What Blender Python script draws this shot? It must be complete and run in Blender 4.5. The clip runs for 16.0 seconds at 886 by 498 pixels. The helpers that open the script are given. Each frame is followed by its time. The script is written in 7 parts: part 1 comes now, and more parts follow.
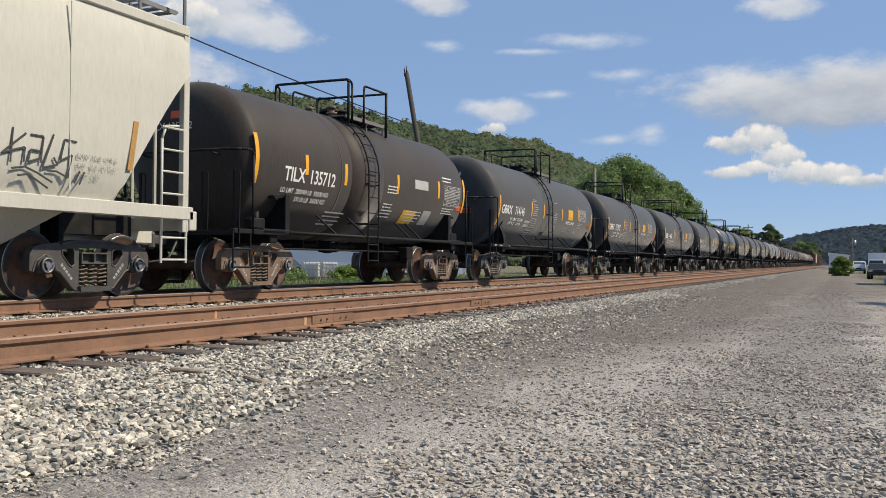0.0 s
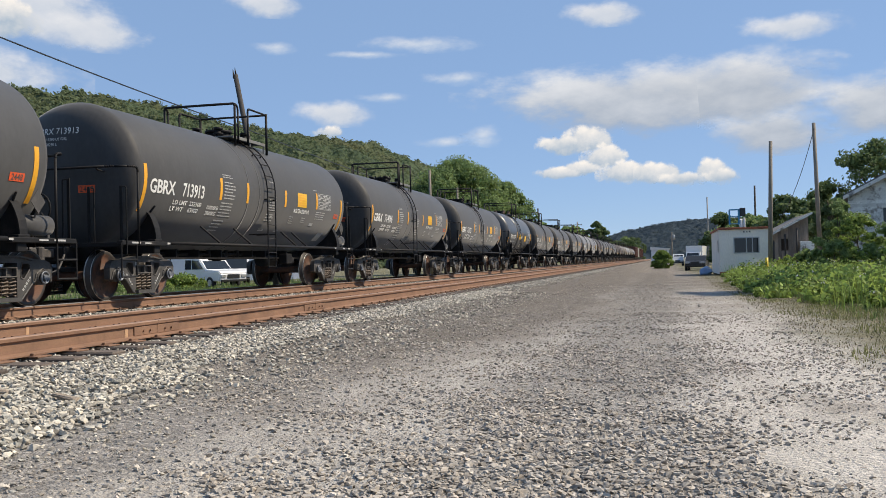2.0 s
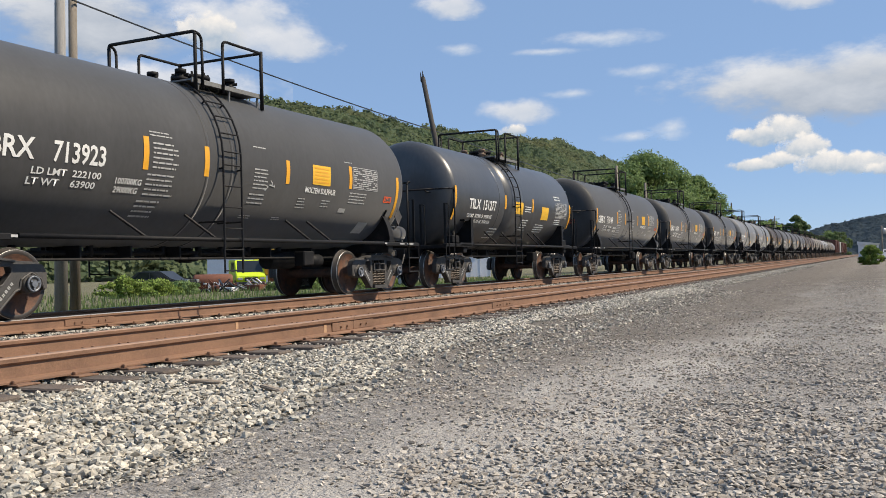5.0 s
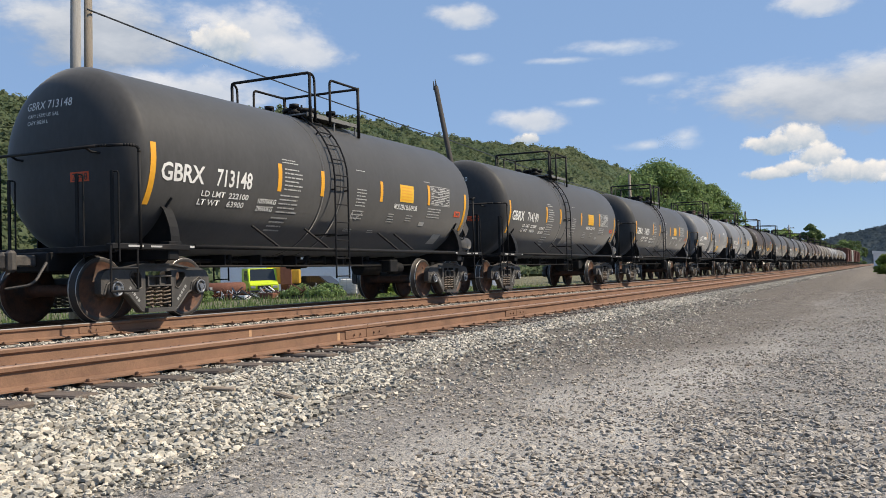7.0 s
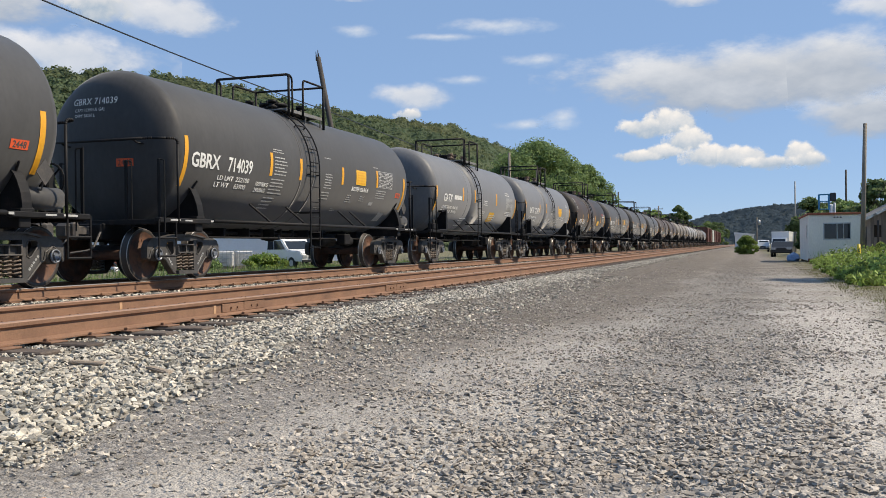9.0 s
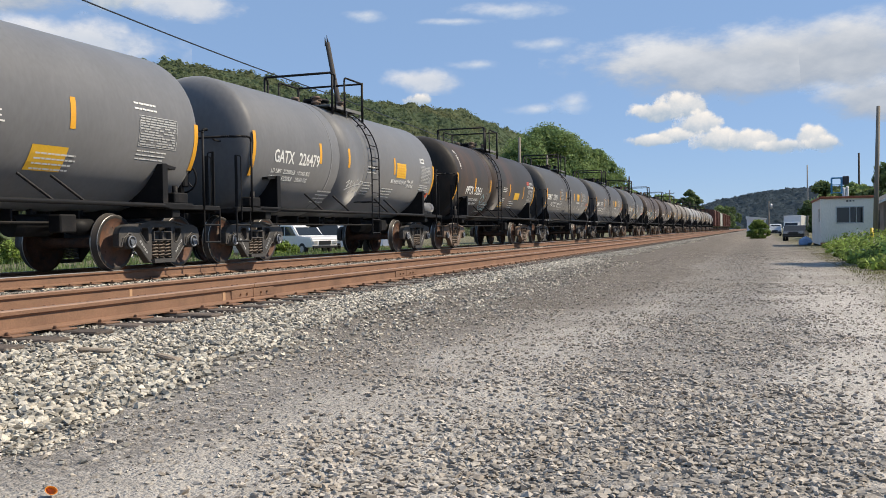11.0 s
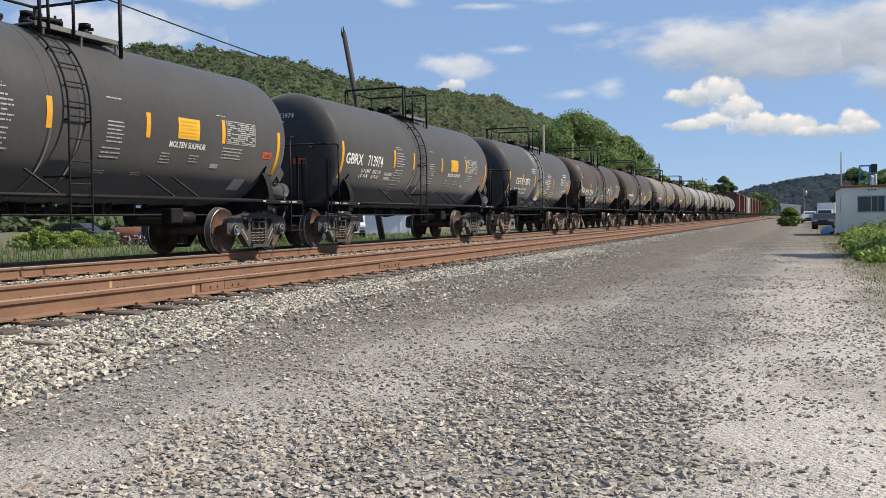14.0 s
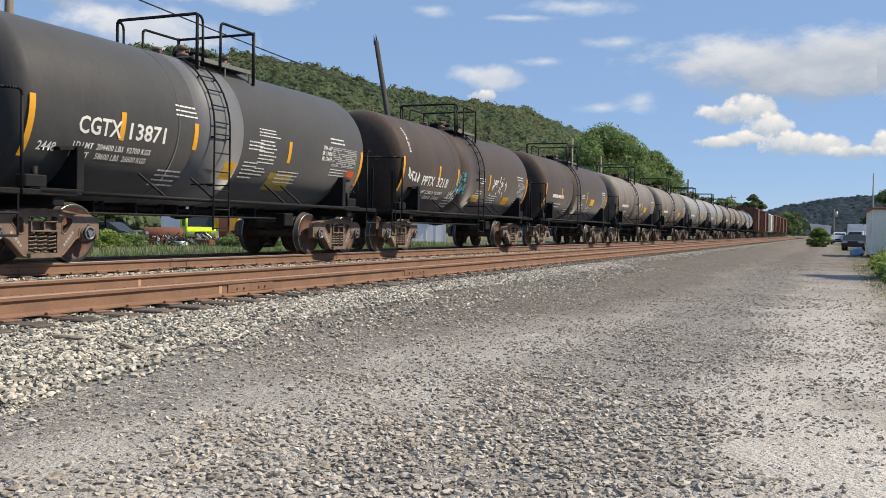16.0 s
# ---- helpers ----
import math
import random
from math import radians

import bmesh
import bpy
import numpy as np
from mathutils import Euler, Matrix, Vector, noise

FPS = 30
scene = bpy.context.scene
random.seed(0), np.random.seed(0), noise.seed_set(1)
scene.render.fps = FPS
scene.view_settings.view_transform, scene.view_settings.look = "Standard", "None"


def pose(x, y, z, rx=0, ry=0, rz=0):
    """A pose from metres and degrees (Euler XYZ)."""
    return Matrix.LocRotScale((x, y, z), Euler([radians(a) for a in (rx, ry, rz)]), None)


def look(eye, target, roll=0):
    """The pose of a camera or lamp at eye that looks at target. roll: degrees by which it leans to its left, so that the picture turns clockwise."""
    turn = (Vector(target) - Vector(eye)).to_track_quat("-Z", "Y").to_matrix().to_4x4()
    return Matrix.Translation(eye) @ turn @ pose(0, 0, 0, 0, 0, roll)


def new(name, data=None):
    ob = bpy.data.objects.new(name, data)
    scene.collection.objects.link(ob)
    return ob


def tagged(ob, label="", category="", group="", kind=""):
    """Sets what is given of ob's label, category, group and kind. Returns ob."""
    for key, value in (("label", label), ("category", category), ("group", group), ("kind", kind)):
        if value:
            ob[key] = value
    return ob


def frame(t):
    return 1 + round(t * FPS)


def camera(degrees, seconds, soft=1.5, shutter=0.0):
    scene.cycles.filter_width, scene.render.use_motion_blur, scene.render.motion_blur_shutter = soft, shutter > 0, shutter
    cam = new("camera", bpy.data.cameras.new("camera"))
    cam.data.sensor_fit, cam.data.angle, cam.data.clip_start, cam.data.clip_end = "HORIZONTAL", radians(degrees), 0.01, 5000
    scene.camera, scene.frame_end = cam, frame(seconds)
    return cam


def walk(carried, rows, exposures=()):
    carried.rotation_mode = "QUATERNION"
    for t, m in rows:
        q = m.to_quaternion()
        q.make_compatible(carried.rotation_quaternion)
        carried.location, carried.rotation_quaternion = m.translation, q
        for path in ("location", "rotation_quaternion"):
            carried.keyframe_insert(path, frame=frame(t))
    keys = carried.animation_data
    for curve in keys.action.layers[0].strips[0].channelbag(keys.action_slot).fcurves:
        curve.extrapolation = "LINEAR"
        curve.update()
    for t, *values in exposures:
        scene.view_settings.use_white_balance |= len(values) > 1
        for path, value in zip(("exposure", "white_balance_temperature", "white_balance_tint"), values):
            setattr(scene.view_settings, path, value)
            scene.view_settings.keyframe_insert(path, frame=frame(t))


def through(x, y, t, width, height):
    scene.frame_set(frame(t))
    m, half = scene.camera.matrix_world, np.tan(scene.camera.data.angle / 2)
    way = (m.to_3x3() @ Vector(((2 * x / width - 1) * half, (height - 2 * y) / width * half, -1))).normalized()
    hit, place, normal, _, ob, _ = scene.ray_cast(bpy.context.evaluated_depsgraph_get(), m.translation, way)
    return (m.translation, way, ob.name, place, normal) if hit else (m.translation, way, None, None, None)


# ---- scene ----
# camera and its way
cam = camera(51.56, 16.0, 0.7)
PATH = [
    (0.0, -0.288, -0.069, 0.598, 23.57, 0.77, 0.48),
    (0.5, -0.22, -0.053, 0.602, 21.36, 0.98, 0.32),
    (1.0, -0.192, -0.019, 0.601, 17.6, 1.42, -0.55),
    (1.5, -0.187, 0.004, 0.59, 14.61, 1.43, -0.99),
    (2.0, -0.195, -0.011, 0.589, 13.56, 0.87, -1.31),
    (2.5, -0.216, -0.006, 0.586, 12.62, -0.02, -1.37),
    (3.0, -0.242, 0.033, 0.583, 13.04, -0.52, -1.12),
    (3.5, -0.182, 0.026, 0.583, 15.11, 0.21, -1.24),
    (4.0, -0.172, 0.04, 0.588, 19.64, 0.93, -1.44),
    (4.5, -0.227, 0.003, 0.585, 23.84, 1.14, -1.74),
    (4.7, -0.215, -0.02, 0.59, 24.74, 0.98, -1.59),
    (7.0, -0.238, -0.002, 0.579, 25.88, 1.59, -1.54),
    (7.5, -0.226, 0.004, 0.579, 24.35, 1.29, -1.35),
    (8.0, -0.226, 0.015, 0.574, 21.81, 0.57, -1.23),
    (8.5, -0.247, 0.028, 0.575, 19.47, 0.09, -0.78),
    (9.0, -0.269, 0.023, 0.572, 18.42, -0.12, -0.64),
    (11.3, -0.259, 0.06, 0.577, 19.11, -1.23, -0.92),
    (11.5, -0.245, 0.036, 0.583, 18.5, -1.32, -1.07),
    (12.0, -0.197, 0.039, 0.59, 17.06, -1.06, -1.47),
    (12.5, 0.076, -0.049, 0.594, 18.95, -1.06, -2.09),
    (13.0, 0.265, -0.018, 0.59, 24.27, -0.16, -3.24),
    (13.5, 0.46, -0.001, 0.624, 20.66, -0.87, -1.03),
    (14.0, 0.621, 0.019, 0.675, 21.26, -1.87, -0.75),
    (14.5, 0.594, -0.009, 0.674, 19.67, -2.24, -0.42),
    (15.0, 0.566, -0.029, 0.671, 21.02, -2.27, -0.3),
    (15.5, 0.628, -0.027, 0.671, 22.42, -2.28, 0.3),
    (16.0, 0.648, -0.043, 0.668, 22.84, -1.28, 1.0),
]
walk(cam, [(t, pose(x, y, z, 90 + pitch, 0, yaw) @ pose(0, 0, 0, 0, 0, roll)) for t, x, y, z, yaw, pitch, roll in PATH],
     [(0.0, 0.1), (0.4, 0.15), (1.0, 0.21), (16.0, 0.21)])
scene.view_settings.use_white_balance = True
scene.view_settings.white_balance_temperature = 7250

# sky and sun: an afternoon sun over the open side of the line
SUN_EL, SUN_AZ = 46.0, 66.0  # azimuth clockwise from +y
world = bpy.data.worlds.new("sky")
scene.world = world
world.use_nodes = True
wn = world.node_tree.nodes
sky = wn.new("ShaderNodeTexSky")
sky.sky_type = "NISHITA"
sky.sun_disc = False
sky.sun_elevation = radians(SUN_EL)
sky.sun_rotation = radians(SUN_AZ)
sky.air_density, sky.dust_density, sky.ozone_density = 0.9, 0.0, 3.0
sky.altitude = 2400
wn["Background"].inputs["Strength"].default_value = 0.122
cool = wn.new("ShaderNodeMix")
cool.data_type, cool.blend_type = "RGBA", "MULTIPLY"
cool.inputs["Factor"].default_value = 1.0
cool.inputs["B"].default_value = (0.96, 0.98, 1.05, 1)
haze = wn.new("ShaderNodeMix")  # thin high haze evens the sky out
haze.data_type = "RGBA"
haze.inputs["Factor"].default_value = 0.72
haze.inputs["B"].default_value = (1.82, 3.15, 5.65, 1)
world.node_tree.links.new(sky.outputs[0], cool.inputs["A"])
world.node_tree.links.new(cool.outputs["Result"], haze.inputs["A"])
world.node_tree.links.new(haze.outputs["Result"], wn["Background"].inputs["Color"])
sun_data = bpy.data.lights.new("sun", "SUN")
sun_data.energy, sun_data.angle, sun_data.color = 4.7, radians(0.8), (1.0, 0.92, 0.80)
sun = new("sun", sun_data)
sd = Vector((math.sin(radians(SUN_AZ)) * math.cos(radians(SUN_EL)), math.cos(radians(SUN_AZ)) * math.cos(radians(SUN_EL)), math.sin(radians(SUN_EL))))
sun.matrix_basis = look(sd * 300, (0, 0, 0))

# ---- materials ----
MATS = {}


def material(name, color, rough=0.7, metal=0.0, vary=0.25, scale=6.0, fine=60.0, bump=0.15, bump_scale=None, tint=None, tint_at=(0.5, 0.7),
             tint_scale=1.5, rand=0.0, island=0.0, stretch=(1, 1, 1), coat=0.0, detail=5.0, gloss=0.5, dust=0.0):
    """Base colour varied at two scales, a second colour in patches, fine relief; rand: spread from piece to piece."""
    if name in MATS:
        return MATS[name]
    m = bpy.data.materials.new(name)
    m.use_nodes = True
    nt = m.node_tree
    n, l = nt.nodes, nt.links
    b = n["Principled BSDF"]
    co = n.new("ShaderNodeTexCoord")
    mp = n.new("ShaderNodeMapping")
    mp.inputs["Scale"].default_value = stretch
    l.new(co.outputs["Object"], mp.inputs["Vector"])
    big = n.new("ShaderNodeTexNoise")
    big.inputs["Scale"].default_value = scale
    big.inputs["Detail"].default_value = detail
    l.new(mp.outputs[0], big.inputs["Vector"])
    small = n.new("ShaderNodeTexNoise")
    small.inputs["Scale"].default_value = fine
    small.inputs["Detail"].default_value = 3.0
    l.new(mp.outputs[0], small.inputs["Vector"])
    add = n.new("ShaderNodeMath")
    add.operation = "ADD"
    l.new(big.outputs["Fac"], add.inputs[0])
    l.new(small.outputs["Fac"], add.inputs[1])
    ramp = n.new("ShaderNodeMapRange")
    ramp.inputs["From Min"].default_value, ramp.inputs["From Max"].default_value = 0.6, 1.4
    ramp.inputs["To Min"].default_value, ramp.inputs["To Max"].default_value = 1 - vary, 1 + vary
    l.new(add.outputs[0], ramp.inputs["Value"])
    value = ramp.outputs[0]
    if rand or island:
        if rand:
            info = n.new("ShaderNodeObjectInfo")
            source = info.outputs["Random"]
            spread = rand
        else:
            info = n.new("ShaderNodeNewGeometry")
            source = info.outputs["Random Per Island"]
            spread = island
        mr = n.new("ShaderNodeMapRange")
        mr.inputs["To Min"].default_value, mr.inputs["To Max"].default_value = 1 - spread, 1 + spread
        l.new(source, mr.inputs["Value"])
        mul = n.new("ShaderNodeMath")
        mul.operation = "MULTIPLY"
        l.new(value, mul.inputs[0])
        l.new(mr.outputs[0], mul.inputs[1])
        value = mul.outputs[0]
    col = n.new("ShaderNodeMix")
    col.data_type = "RGBA"
    col.inputs["A"].default_value = (*color, 1)
    if tint:
        tn = n.new("ShaderNodeTexNoise")
        tn.inputs["Scale"].default_value = tint_scale
        tn.inputs["Detail"].default_value = 6.0
        tn.inputs["Roughness"].default_value = 0.65
        l.new(mp.outputs[0], tn.inputs["Vector"])
        tr = n.new("ShaderNodeMapRange")
        tr.inputs["From Min"].default_value, tr.inputs["From Max"].default_value = tint_at
        l.new(tn.outputs["Fac"], tr.inputs["Value"])
        l.new(tr.outputs[0], col.inputs["Factor"])
        col.inputs["B"].default_value = (*tint, 1)
    else:
        col.inputs["Factor"].default_value = 0.0
    sc = n.new("ShaderNodeVectorMath")
    sc.operation = "SCALE"
    l.new(col.outputs["Result"], sc.inputs[0])
    l.new(value, sc.inputs["Scale"])
    l.new(sc.outputs[0], b.inputs["Base Color"])
    b.inputs["Roughness"].default_value = rough
    b.inputs["Metallic"].default_value = metal
    b.inputs["Coat Weight"].default_value = coat
    b.inputs["Sheen Weight"].default_value = dust
    b.inputs["Specular IOR Level"].default_value = gloss
    if bump:
        bp = n.new("ShaderNodeBump")
        bp.inputs["Strength"].default_value = bump
        bp.inputs["Distance"].default_value = 0.01
        src = small
        if bump_scale:
            src = n.new("ShaderNodeTexNoise")
            src.inputs["Scale"].default_value = bump_scale
            src.inputs["Detail"].default_value = 4.0
            l.new(mp.outputs[0], src.inputs["Vector"])
        l.new(src.outputs["Fac"], bp.inputs["Height"])
        l.new(bp.outputs[0], b.inputs["Normal"])
    MATS[name] = m
    return m


def leaf_material(name, color, island=0.35, through=0.35, vary=0.2, scale=0.6, fine=8, **more):
    m = material(name, color, rough=0.6, gloss=0.15, vary=vary, scale=scale, fine=fine, bump=0, island=island, **more)
    nt = m.node_tree
    b = nt.nodes["Principled BSDF"]
    tr = nt.nodes.new("ShaderNodeBsdfTranslucent")
    src = b.inputs["Base Color"].links[0].from_socket
    nt.links.new(src, tr.inputs["Color"])
    mix = nt.nodes.new("ShaderNodeMixShader")
    mix.inputs[0].default_value = through
    out = nt.nodes["Material Output"]
    nt.links.new(b.outputs[0], mix.inputs[1])
    nt.links.new(tr.outputs[0], mix.inputs[2])
    nt.links.new(mix.outputs[0], out.inputs["Surface"])
    return m


BLACK = material("black tank paint", (0.053, 0.053, 0.054), 0.55, gloss=0.14, dust=0.22, vary=0.16, scale=1.2, fine=14, bump=0.04, bump_scale=5, tint=(0.067, 0.067, 0.069), tint_at=(0.45, 0.8), tint_scale=0.9, stretch=(1, 1, 0.45))
GREY = material("grey tank paint", (0.135, 0.138, 0.145), 0.5, gloss=0.2, dust=0.25, vary=0.13, scale=1.2, fine=14, bump=0.04, bump_scale=5, tint=(0.16, 0.163, 0.17), tint_at=(0.4, 0.8), tint_scale=0.9, stretch=(1, 1, 0.45))
RUSTY = material("rust-stained black tank paint", (0.043, 0.037, 0.033), 0.55, gloss=0.14, dust=0.16, vary=0.25, scale=1.4, fine=16, bump=0.1, bump_scale=9, tint=(0.05, 0.036, 0.029), tint_at=(0.45, 0.75), tint_scale=0.8, stretch=(1, 1.3, 0.35))
STREAKED = material("rust-streaked black tank paint", (0.03, 0.026, 0.023), 0.55, gloss=0.15, dust=0.14, vary=0.25, scale=1.4, fine=16, bump=0.1, bump_scale=9, tint=(0.075, 0.042, 0.028), tint_at=(0.53, 0.72), tint_scale=0.6, stretch=(0.5, 1.3, 0.3))
BROWN = material("dusty brown-black tank paint", (0.05, 0.039, 0.034), 0.62, gloss=0.15, dust=0.18, vary=0.3, scale=1.4, fine=16, bump=0.08, bump_scale=9, tint=(0.07, 0.045, 0.034), tint_at=(0.4, 0.7), tint_scale=0.9, stretch=(1, 1.2, 0.35))
GLOSSBLACK = material("glossy black tank paint", (0.055, 0.057, 0.061), 0.36, gloss=0.6, vary=0.2, scale=1.2, fine=14, bump=0.03, bump_scale=5, tint=(0.075, 0.077, 0.082), tint_at=(0.45, 0.8), tint_scale=0.9, stretch=(1, 1, 0.45))
SILVER = material("dull silver tank paint", (0.24, 0.24, 0.24), 0.5, vary=0.2, scale=1.2, fine=14, bump=0.05, tint=(0.12, 0.11, 0.10), tint_at=(0.5, 0.7), tint_scale=1.0, stretch=(1, 1, 0.4))
TAN = material("dusty tan-grey tank paint", (0.17, 0.152, 0.136), 0.65, vary=0.25, scale=1.2, fine=14, bump=0.05, tint=(0.10, 0.085, 0.07), tint_at=(0.45, 0.7), tint_scale=1.0, stretch=(1, 1, 0.4))
STEEL = material("black painted steel", (0.014, 0.014, 0.015), 0.6, gloss=0.18, vary=0.3, scale=5, fine=50, bump=0.08, tint=(0.035, 0.029, 0.026), tint_at=(0.55, 0.75), tint_scale=3)
CAST = material("dusty cast steel", (0.056, 0.053, 0.051), 0.65, vary=0.35, scale=7, fine=60, bump=0.25, tint=(0.095, 0.082, 0.072), tint_at=(0.5, 0.7), tint_scale=4)
CAST_RUST = material("rusty cast steel", (0.175, 0.120, 0.088), 0.75, vary=0.35, scale=7, fine=60, bump=0.25, tint=(0.10, 0.068, 0.054), tint_at=(0.5, 0.7), tint_scale=4)
WHEEL = material("rusty wheel plate", (0.13, 0.06, 0.036), 0.75, vary=0.35, scale=6, fine=50, bump=0.2, tint=(0.05, 0.035, 0.03), tint_at=(0.45, 0.65), tint_scale=4)
TREAD = material("polished wheel tread", (0.42, 0.41, 0.40), 0.35, metal=0.8, vary=0.15, scale=8, bump=0.02)
DULL = material("dull grey-brown tread steel", (0.035, 0.03, 0.027), 0.55, metal=0.0, vary=0.2, scale=8, bump=0.05)
SPRING = material("dusty rusty spring steel", (0.15, 0.115, 0.09), 0.65, vary=0.3, scale=9, fine=60, bump=0.1)
WHITE_INK = material("white stencil paint", (0.72, 0.72, 0.70), 0.6, vary=0.12, scale=6, fine=40, bump=0)
YELLOW = material("yellow reflective tape", (0.75, 0.36, 0.03), 0.45, vary=0.1, scale=4, fine=30, bump=0)
PLACARD = material("yellow placard", (0.78, 0.45, 0.04), 0.5, vary=0.08, scale=4, fine=30, bump=0)
ORANGE = material("red-orange placard", (0.72, 0.10, 0.03), 0.5, vary=0.1, scale=4, fine=30, bump=0)
CHART = material("pale stencil panel", (0.42, 0.42, 0.41), 0.6, vary=0.15, scale=6, fine=40, bump=0)
CREAM = material("cream hopper paint", (0.50, 0.49, 0.43), 0.6, vary=0.1, scale=1.2, fine=18, bump=0.05, bump_scale=3, tint=(0.40, 0.385, 0.33), tint_at=(0.55, 0.8), tint_scale=1.2, stretch=(1, 1.4, 0.3))
BOXCAR = material("oxide red boxcar paint", (0.12, 0.045, 0.03), 0.7, vary=0.3, scale=2, fine=20, bump=0.1)
RAIL = material("rusty rail steel", (0.215, 0.118, 0.072), 0.75, vary=0.25, scale=3, fine=70, bump=0.2, tint=(0.145, 0.080, 0.052), tint_at=(0.5, 0.75), tint_scale=2)
RAILTOP = material("worn rail head", (0.27, 0.17, 0.12), 0.55, metal=0.2, vary=0.15, scale=3, fine=50, bump=0.05)
TIE = material("creosoted tie wood", (0.10, 0.078, 0.063), 0.85, vary=0.4, scale=5, fine=40, bump=0.5, rand=0.3, stretch=(0.5, 4, 4))
BALLAST = material("pale limestone ballast", (0.47, 0.425, 0.35), 0.9, vary=0.25, scale=12, fine=80, bump=0.25, island=0.5, tint=(0.32, 0.305, 0.265), tint_at=(0.46, 0.56), tint_scale=7)
GRAVEL = material("grey crushed stone", (0.39, 0.352, 0.305), 0.9, vary=0.25, scale=12, fine=80, bump=0.25, island=0.4, tint=(0.29, 0.25, 0.205), tint_at=(0.5, 0.6), tint_scale=6)
WOOD = material("weathered pole wood", (0.22, 0.19, 0.155), 0.85, vary=0.35, scale=2, fine=40, bump=0.4, stretch=(6, 6, 0.5))
DARKWOOD = material("dark old pole wood", (0.05, 0.044, 0.04), 0.85, vary=0.35, scale=2, fine=40, bump=0.4, stretch=(6, 6, 0.5))


# ---- mesh helpers ----
def part(name, bm, mat, parent=None, label="", smooth=False):
    me = bpy.data.meshes.new(name)
    bm.to_mesh(me)
    bm.free()
    return piece(name, me, mat, parent, label, smooth)


def piece(name, me, mat, parent=None, label="", smooth=False):
    if mat and not me.materials:
        for m in (mat if isinstance(mat, (list, tuple)) else [mat]):
            me.materials.append(m)
    if smooth:
        me.shade_smooth()
    ob = new(name, me)
    if parent is not None:
        ob.parent = parent
    if label:
        tagged(ob, label)
    return ob


def raw(name, verts, faces, mat, parent=None, label="", smooth=False):
    me = bpy.data.meshes.new(name)
    me.from_pydata([tuple(v) for v in verts], [], faces)
    me.update()
    return piece(name, me, mat, parent, label, smooth)


def box(bm, x0, x1, y0, y1, z0, z1, bevel=0.0, mi=0, m=None):
    r = bmesh.ops.create_cube(bm, size=1.0)
    vs = r["verts"]
    for v in vs:
        v.co = Vector((x0 + (v.co.x + 0.5) * (x1 - x0), y0 + (v.co.y + 0.5) * (y1 - y0), z0 + (v.co.z + 0.5) * (z1 - z0)))
    fs = list({f for v in vs for f in v.link_faces})
    for f in fs:
        f.material_index = mi
    if bevel:
        es = list({e for v in vs for e in v.link_edges})
        res = bmesh.ops.bevel(bm, geom=es, offset=bevel, segments=1, affect="EDGES")
        vs = list({v for f in res["faces"] for v in f.verts} | {v for v in vs if v.is_valid})
    if m is not None:
        for v in vs:
            v.co = m @ v.co
    return vs


def rod(bm, a, b, r, n=8, r2=None, mi=0):
    """A round bar from a to b."""
    a, b = Vector(a), Vector(b)
    d = b - a
    if d.length < 1e-6:
        return
    q = d.to_track_quat("Z", "Y").to_matrix()
    r2 = r if r2 is None else r2
    lo = [bm.verts.new(a + q @ Vector((r * math.cos(2 * math.pi * k / n), r * math.sin(2 * math.pi * k / n), 0))) for k in range(n)]
    hi = [bm.verts.new(b + q @ Vector((r2 * math.cos(2 * math.pi * k / n), r2 * math.sin(2 * math.pi * k / n), 0))) for k in range(n)]
    for k in range(n):
        f = bm.faces.new((lo[k], lo[(k + 1) % n], hi[(k + 1) % n], hi[k]))
        f.material_index = mi
        f.smooth = n > 6
    bm.faces.new(lo[::-1]).material_index = mi
    bm.faces.new(hi).material_index = mi


def pipe(bm, pts, r, n=8, mi=0):
    for a, b in zip(pts, pts[1:]):
        rod(bm, a, b, r, n, mi=mi)


def bent(pts, rad, steps=4):
    """A polyline with its inner corners rounded."""
    pts = [Vector(p) for p in pts]
    out = [pts[0]]
    for p, q, s in zip(pts, pts[1:], pts[2:]):
        a = q + (p - q).normalized() * rad
        b = q + (s - q).normalized() * rad
        for k in range(steps + 1):
            t = k / steps
            out.append((1 - t) ** 2 * a + 2 * t * (1 - t) * q + t * t * b)
    return out + [pts[-1]]


def revolve(bm, prof, axis="y", n=32, mi=0, smooth=True):
    """Turn (radius, along) pairs round an axis."""
    rings = []
    for r, h in prof:
        ring = []
        for k in range(n):
            a = 2 * math.pi * k / n
            c, s = r * math.cos(a), r * math.sin(a)
            ring.append(bm.verts.new({"x": (h, c, s), "y": (c, h, s), "z": (c, s, h)}[axis]))
        rings.append(ring)
    for p, q in zip(rings, rings[1:]):
        for k in range(n):
            f = bm.faces.new((p[k], p[(k + 1) % n], q[(k + 1) % n], q[k]))
            f.smooth = smooth
            f.material_index = mi
    if prof[0][0] > 1e-4:
        bm.faces.new(rings[0][::-1]).material_index = mi
    if prof[-1][0] > 1e-4:
        bm.faces.new(rings[-1]).material_index = mi
    bmesh.ops.remove_doubles(bm, verts=rings[0] + rings[-1], dist=1e-5)
    bmesh.ops.recalc_face_normals(bm, faces=bm.faces)


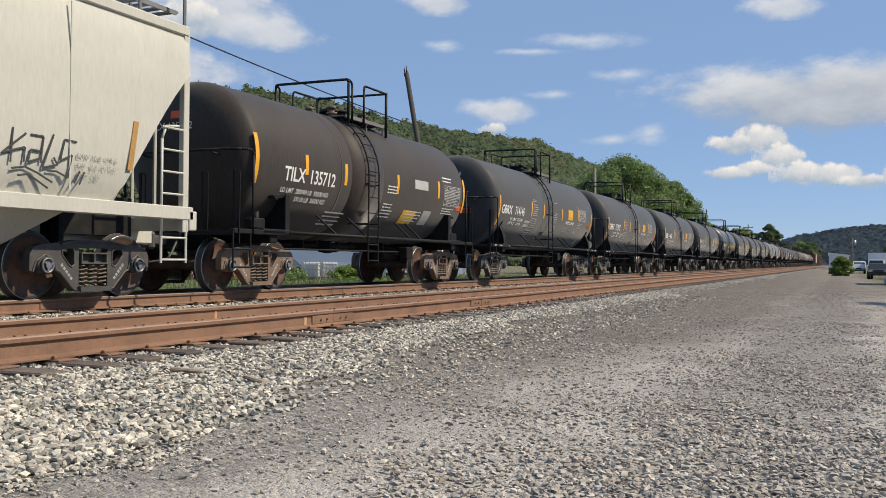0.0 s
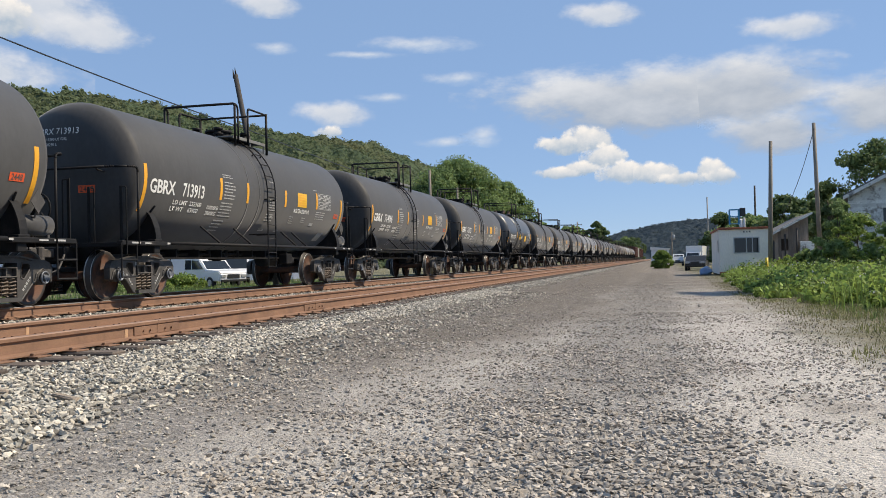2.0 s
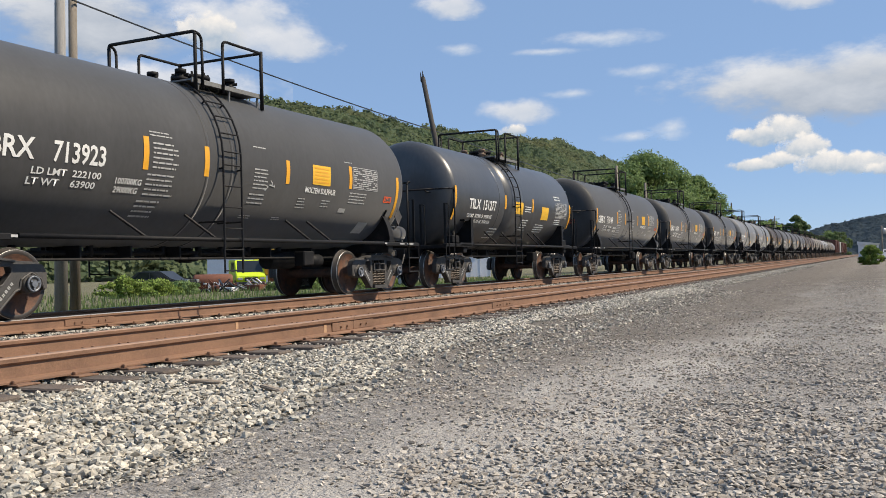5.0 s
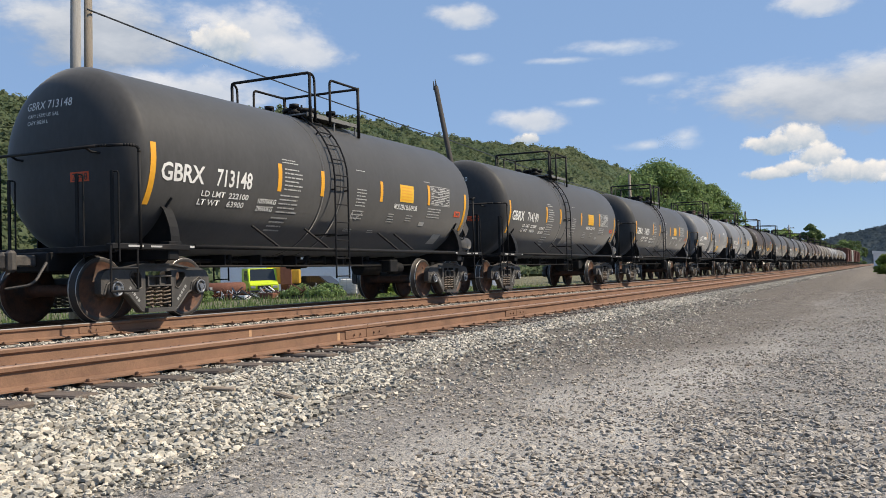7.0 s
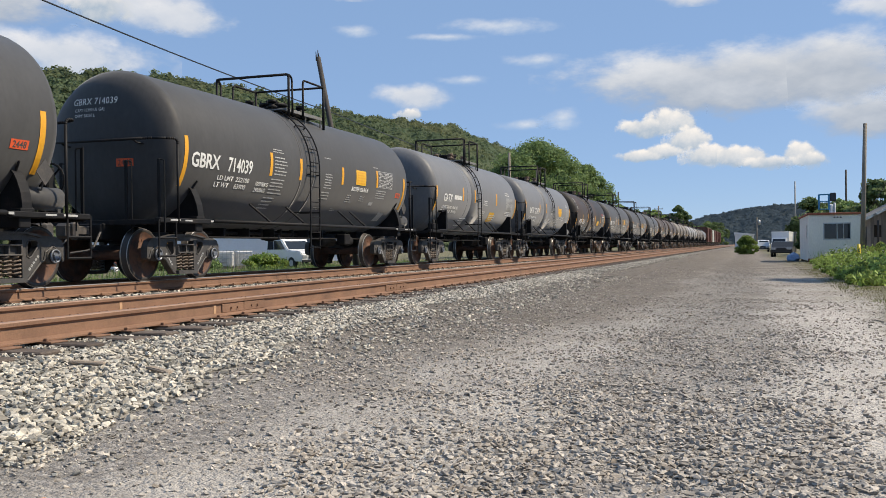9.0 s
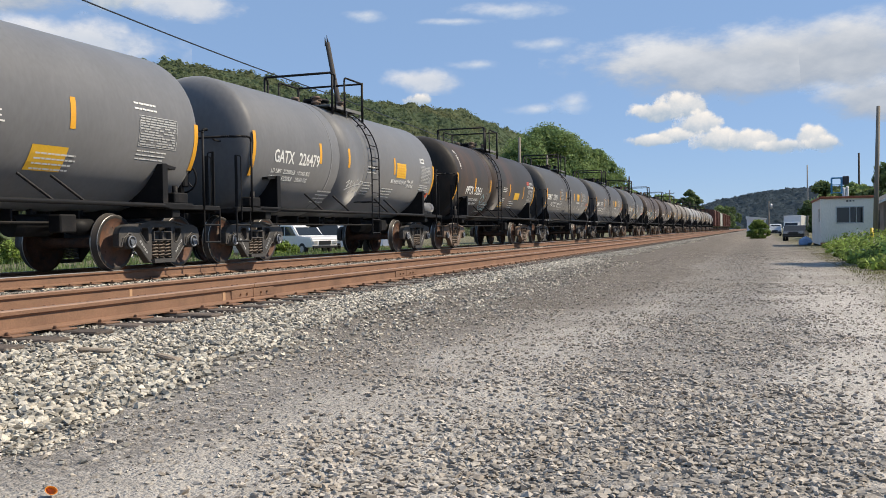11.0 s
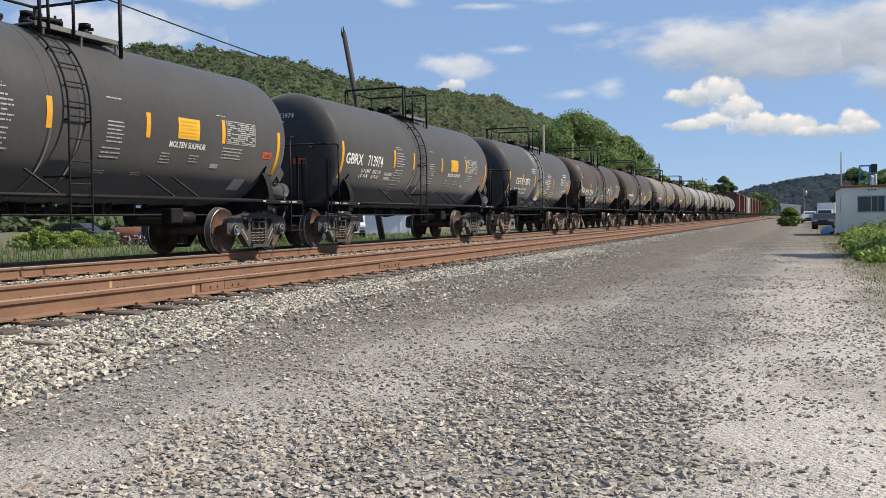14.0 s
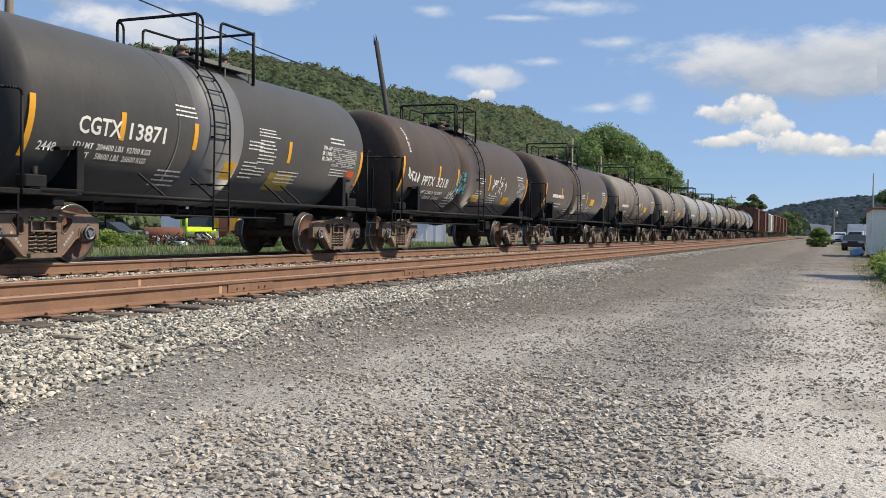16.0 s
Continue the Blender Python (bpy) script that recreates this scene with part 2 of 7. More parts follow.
def prism(bm, pts, x0, x1, mi=0, axis="x"):
    """A flat outline of (y, z) pairs made thick along x."""
    def at(x, p):
        return (x, p[0], p[1]) if axis == "x" else ((p[0], x, p[1]) if axis == "y" else (p[0], p[1], x))
    lo = [bm.verts.new(at(x0, p)) for p in pts]
    hi = [bm.verts.new(at(x1, p)) for p in pts]
    k = len(pts)
    fs = [bm.faces.new(lo[::-1]), bm.faces.new(hi)]
    for i in range(k):
        fs.append(bm.faces.new((lo[i], lo[(i + 1) % k], hi[(i + 1) % k], hi[i])))
    for f in fs:
        f.material_index = mi
    bmesh.ops.recalc_face_normals(bm, faces=fs)


def rocks(name, places, sizes, mat, z_of, flat=0.7, sink=0.3, seed=1, label="", points=8):
    """Many small angular stones in one mesh."""
    rng = np.random.default_rng(seed)
    base = []
    for k in range(24):
        hull = bmesh.new()
        for p in range(points):
            d = rng.normal(size=3)
            d /= np.linalg.norm(d)
            hull.verts.new(d * (0.85 + 0.3 * rng.random()) * (1.0, 0.55 + 0.4 * rng.random(), 0.5 + 0.4 * rng.random()))
        bmesh.ops.convex_hull(hull, input=hull.verts)
        for v in [v for v in hull.verts if not v.link_faces]:
            hull.verts.remove(v)
        bmesh.ops.triangulate(hull, faces=hull.faces)
        hull.verts.index_update()
        base.append((np.array([v.co[:] for v in hull.verts]), np.array([[v.index for v in f.verts] for f in hull.faces])))
        hull.free()
    vs, fs, off = [], [], 0
    for (x, y), s in zip(places, sizes):
        v, f = base[rng.integers(len(base))]
        a, b = rng.random(2) * 2 * math.pi
        ca, sa, cb, sb = math.cos(a), math.sin(a), math.cos(b), math.sin(b)
        rot = np.array([[ca, -sa, 0], [sa, ca, 0], [0, 0, 1]]) @ np.array([[1, 0, 0], [0, cb, -sb], [0, sb, cb]])
        w = v @ rot.T * s * np.array([1, 0.75 + 0.4 * rng.random(), 1])
        w[:, 2] *= flat
        w += (x, y, z_of(x, y) + s * flat * (1 - 2 * sink) * 0.6)
        vs.append(w)
        fs.append(f + off)
        off += len(v)
    vs, fs = np.concatenate(vs), np.concatenate(fs)
    me = bpy.data.meshes.new(name)
    me.vertices.add(len(vs))
    me.vertices.foreach_set("co", vs.ravel())
    me.loops.add(fs.size)
    me.loops.foreach_set("vertex_index", fs.ravel().astype(np.int32))
    me.polygons.add(len(fs))
    me.polygons.foreach_set("loop_start", np.arange(0, fs.size, 3, dtype=np.int32))
    me.update(calc_edges=True)
    me.shade_flat()
    return tagged(piece(name, me, mat), label, kind="stuff")


# ---- ground, track ----
RT = 0.04  # rail top
NEAR_X, FAR_X = -6.37, -11.03  # centre lines of the two tracks


def ramp(x, pts):
    return float(np.interp(x, [p[0] for p in pts], [p[1] for p in pts]))


PROFILE = [(-60, -0.75), (-18, -0.62), (-14.6, -0.5), (-13.2, -0.2), (-10.1, -0.18), (-9.3, -0.115), (-8.2, -0.115), (-7.4, -0.17), (-5.8, -0.172), (-5.1, -0.182), (-4.6, -0.2), (-3.5, -0.25), (-2.7, -0.305), (-1.0, -0.325), (1.6, -0.33), (2.6, -0.335), (6, -0.32), (60, -0.25)]


def ground_z(x, y):
    near = max(0.0, 1 - abs(y - 8) / 60)
    rise = -0.0075 * max(0.0, min(y, 90.0) - 45) if x > -3 else 0.0
    bed = 1.0 if x < -3.4 else 0.0
    z = ramp(x, PROFILE) + rise * min(1.0, (x + 3) / 1.5 if x > -3 else 0)
    n = noise.noise(Vector((x * 0.6, y * 0.6, 3.1))) * 0.03 + noise.noise(Vector((x * 2.3, y * 2.3, 7.7))) * 0.012
    return z + n * near * (0.35 if bed else 1.0)


def zoned_ground():
    m = bpy.data.materials.new("dirt, gravel and grass ground")
    m.use_nodes = True
    n, l = m.node_tree.nodes, m.node_tree.links
    b = n["Principled BSDF"]
    co = n.new("ShaderNodeTexCoord")
    sep = n.new("ShaderNodeSeparateXYZ")
    l.new(co.outputs["Object"], sep.inputs[0])

    def tex(scale, detail=5, rough=0.6):
        t = n.new("ShaderNodeTexNoise")
        t.inputs["Scale"].default_value, t.inputs["Detail"].default_value, t.inputs["Roughness"].default_value = scale, detail, rough
        l.new(co.outputs["Object"], t.inputs["Vector"])
        return t.outputs["Fac"]

    def span(v, a, c, lo=0.0, hi=1.0):
        r = n.new("ShaderNodeMapRange")
        r.inputs["From Min"].default_value, r.inputs["From Max"].default_value = a, c
        r.inputs["To Min"].default_value, r.inputs["To Max"].default_value = lo, hi
        l.new(v, r.inputs["Value"])
        return r.outputs[0]

    def op(kind, a, c):
        o = n.new("ShaderNodeMath")
        o.operation = kind
        for s, v in zip(o.inputs, (a, c)):
            if isinstance(v, (int, float)):
                s.default_value = v
            else:
                l.new(v, s)
        return o.outputs[0]

    def blend(f, a, c):
        mx = n.new("ShaderNodeMix")
        mx.data_type = "RGBA"
        l.new(f, mx.inputs["Factor"])
        for s, v in ((mx.inputs["A"], a), (mx.inputs["B"], c)):
            if isinstance(v, tuple):
                s.default_value = (*v, 1)
            else:
                l.new(v, s)
        return mx.outputs["Result"]

    def cells(scale, out="Color"):
        v = n.new("ShaderNodeTexVoronoi")
        v.inputs["Scale"].default_value = scale
        l.new(co.outputs["Object"], v.inputs["Vector"])
        if out == "Distance":
            return v.outputs["Distance"]
        g = n.new("ShaderNodeSeparateColor")
        l.new(v.outputs["Color"], g.inputs[0])
        return g.outputs[0]

    wob = op("ADD", sep.outputs["X"], op("MULTIPLY", op("SUBTRACT", tex(0.3), 0.5), 1.6))
    wob2 = op("ADD", sep.outputs["X"], op("MULTIPLY", op("SUBTRACT", tex(0.5, 6, 0.7), 0.5), 2.6))
    speck = tex(45, 4, 0.7)
    patch = tex(0.7, 6, 0.68)
    chips, crumbs = cells(34), cells(85)
    # wheel tracks of dust between bands of loose stone
    bands = n.new("ShaderNodeValToRGB")
    bands.color_ramp.interpolation = "EASE"
    for k, (at, v) in enumerate(((0.0, 0.0), (0.08, 0.0), (0.16, 0.9), (0.33, 0.9), (0.42, 0.2), (0.58, 0.2), (0.68, 0.95), (1.0, 1.0))):
        e = bands.color_ramp.elements[k] if k < 2 else bands.color_ramp.elements.new(at)
        e.position, e.color = at, (v, v, v, 1)
    l.new(span(wob, -3.2, 1.8), bands.inputs["Fac"])
    dusty = span(op("ADD", op("MULTIPLY", bands.outputs["Color"], 0.75), op("SUBTRACT", patch, 0.42)), 0.15, 0.75)
    dust = blend(span(tex(2.2, 6, 0.7), 0.35, 0.68), (0.34, 0.315, 0.283), (0.47, 0.44, 0.40))
    gravel = blend(op("MULTIPLY", chips, chips), (0.20, 0.185, 0.168), (0.38, 0.355, 0.325))
    dust = blend(span(wob, -0.8, 0.8), dust, blend(span(tex(3.1, 6, 0.7), 0.35, 0.65), (0.47, 0.435, 0.39), (0.60, 0.56, 0.51)))
    lot = blend(span(tex(0.45, 5, 0.65), 0.5, 0.72), blend(dusty, gravel, dust), (0.27, 0.24, 0.205))
    # darker trodden dirt along the ballast, farther down the lot
    band = op("SUBTRACT", wob, span(sep.outputs["Y"], 6, 14, -2.9, -1.4))
    far_dirt = op("MAXIMUM", op("MULTIPLY", span(sep.outputs["Y"], 4.5, 9, 0.0, 0.95), span(band, 0.6, -0.5)), op("MULTIPLY", span(sep.outputs["Y"], 11, 34), span(patch, 0.3, 0.6, 0.65, 1.0)))
    lot = blend(op("MULTIPLY", far_dirt, 0.92), lot, blend(chips, (0.105, 0.088, 0.069), (0.20, 0.168, 0.137)))
    # bed colour darkened to paint the shade in gaps between ballast stones
    ballast = blend(span(chips, 0.15, 0.9), (0.07, 0.064, 0.055), (0.30, 0.275, 0.235))
    grass = blend(span(tex(3.0), 0.35, 0.7), (0.10, 0.105, 0.05), (0.22, 0.19, 0.12))
    foot = op("ADD", wob2, span(sep.outputs["Y"], 2.0, 11.0, 0.0, 1.3))
    c1 = blend(span(foot, -3.35, -3.0), ballast, lot)
    c2 = blend(span(wob2, 1.0, 2.2), c1, grass)
    c3 = blend(span(wob2, -14.2, -13.6), grass, c2)
    fine = op("MULTIPLY", span(op("ADD", speck, tex(160, 2)), 0.75, 1.25, 0.8, 1.18), span(crumbs, 0.0, 1.0, 0.86, 1.12))
    sc = n.new("ShaderNodeVectorMath")
    sc.operation = "SCALE"
    l.new(c3, sc.inputs[0])
    l.new(fine, sc.inputs["Scale"])
    l.new(sc.outputs[0], b.inputs["Base Color"])
    b.inputs["Roughness"].default_value = 0.95
    bp = n.new("ShaderNodeBump")
    bp.inputs["Strength"].default_value, bp.inputs["Distance"].default_value = 0.9, 0.018
    round_chips = op("SUBTRACT", op("MULTIPLY", chips, 0.8), op("ADD", op("MULTIPLY", cells(34, "Distance"), 0.9), op("MULTIPLY", cells(85, "Distance"), 0.45)))
    l.new(op("ADD", round_chips, op("ADD", op("MULTIPLY", speck, 0.7), op("MULTIPLY", crumbs, 0.5))), bp.inputs["Height"])
    l.new(bp.outputs[0], b.inputs["Normal"])
    return m


def build_ground():
    xs = np.unique(np.concatenate([[-4000, -2500, -1500, -800, -400, -200, -100, -60, -40, -28], np.arange(-22, -13, 0.75), np.arange(-13, -4, 0.5),
                                   np.arange(-4, 4, 0.2), np.arange(4, 12, 0.8), [16, 24, 40, 70, 120, 250, 500, 1000, 2000, 4000]]).round(3))
    ys = np.unique(np.concatenate([[-600, -200, -80, -40, -20, -10, -5], np.arange(-2, 16, 0.25), np.arange(16, 50, 1.0), np.arange(50, 120, 5),
                                   [140, 180, 240, 320, 450, 700, 1100, 1800, 3000, 4600]]).round(3))
    verts = [(x, y, ground_z(x, y)) for y in ys for x in xs]
    k = len(xs)
    faces = [(j * k + i, j * k + i + 1, (j + 1) * k + i + 1, (j + 1) * k + i) for j in range(len(ys) - 1) for i in range(k - 1)]
    g = raw("ground", verts, faces, zoned_ground(), smooth=True)
    tagged(g, "dusty gravel lot beside a ballasted railway, with grass verges", "ground", kind="structure")


build_ground()

RAIL_PROFILE = [(-0.075, 0), (0.075, 0), (0.075, 0.012), (0.012, 0.032), (0.009, 0.12), (0.034, 0.137), (0.036, 0.165), (0.028, 0.175),
                (-0.028, 0.175), (-0.036, 0.165), (-0.034, 0.137), (-0.009, 0.12), (-0.012, 0.032), (-0.075, 0.012)]


def rail(track, x, worn):
    bm = bmesh.new()
    stops = [-30, 0, 9.0, 13.66, 30, 60, 120, 900]
    rows = []
    for y in stops:
        rows.append([bm.verts.new((x + u, y, RT - 0.175 + v)) for u, v in RAIL_PROFILE])
    k = len(RAIL_PROFILE)
    for p, q in zip(rows, rows[1:]):
        for i in range(k):
            f = bm.faces.new((p[i], p[(i + 1) % k], q[(i + 1) % k], q[i]))
            f.material_index = 1 if i in (6, 7, 8) and worn else 0
    bmesh.ops.recalc_face_normals(bm, faces=bm.faces)
    return part("rail", bm, [RAIL, TREAD if worn == 2 else RAILTOP], track)


def joint(track, x, y):
    """Two bolted plates over a rail end."""
    bm = bmesh.new()
    box(bm, x + 0.010, x + 0.024, y - 0.45, y + 0.45, RT - 0.145, RT - 0.05, 0.005)
    box(bm, x + 0.023, x + 0.028, y - 0.012, y + 0.012, RT - 0.165, RT - 0.045)
    for k in range(4):
        yy = y + (-0.28, -0.15, 0.15, 0.28)[k]
        rod(bm, (x + 0.02, yy, RT - 0.1), (x + 0.042, yy, RT - 0.1), 0.013, 6)
    box(bm, x - 0.037, x + 0.0375, y - 0.004, y + 0.004, RT - 0.05, RT + 0.0005)
    return part("joint_bar", bm, RAIL, track, "rusty bolted joint bar")


def tie_mesh():
    bm = bmesh.new()
    box(bm, -1.3, 1.3, -0.115, 0.115, -0.17, 0, 0.012)
    for v in bm.verts:
        v.co += Vector((noise.noise(v.co * 3) * 0.012, noise.noise(v.co * 5 + Vector((9, 0, 0))) * 0.012, 0))
    me = bpy.data.meshes.new("tie")
    bm.to_mesh(me)
    bm.free()
    return me


def spike_mesh():
    """Tie plate and spikes for one rail seat."""
    bm = bmesh.new()
    box(bm, -0.17, 0.17, -0.095, 0.095, 0, 0.014, 0.003)
    for sx in (-1, 1):
        for sy in (-0.06, 0.06):
            if (sx, sy) in ((1, -0.06), (-1, 0.06), (-1, -0.06)):
                box(bm, sx * 0.095 - 0.022, sx * 0.095 + 0.014, sy - 0.014, sy + 0.014, 0.012, 0.04 if sx > 0 else 0.062, 0.005)
    me = bpy.data.meshes.new("tie_plate")
    bm.to_mesh(me)
    bm.free()
    return me


def build_track(name, cx, worn, label):
    t = new(name)
    tagged(t, label, "railway track", kind="structure")
    for s in (1, -1):
        rail(t, cx + s * 0.7525, worn)
    rng = random.Random(int(-cx * 10))
    me, pl = tie_mesh(), spike_mesh()
    n = 150
    for k in range(n):
        y = -1.0 + 0.497 * k + rng.uniform(-0.03, 0.03)
        o = piece("tie", me, TIE, t)
        o.matrix_basis = pose(cx + rng.uniform(-0.06, 0.06), y, RT - 0.192, 0, 0, rng.uniform(-1.2, 1.2))
        if k < 75:
            for s in (1, -1):
                p = piece("tie_plate", pl, RAIL, t)
                p.matrix_basis = pose(cx + s * 0.7525, y, RT - 0.191, 0, 0, 0 if s > 0 else 180)
    bm = bmesh.new()
    for k in range(n, 700):
        y = -1.0 + 0.497 * k
        vs = [bm.verts.new(p) for p in ((cx - 1.3, y - 0.11, RT - 0.195), (cx + 1.3, y - 0.11, RT - 0.195), (cx + 1.3, y + 0.11, RT - 0.195), (cx - 1.3, y + 0.11, RT - 0.195))]
        lo = [bm.verts.new(v.co - Vector((0, 0, 0.15))) for v in vs]
        bm.faces.new(vs)
        bm.faces.new((lo[1], lo[2], vs[2], vs[1]))
        bm.faces.new((lo[0], lo[1], vs[1], vs[0]))
    tagged(part("far_ties", bm, TIE, t), kind="stuff")
    return t


near_track = build_track("near_track", NEAR_X, 1, "empty rusty railway track on dark timber ties in pale ballast")
train_track = build_track("train_track", FAR_X, 2, "railway track under the moving train, rusty rails with bright heads")
joint(near_track, NEAR_X + 0.7525, 9.0)
joint(near_track, NEAR_X + 0.7525, 13.66)
joint(train_track, FAR_X + 0.7525, 9.6)


def scatter(rng, n, x0, x1, y0, y1, power=1.0):
    """Places, denser towards y0."""
    u = rng.random(n) ** power
    return np.stack([x0 + (x1 - x0) * rng.random(n), y0 + (y1 - y0) * u], 1)


def stone_bands(x, y):
    """How densely loose stone lies across the lot."""
    w = x + 0.8 * noise.noise(Vector((x * 0.3, y * 0.3, 0.0)))
    d = ramp(w, [(-3.2, 1.0), (-2.9, 0.9), (-2.5, 0.45), (-1.6, 0.4), (-1.2, 1.0), (-0.2, 1.0), (0.3, 0.45), (1.4, 0.3), (2.2, 0.06)])
    return d * (0.35 + 1.3 * max(0.0, noise.noise(Vector((x * 1.3, y * 1.3, 4.0))) + 0.3))


def build_stones():
    rng = np.random.default_rng(5)
    a = np.concatenate([scatter(rng, 46000, -5.02, -3.0, 1.6, 24, 1.6), scatter(rng, 3000, -5.05, -3.0, -6, 1.8, 1.0), scatter(rng, 14000, -5.02, -3.9, 20, 75, 1.3), scatter(rng, 6000, -3.5, -2.3, 1.6, 18, 1.5)])
    edge = [(2.0, -2.95), (4.0, -3.35), (6.5, -3.85), (11.0, -4.2)]
    a = a[[x < ramp(y, edge) + 0.45 * noise.noise(Vector((x, y * 0.8, 1.0))) or rng.random() < 0.14 for x, y in a]]
    rocks("ballast", a, np.where(a[:, 0] > -3.2, 0.007, 0.011) + np.where(a[:, 0] > -3.2, 0.013, 0.023) * rng.random(len(a)) ** 1.6, BALLAST, ground_z, 0.8, 0.0, 2, "pale angular limestone ballast stones heaped beside the track", 10)
    back = np.random.default_rng(15)
    f = scatter(back, 9000, -5.02, -2.95, 1.62, -6.0, 1.7)
    rocks("ballast", f, 0.016 + 0.024 * back.random(len(f)) ** 1.5, BALLAST, ground_z, 0.8, 0.0, 12, "pale angular limestone ballast stones heaped beside the track", 8)
    d = scatter(rng, 9000, -5.72, -4.95, 1.8, 32, 1.5)
    d = d[[0.3 < ((y + 1.0) / 0.497) % 1 < 0.7 or rng.random() < 0.02 for x, y in d]]
    rocks("tie_ballast", d, 0.011 + 0.018 * rng.random(len(d)) ** 1.5, BALLAST, lambda x, y: ground_z(x, y) + 0.006 + 0.012 * noise.noise(Vector((x * 2, y * 2, 5.0))), 0.85, 0.1, 8, "pale ballast stones lying between the tie ends", 9)
    b = np.concatenate([scatter(rng, 8000, -10.2, -7.3, 4, 40, 1.5), scatter(rng, 3500, -7.0, -5.7, 4, 30, 1.5), scatter(rng, 1500, -13.5, -10.4, 6, 40, 1.4)])
    rocks("track_ballast", b, 0.018 + 0.026 * rng.random(len(b)), BALLAST, lambda x, y: ground_z(x, y) - 0.005, 0.8, 0.25, 3, "pale ballast stones between the rails")
    c = np.concatenate([scatter(rng, 56000, -3.1, 2.6, 1.7, 10, 1.35), scatter(rng, 26000, -3.2, 2.4, 8, 34, 1.3), scatter(rng, 30000, -4.0, 2.2, 5.2, 16, 1.1), scatter(rng, 2500, -3.1, 2.2, -5, 1.8, 1.0)])
    keep = np.array([rng.random() < stone_bands(x, y) for x, y in c])
    c = c[keep]
    coarse = np.array([ramp(x + 0.5 * noise.noise(Vector((x, y, 9.0))), [(-1.7, 0.0), (-1.1, 1.0), (0.0, 1.0), (0.5, 0.0)]) * ramp(y, [(2.4, 0.3), (3.0, 1.0), (5.2, 1.0), (6.5, 0.0)]) for x, y in c])
    size = np.where(c[:, 1] > 5.2, 0.0085, 0.0055) + (0.018 + 0.006 * coarse) * rng.random(len(c)) ** (3.8 - 2.3 * coarse)
    e = scatter(rng, 26000, -2.6, 1.1, 2.0, 6.2, 1.1)
    e = e[[rng.random() < 1.5 * (ramp(x + 0.7 * noise.noise(Vector((x, y, 9.0))), [(-2.5, 0.0), (-1.5, 0.7), (-1.1, 1.0), (0.0, 1.0), (0.6, 0.0)]) * ramp(y, [(2.0, 0.5), (2.9, 1.0), (4.6, 1.0), (6.0, 0.0)])) * (0.3 + max(0.0, 0.5 + noise.noise(Vector((x * 1.6, y * 1.6, 2.0))))) for x, y in e]]
    rocks("coarse_gravel", e, 0.006 + 0.021 * rng.random(len(e)) ** 1.8, GRAVEL, ground_z, 0.68, 0.15, 6, "patch of coarse grey crushed stone in the lot", 10)
    rocks("gravel", c, size, GRAVEL, ground_z, 0.72, 0.2, 4, "loose grey crushed stone scattered over the dusty lot", 8)


build_stones()


def litter():
    t = tagged(new("plastic_cup"), "crushed orange plastic cup lying on gravel", "litter")
    bm = bmesh.new()
    revolve(bm, [(0.014, 0.0), (0.015, 0.003), (0.021, 0.034), (0.019, 0.034), (0.013, 0.005)], "z", 18)
    for v in bm.verts:
        v.co.y *= 0.7
    part("cup", bm, material("orange plastic", (0.80, 0.27, 0.03), 0.4, vary=0.1, bump=0.02), t)
    t.matrix_basis = pose(-2.56, 2.56, ground_z(-2.56, 2.56) + 0.016, 70, 20, 40)
    grey = material("weathered splintered wood", (0.27, 0.22, 0.17), 0.9, vary=0.4, scale=6, fine=50, bump=0.5, stretch=(1, 6, 6))
    for x, y, turn, w, d, h in ((-4.44, 5.05, 24, 0.24, 0.055, 0.025), (-3.86, 5.02, -8, 0.18, 0.05, 0.025)):
        o = tagged(new("wood_scrap"), "weathered splintered piece of wood lying on ballast", "wood scrap")
        bm = bmesh.new()
        box(bm, -w / 2, w / 2, -d / 2, d / 2, 0, h, 0.008)
        for v in bm.verts:
            v.co += Vector((noise.noise(v.co * 9) * 0.04, noise.noise(v.co * 11 + Vector((4, 0, 0))) * 0.03, noise.noise(v.co * 7 + Vector((0, 8, 0))) * 0.02))
        part("plank", bm, grey, o)
        o.matrix_basis = pose(x, y, ground_z(x, y) + 0.018, 9, 5, turn)
    marks = material("faded orange paint mark", (0.46, 0.28, 0.16), 0.7, vary=0.2, bump=0.1)
    for x, y in ((NEAR_X - 0.7525, 8.84), (NEAR_X + 0.7525, 8.42)):
        bm = bmesh.new()
        box(bm, x + 0.0105, x + 0.014, y - 0.025, y + 0.025, RT - 0.15, RT - 0.055)
        part("paint_mark", bm, marks, near_track)


litter()
# ---- train ----
SPEED = 11.99  # metres a second, towards the camera
TZ, TR = 2.37, 1.40  # tank axis height over the rail, tank radius
MESHES = {}


def shared(key, build):
    """A mesh built once and then used by every car."""
    if key not in MESHES:
        bm = bmesh.new()
        build(bm)
        me = bpy.data.meshes.new(key if isinstance(key, str) else key[0])
        bm.to_mesh(me)
        bm.free()
        MESHES[key] = me
    return MESHES[key]


def cpart(name, key, build, mat, parent, at=None, label=""):
    me = shared((name, key, mat.name if not isinstance(mat, list) else mat[0].name), build)
    o = piece(name, me, mat, parent, label)
    if name in ("small_print", "number_bars", "stencil_panel", "stencil_code", "label_bar", "graffiti", "chalk_mark"):
        tagged(o, kind="stuff")
    if at is not None:
        o.matrix_basis = at
    return o


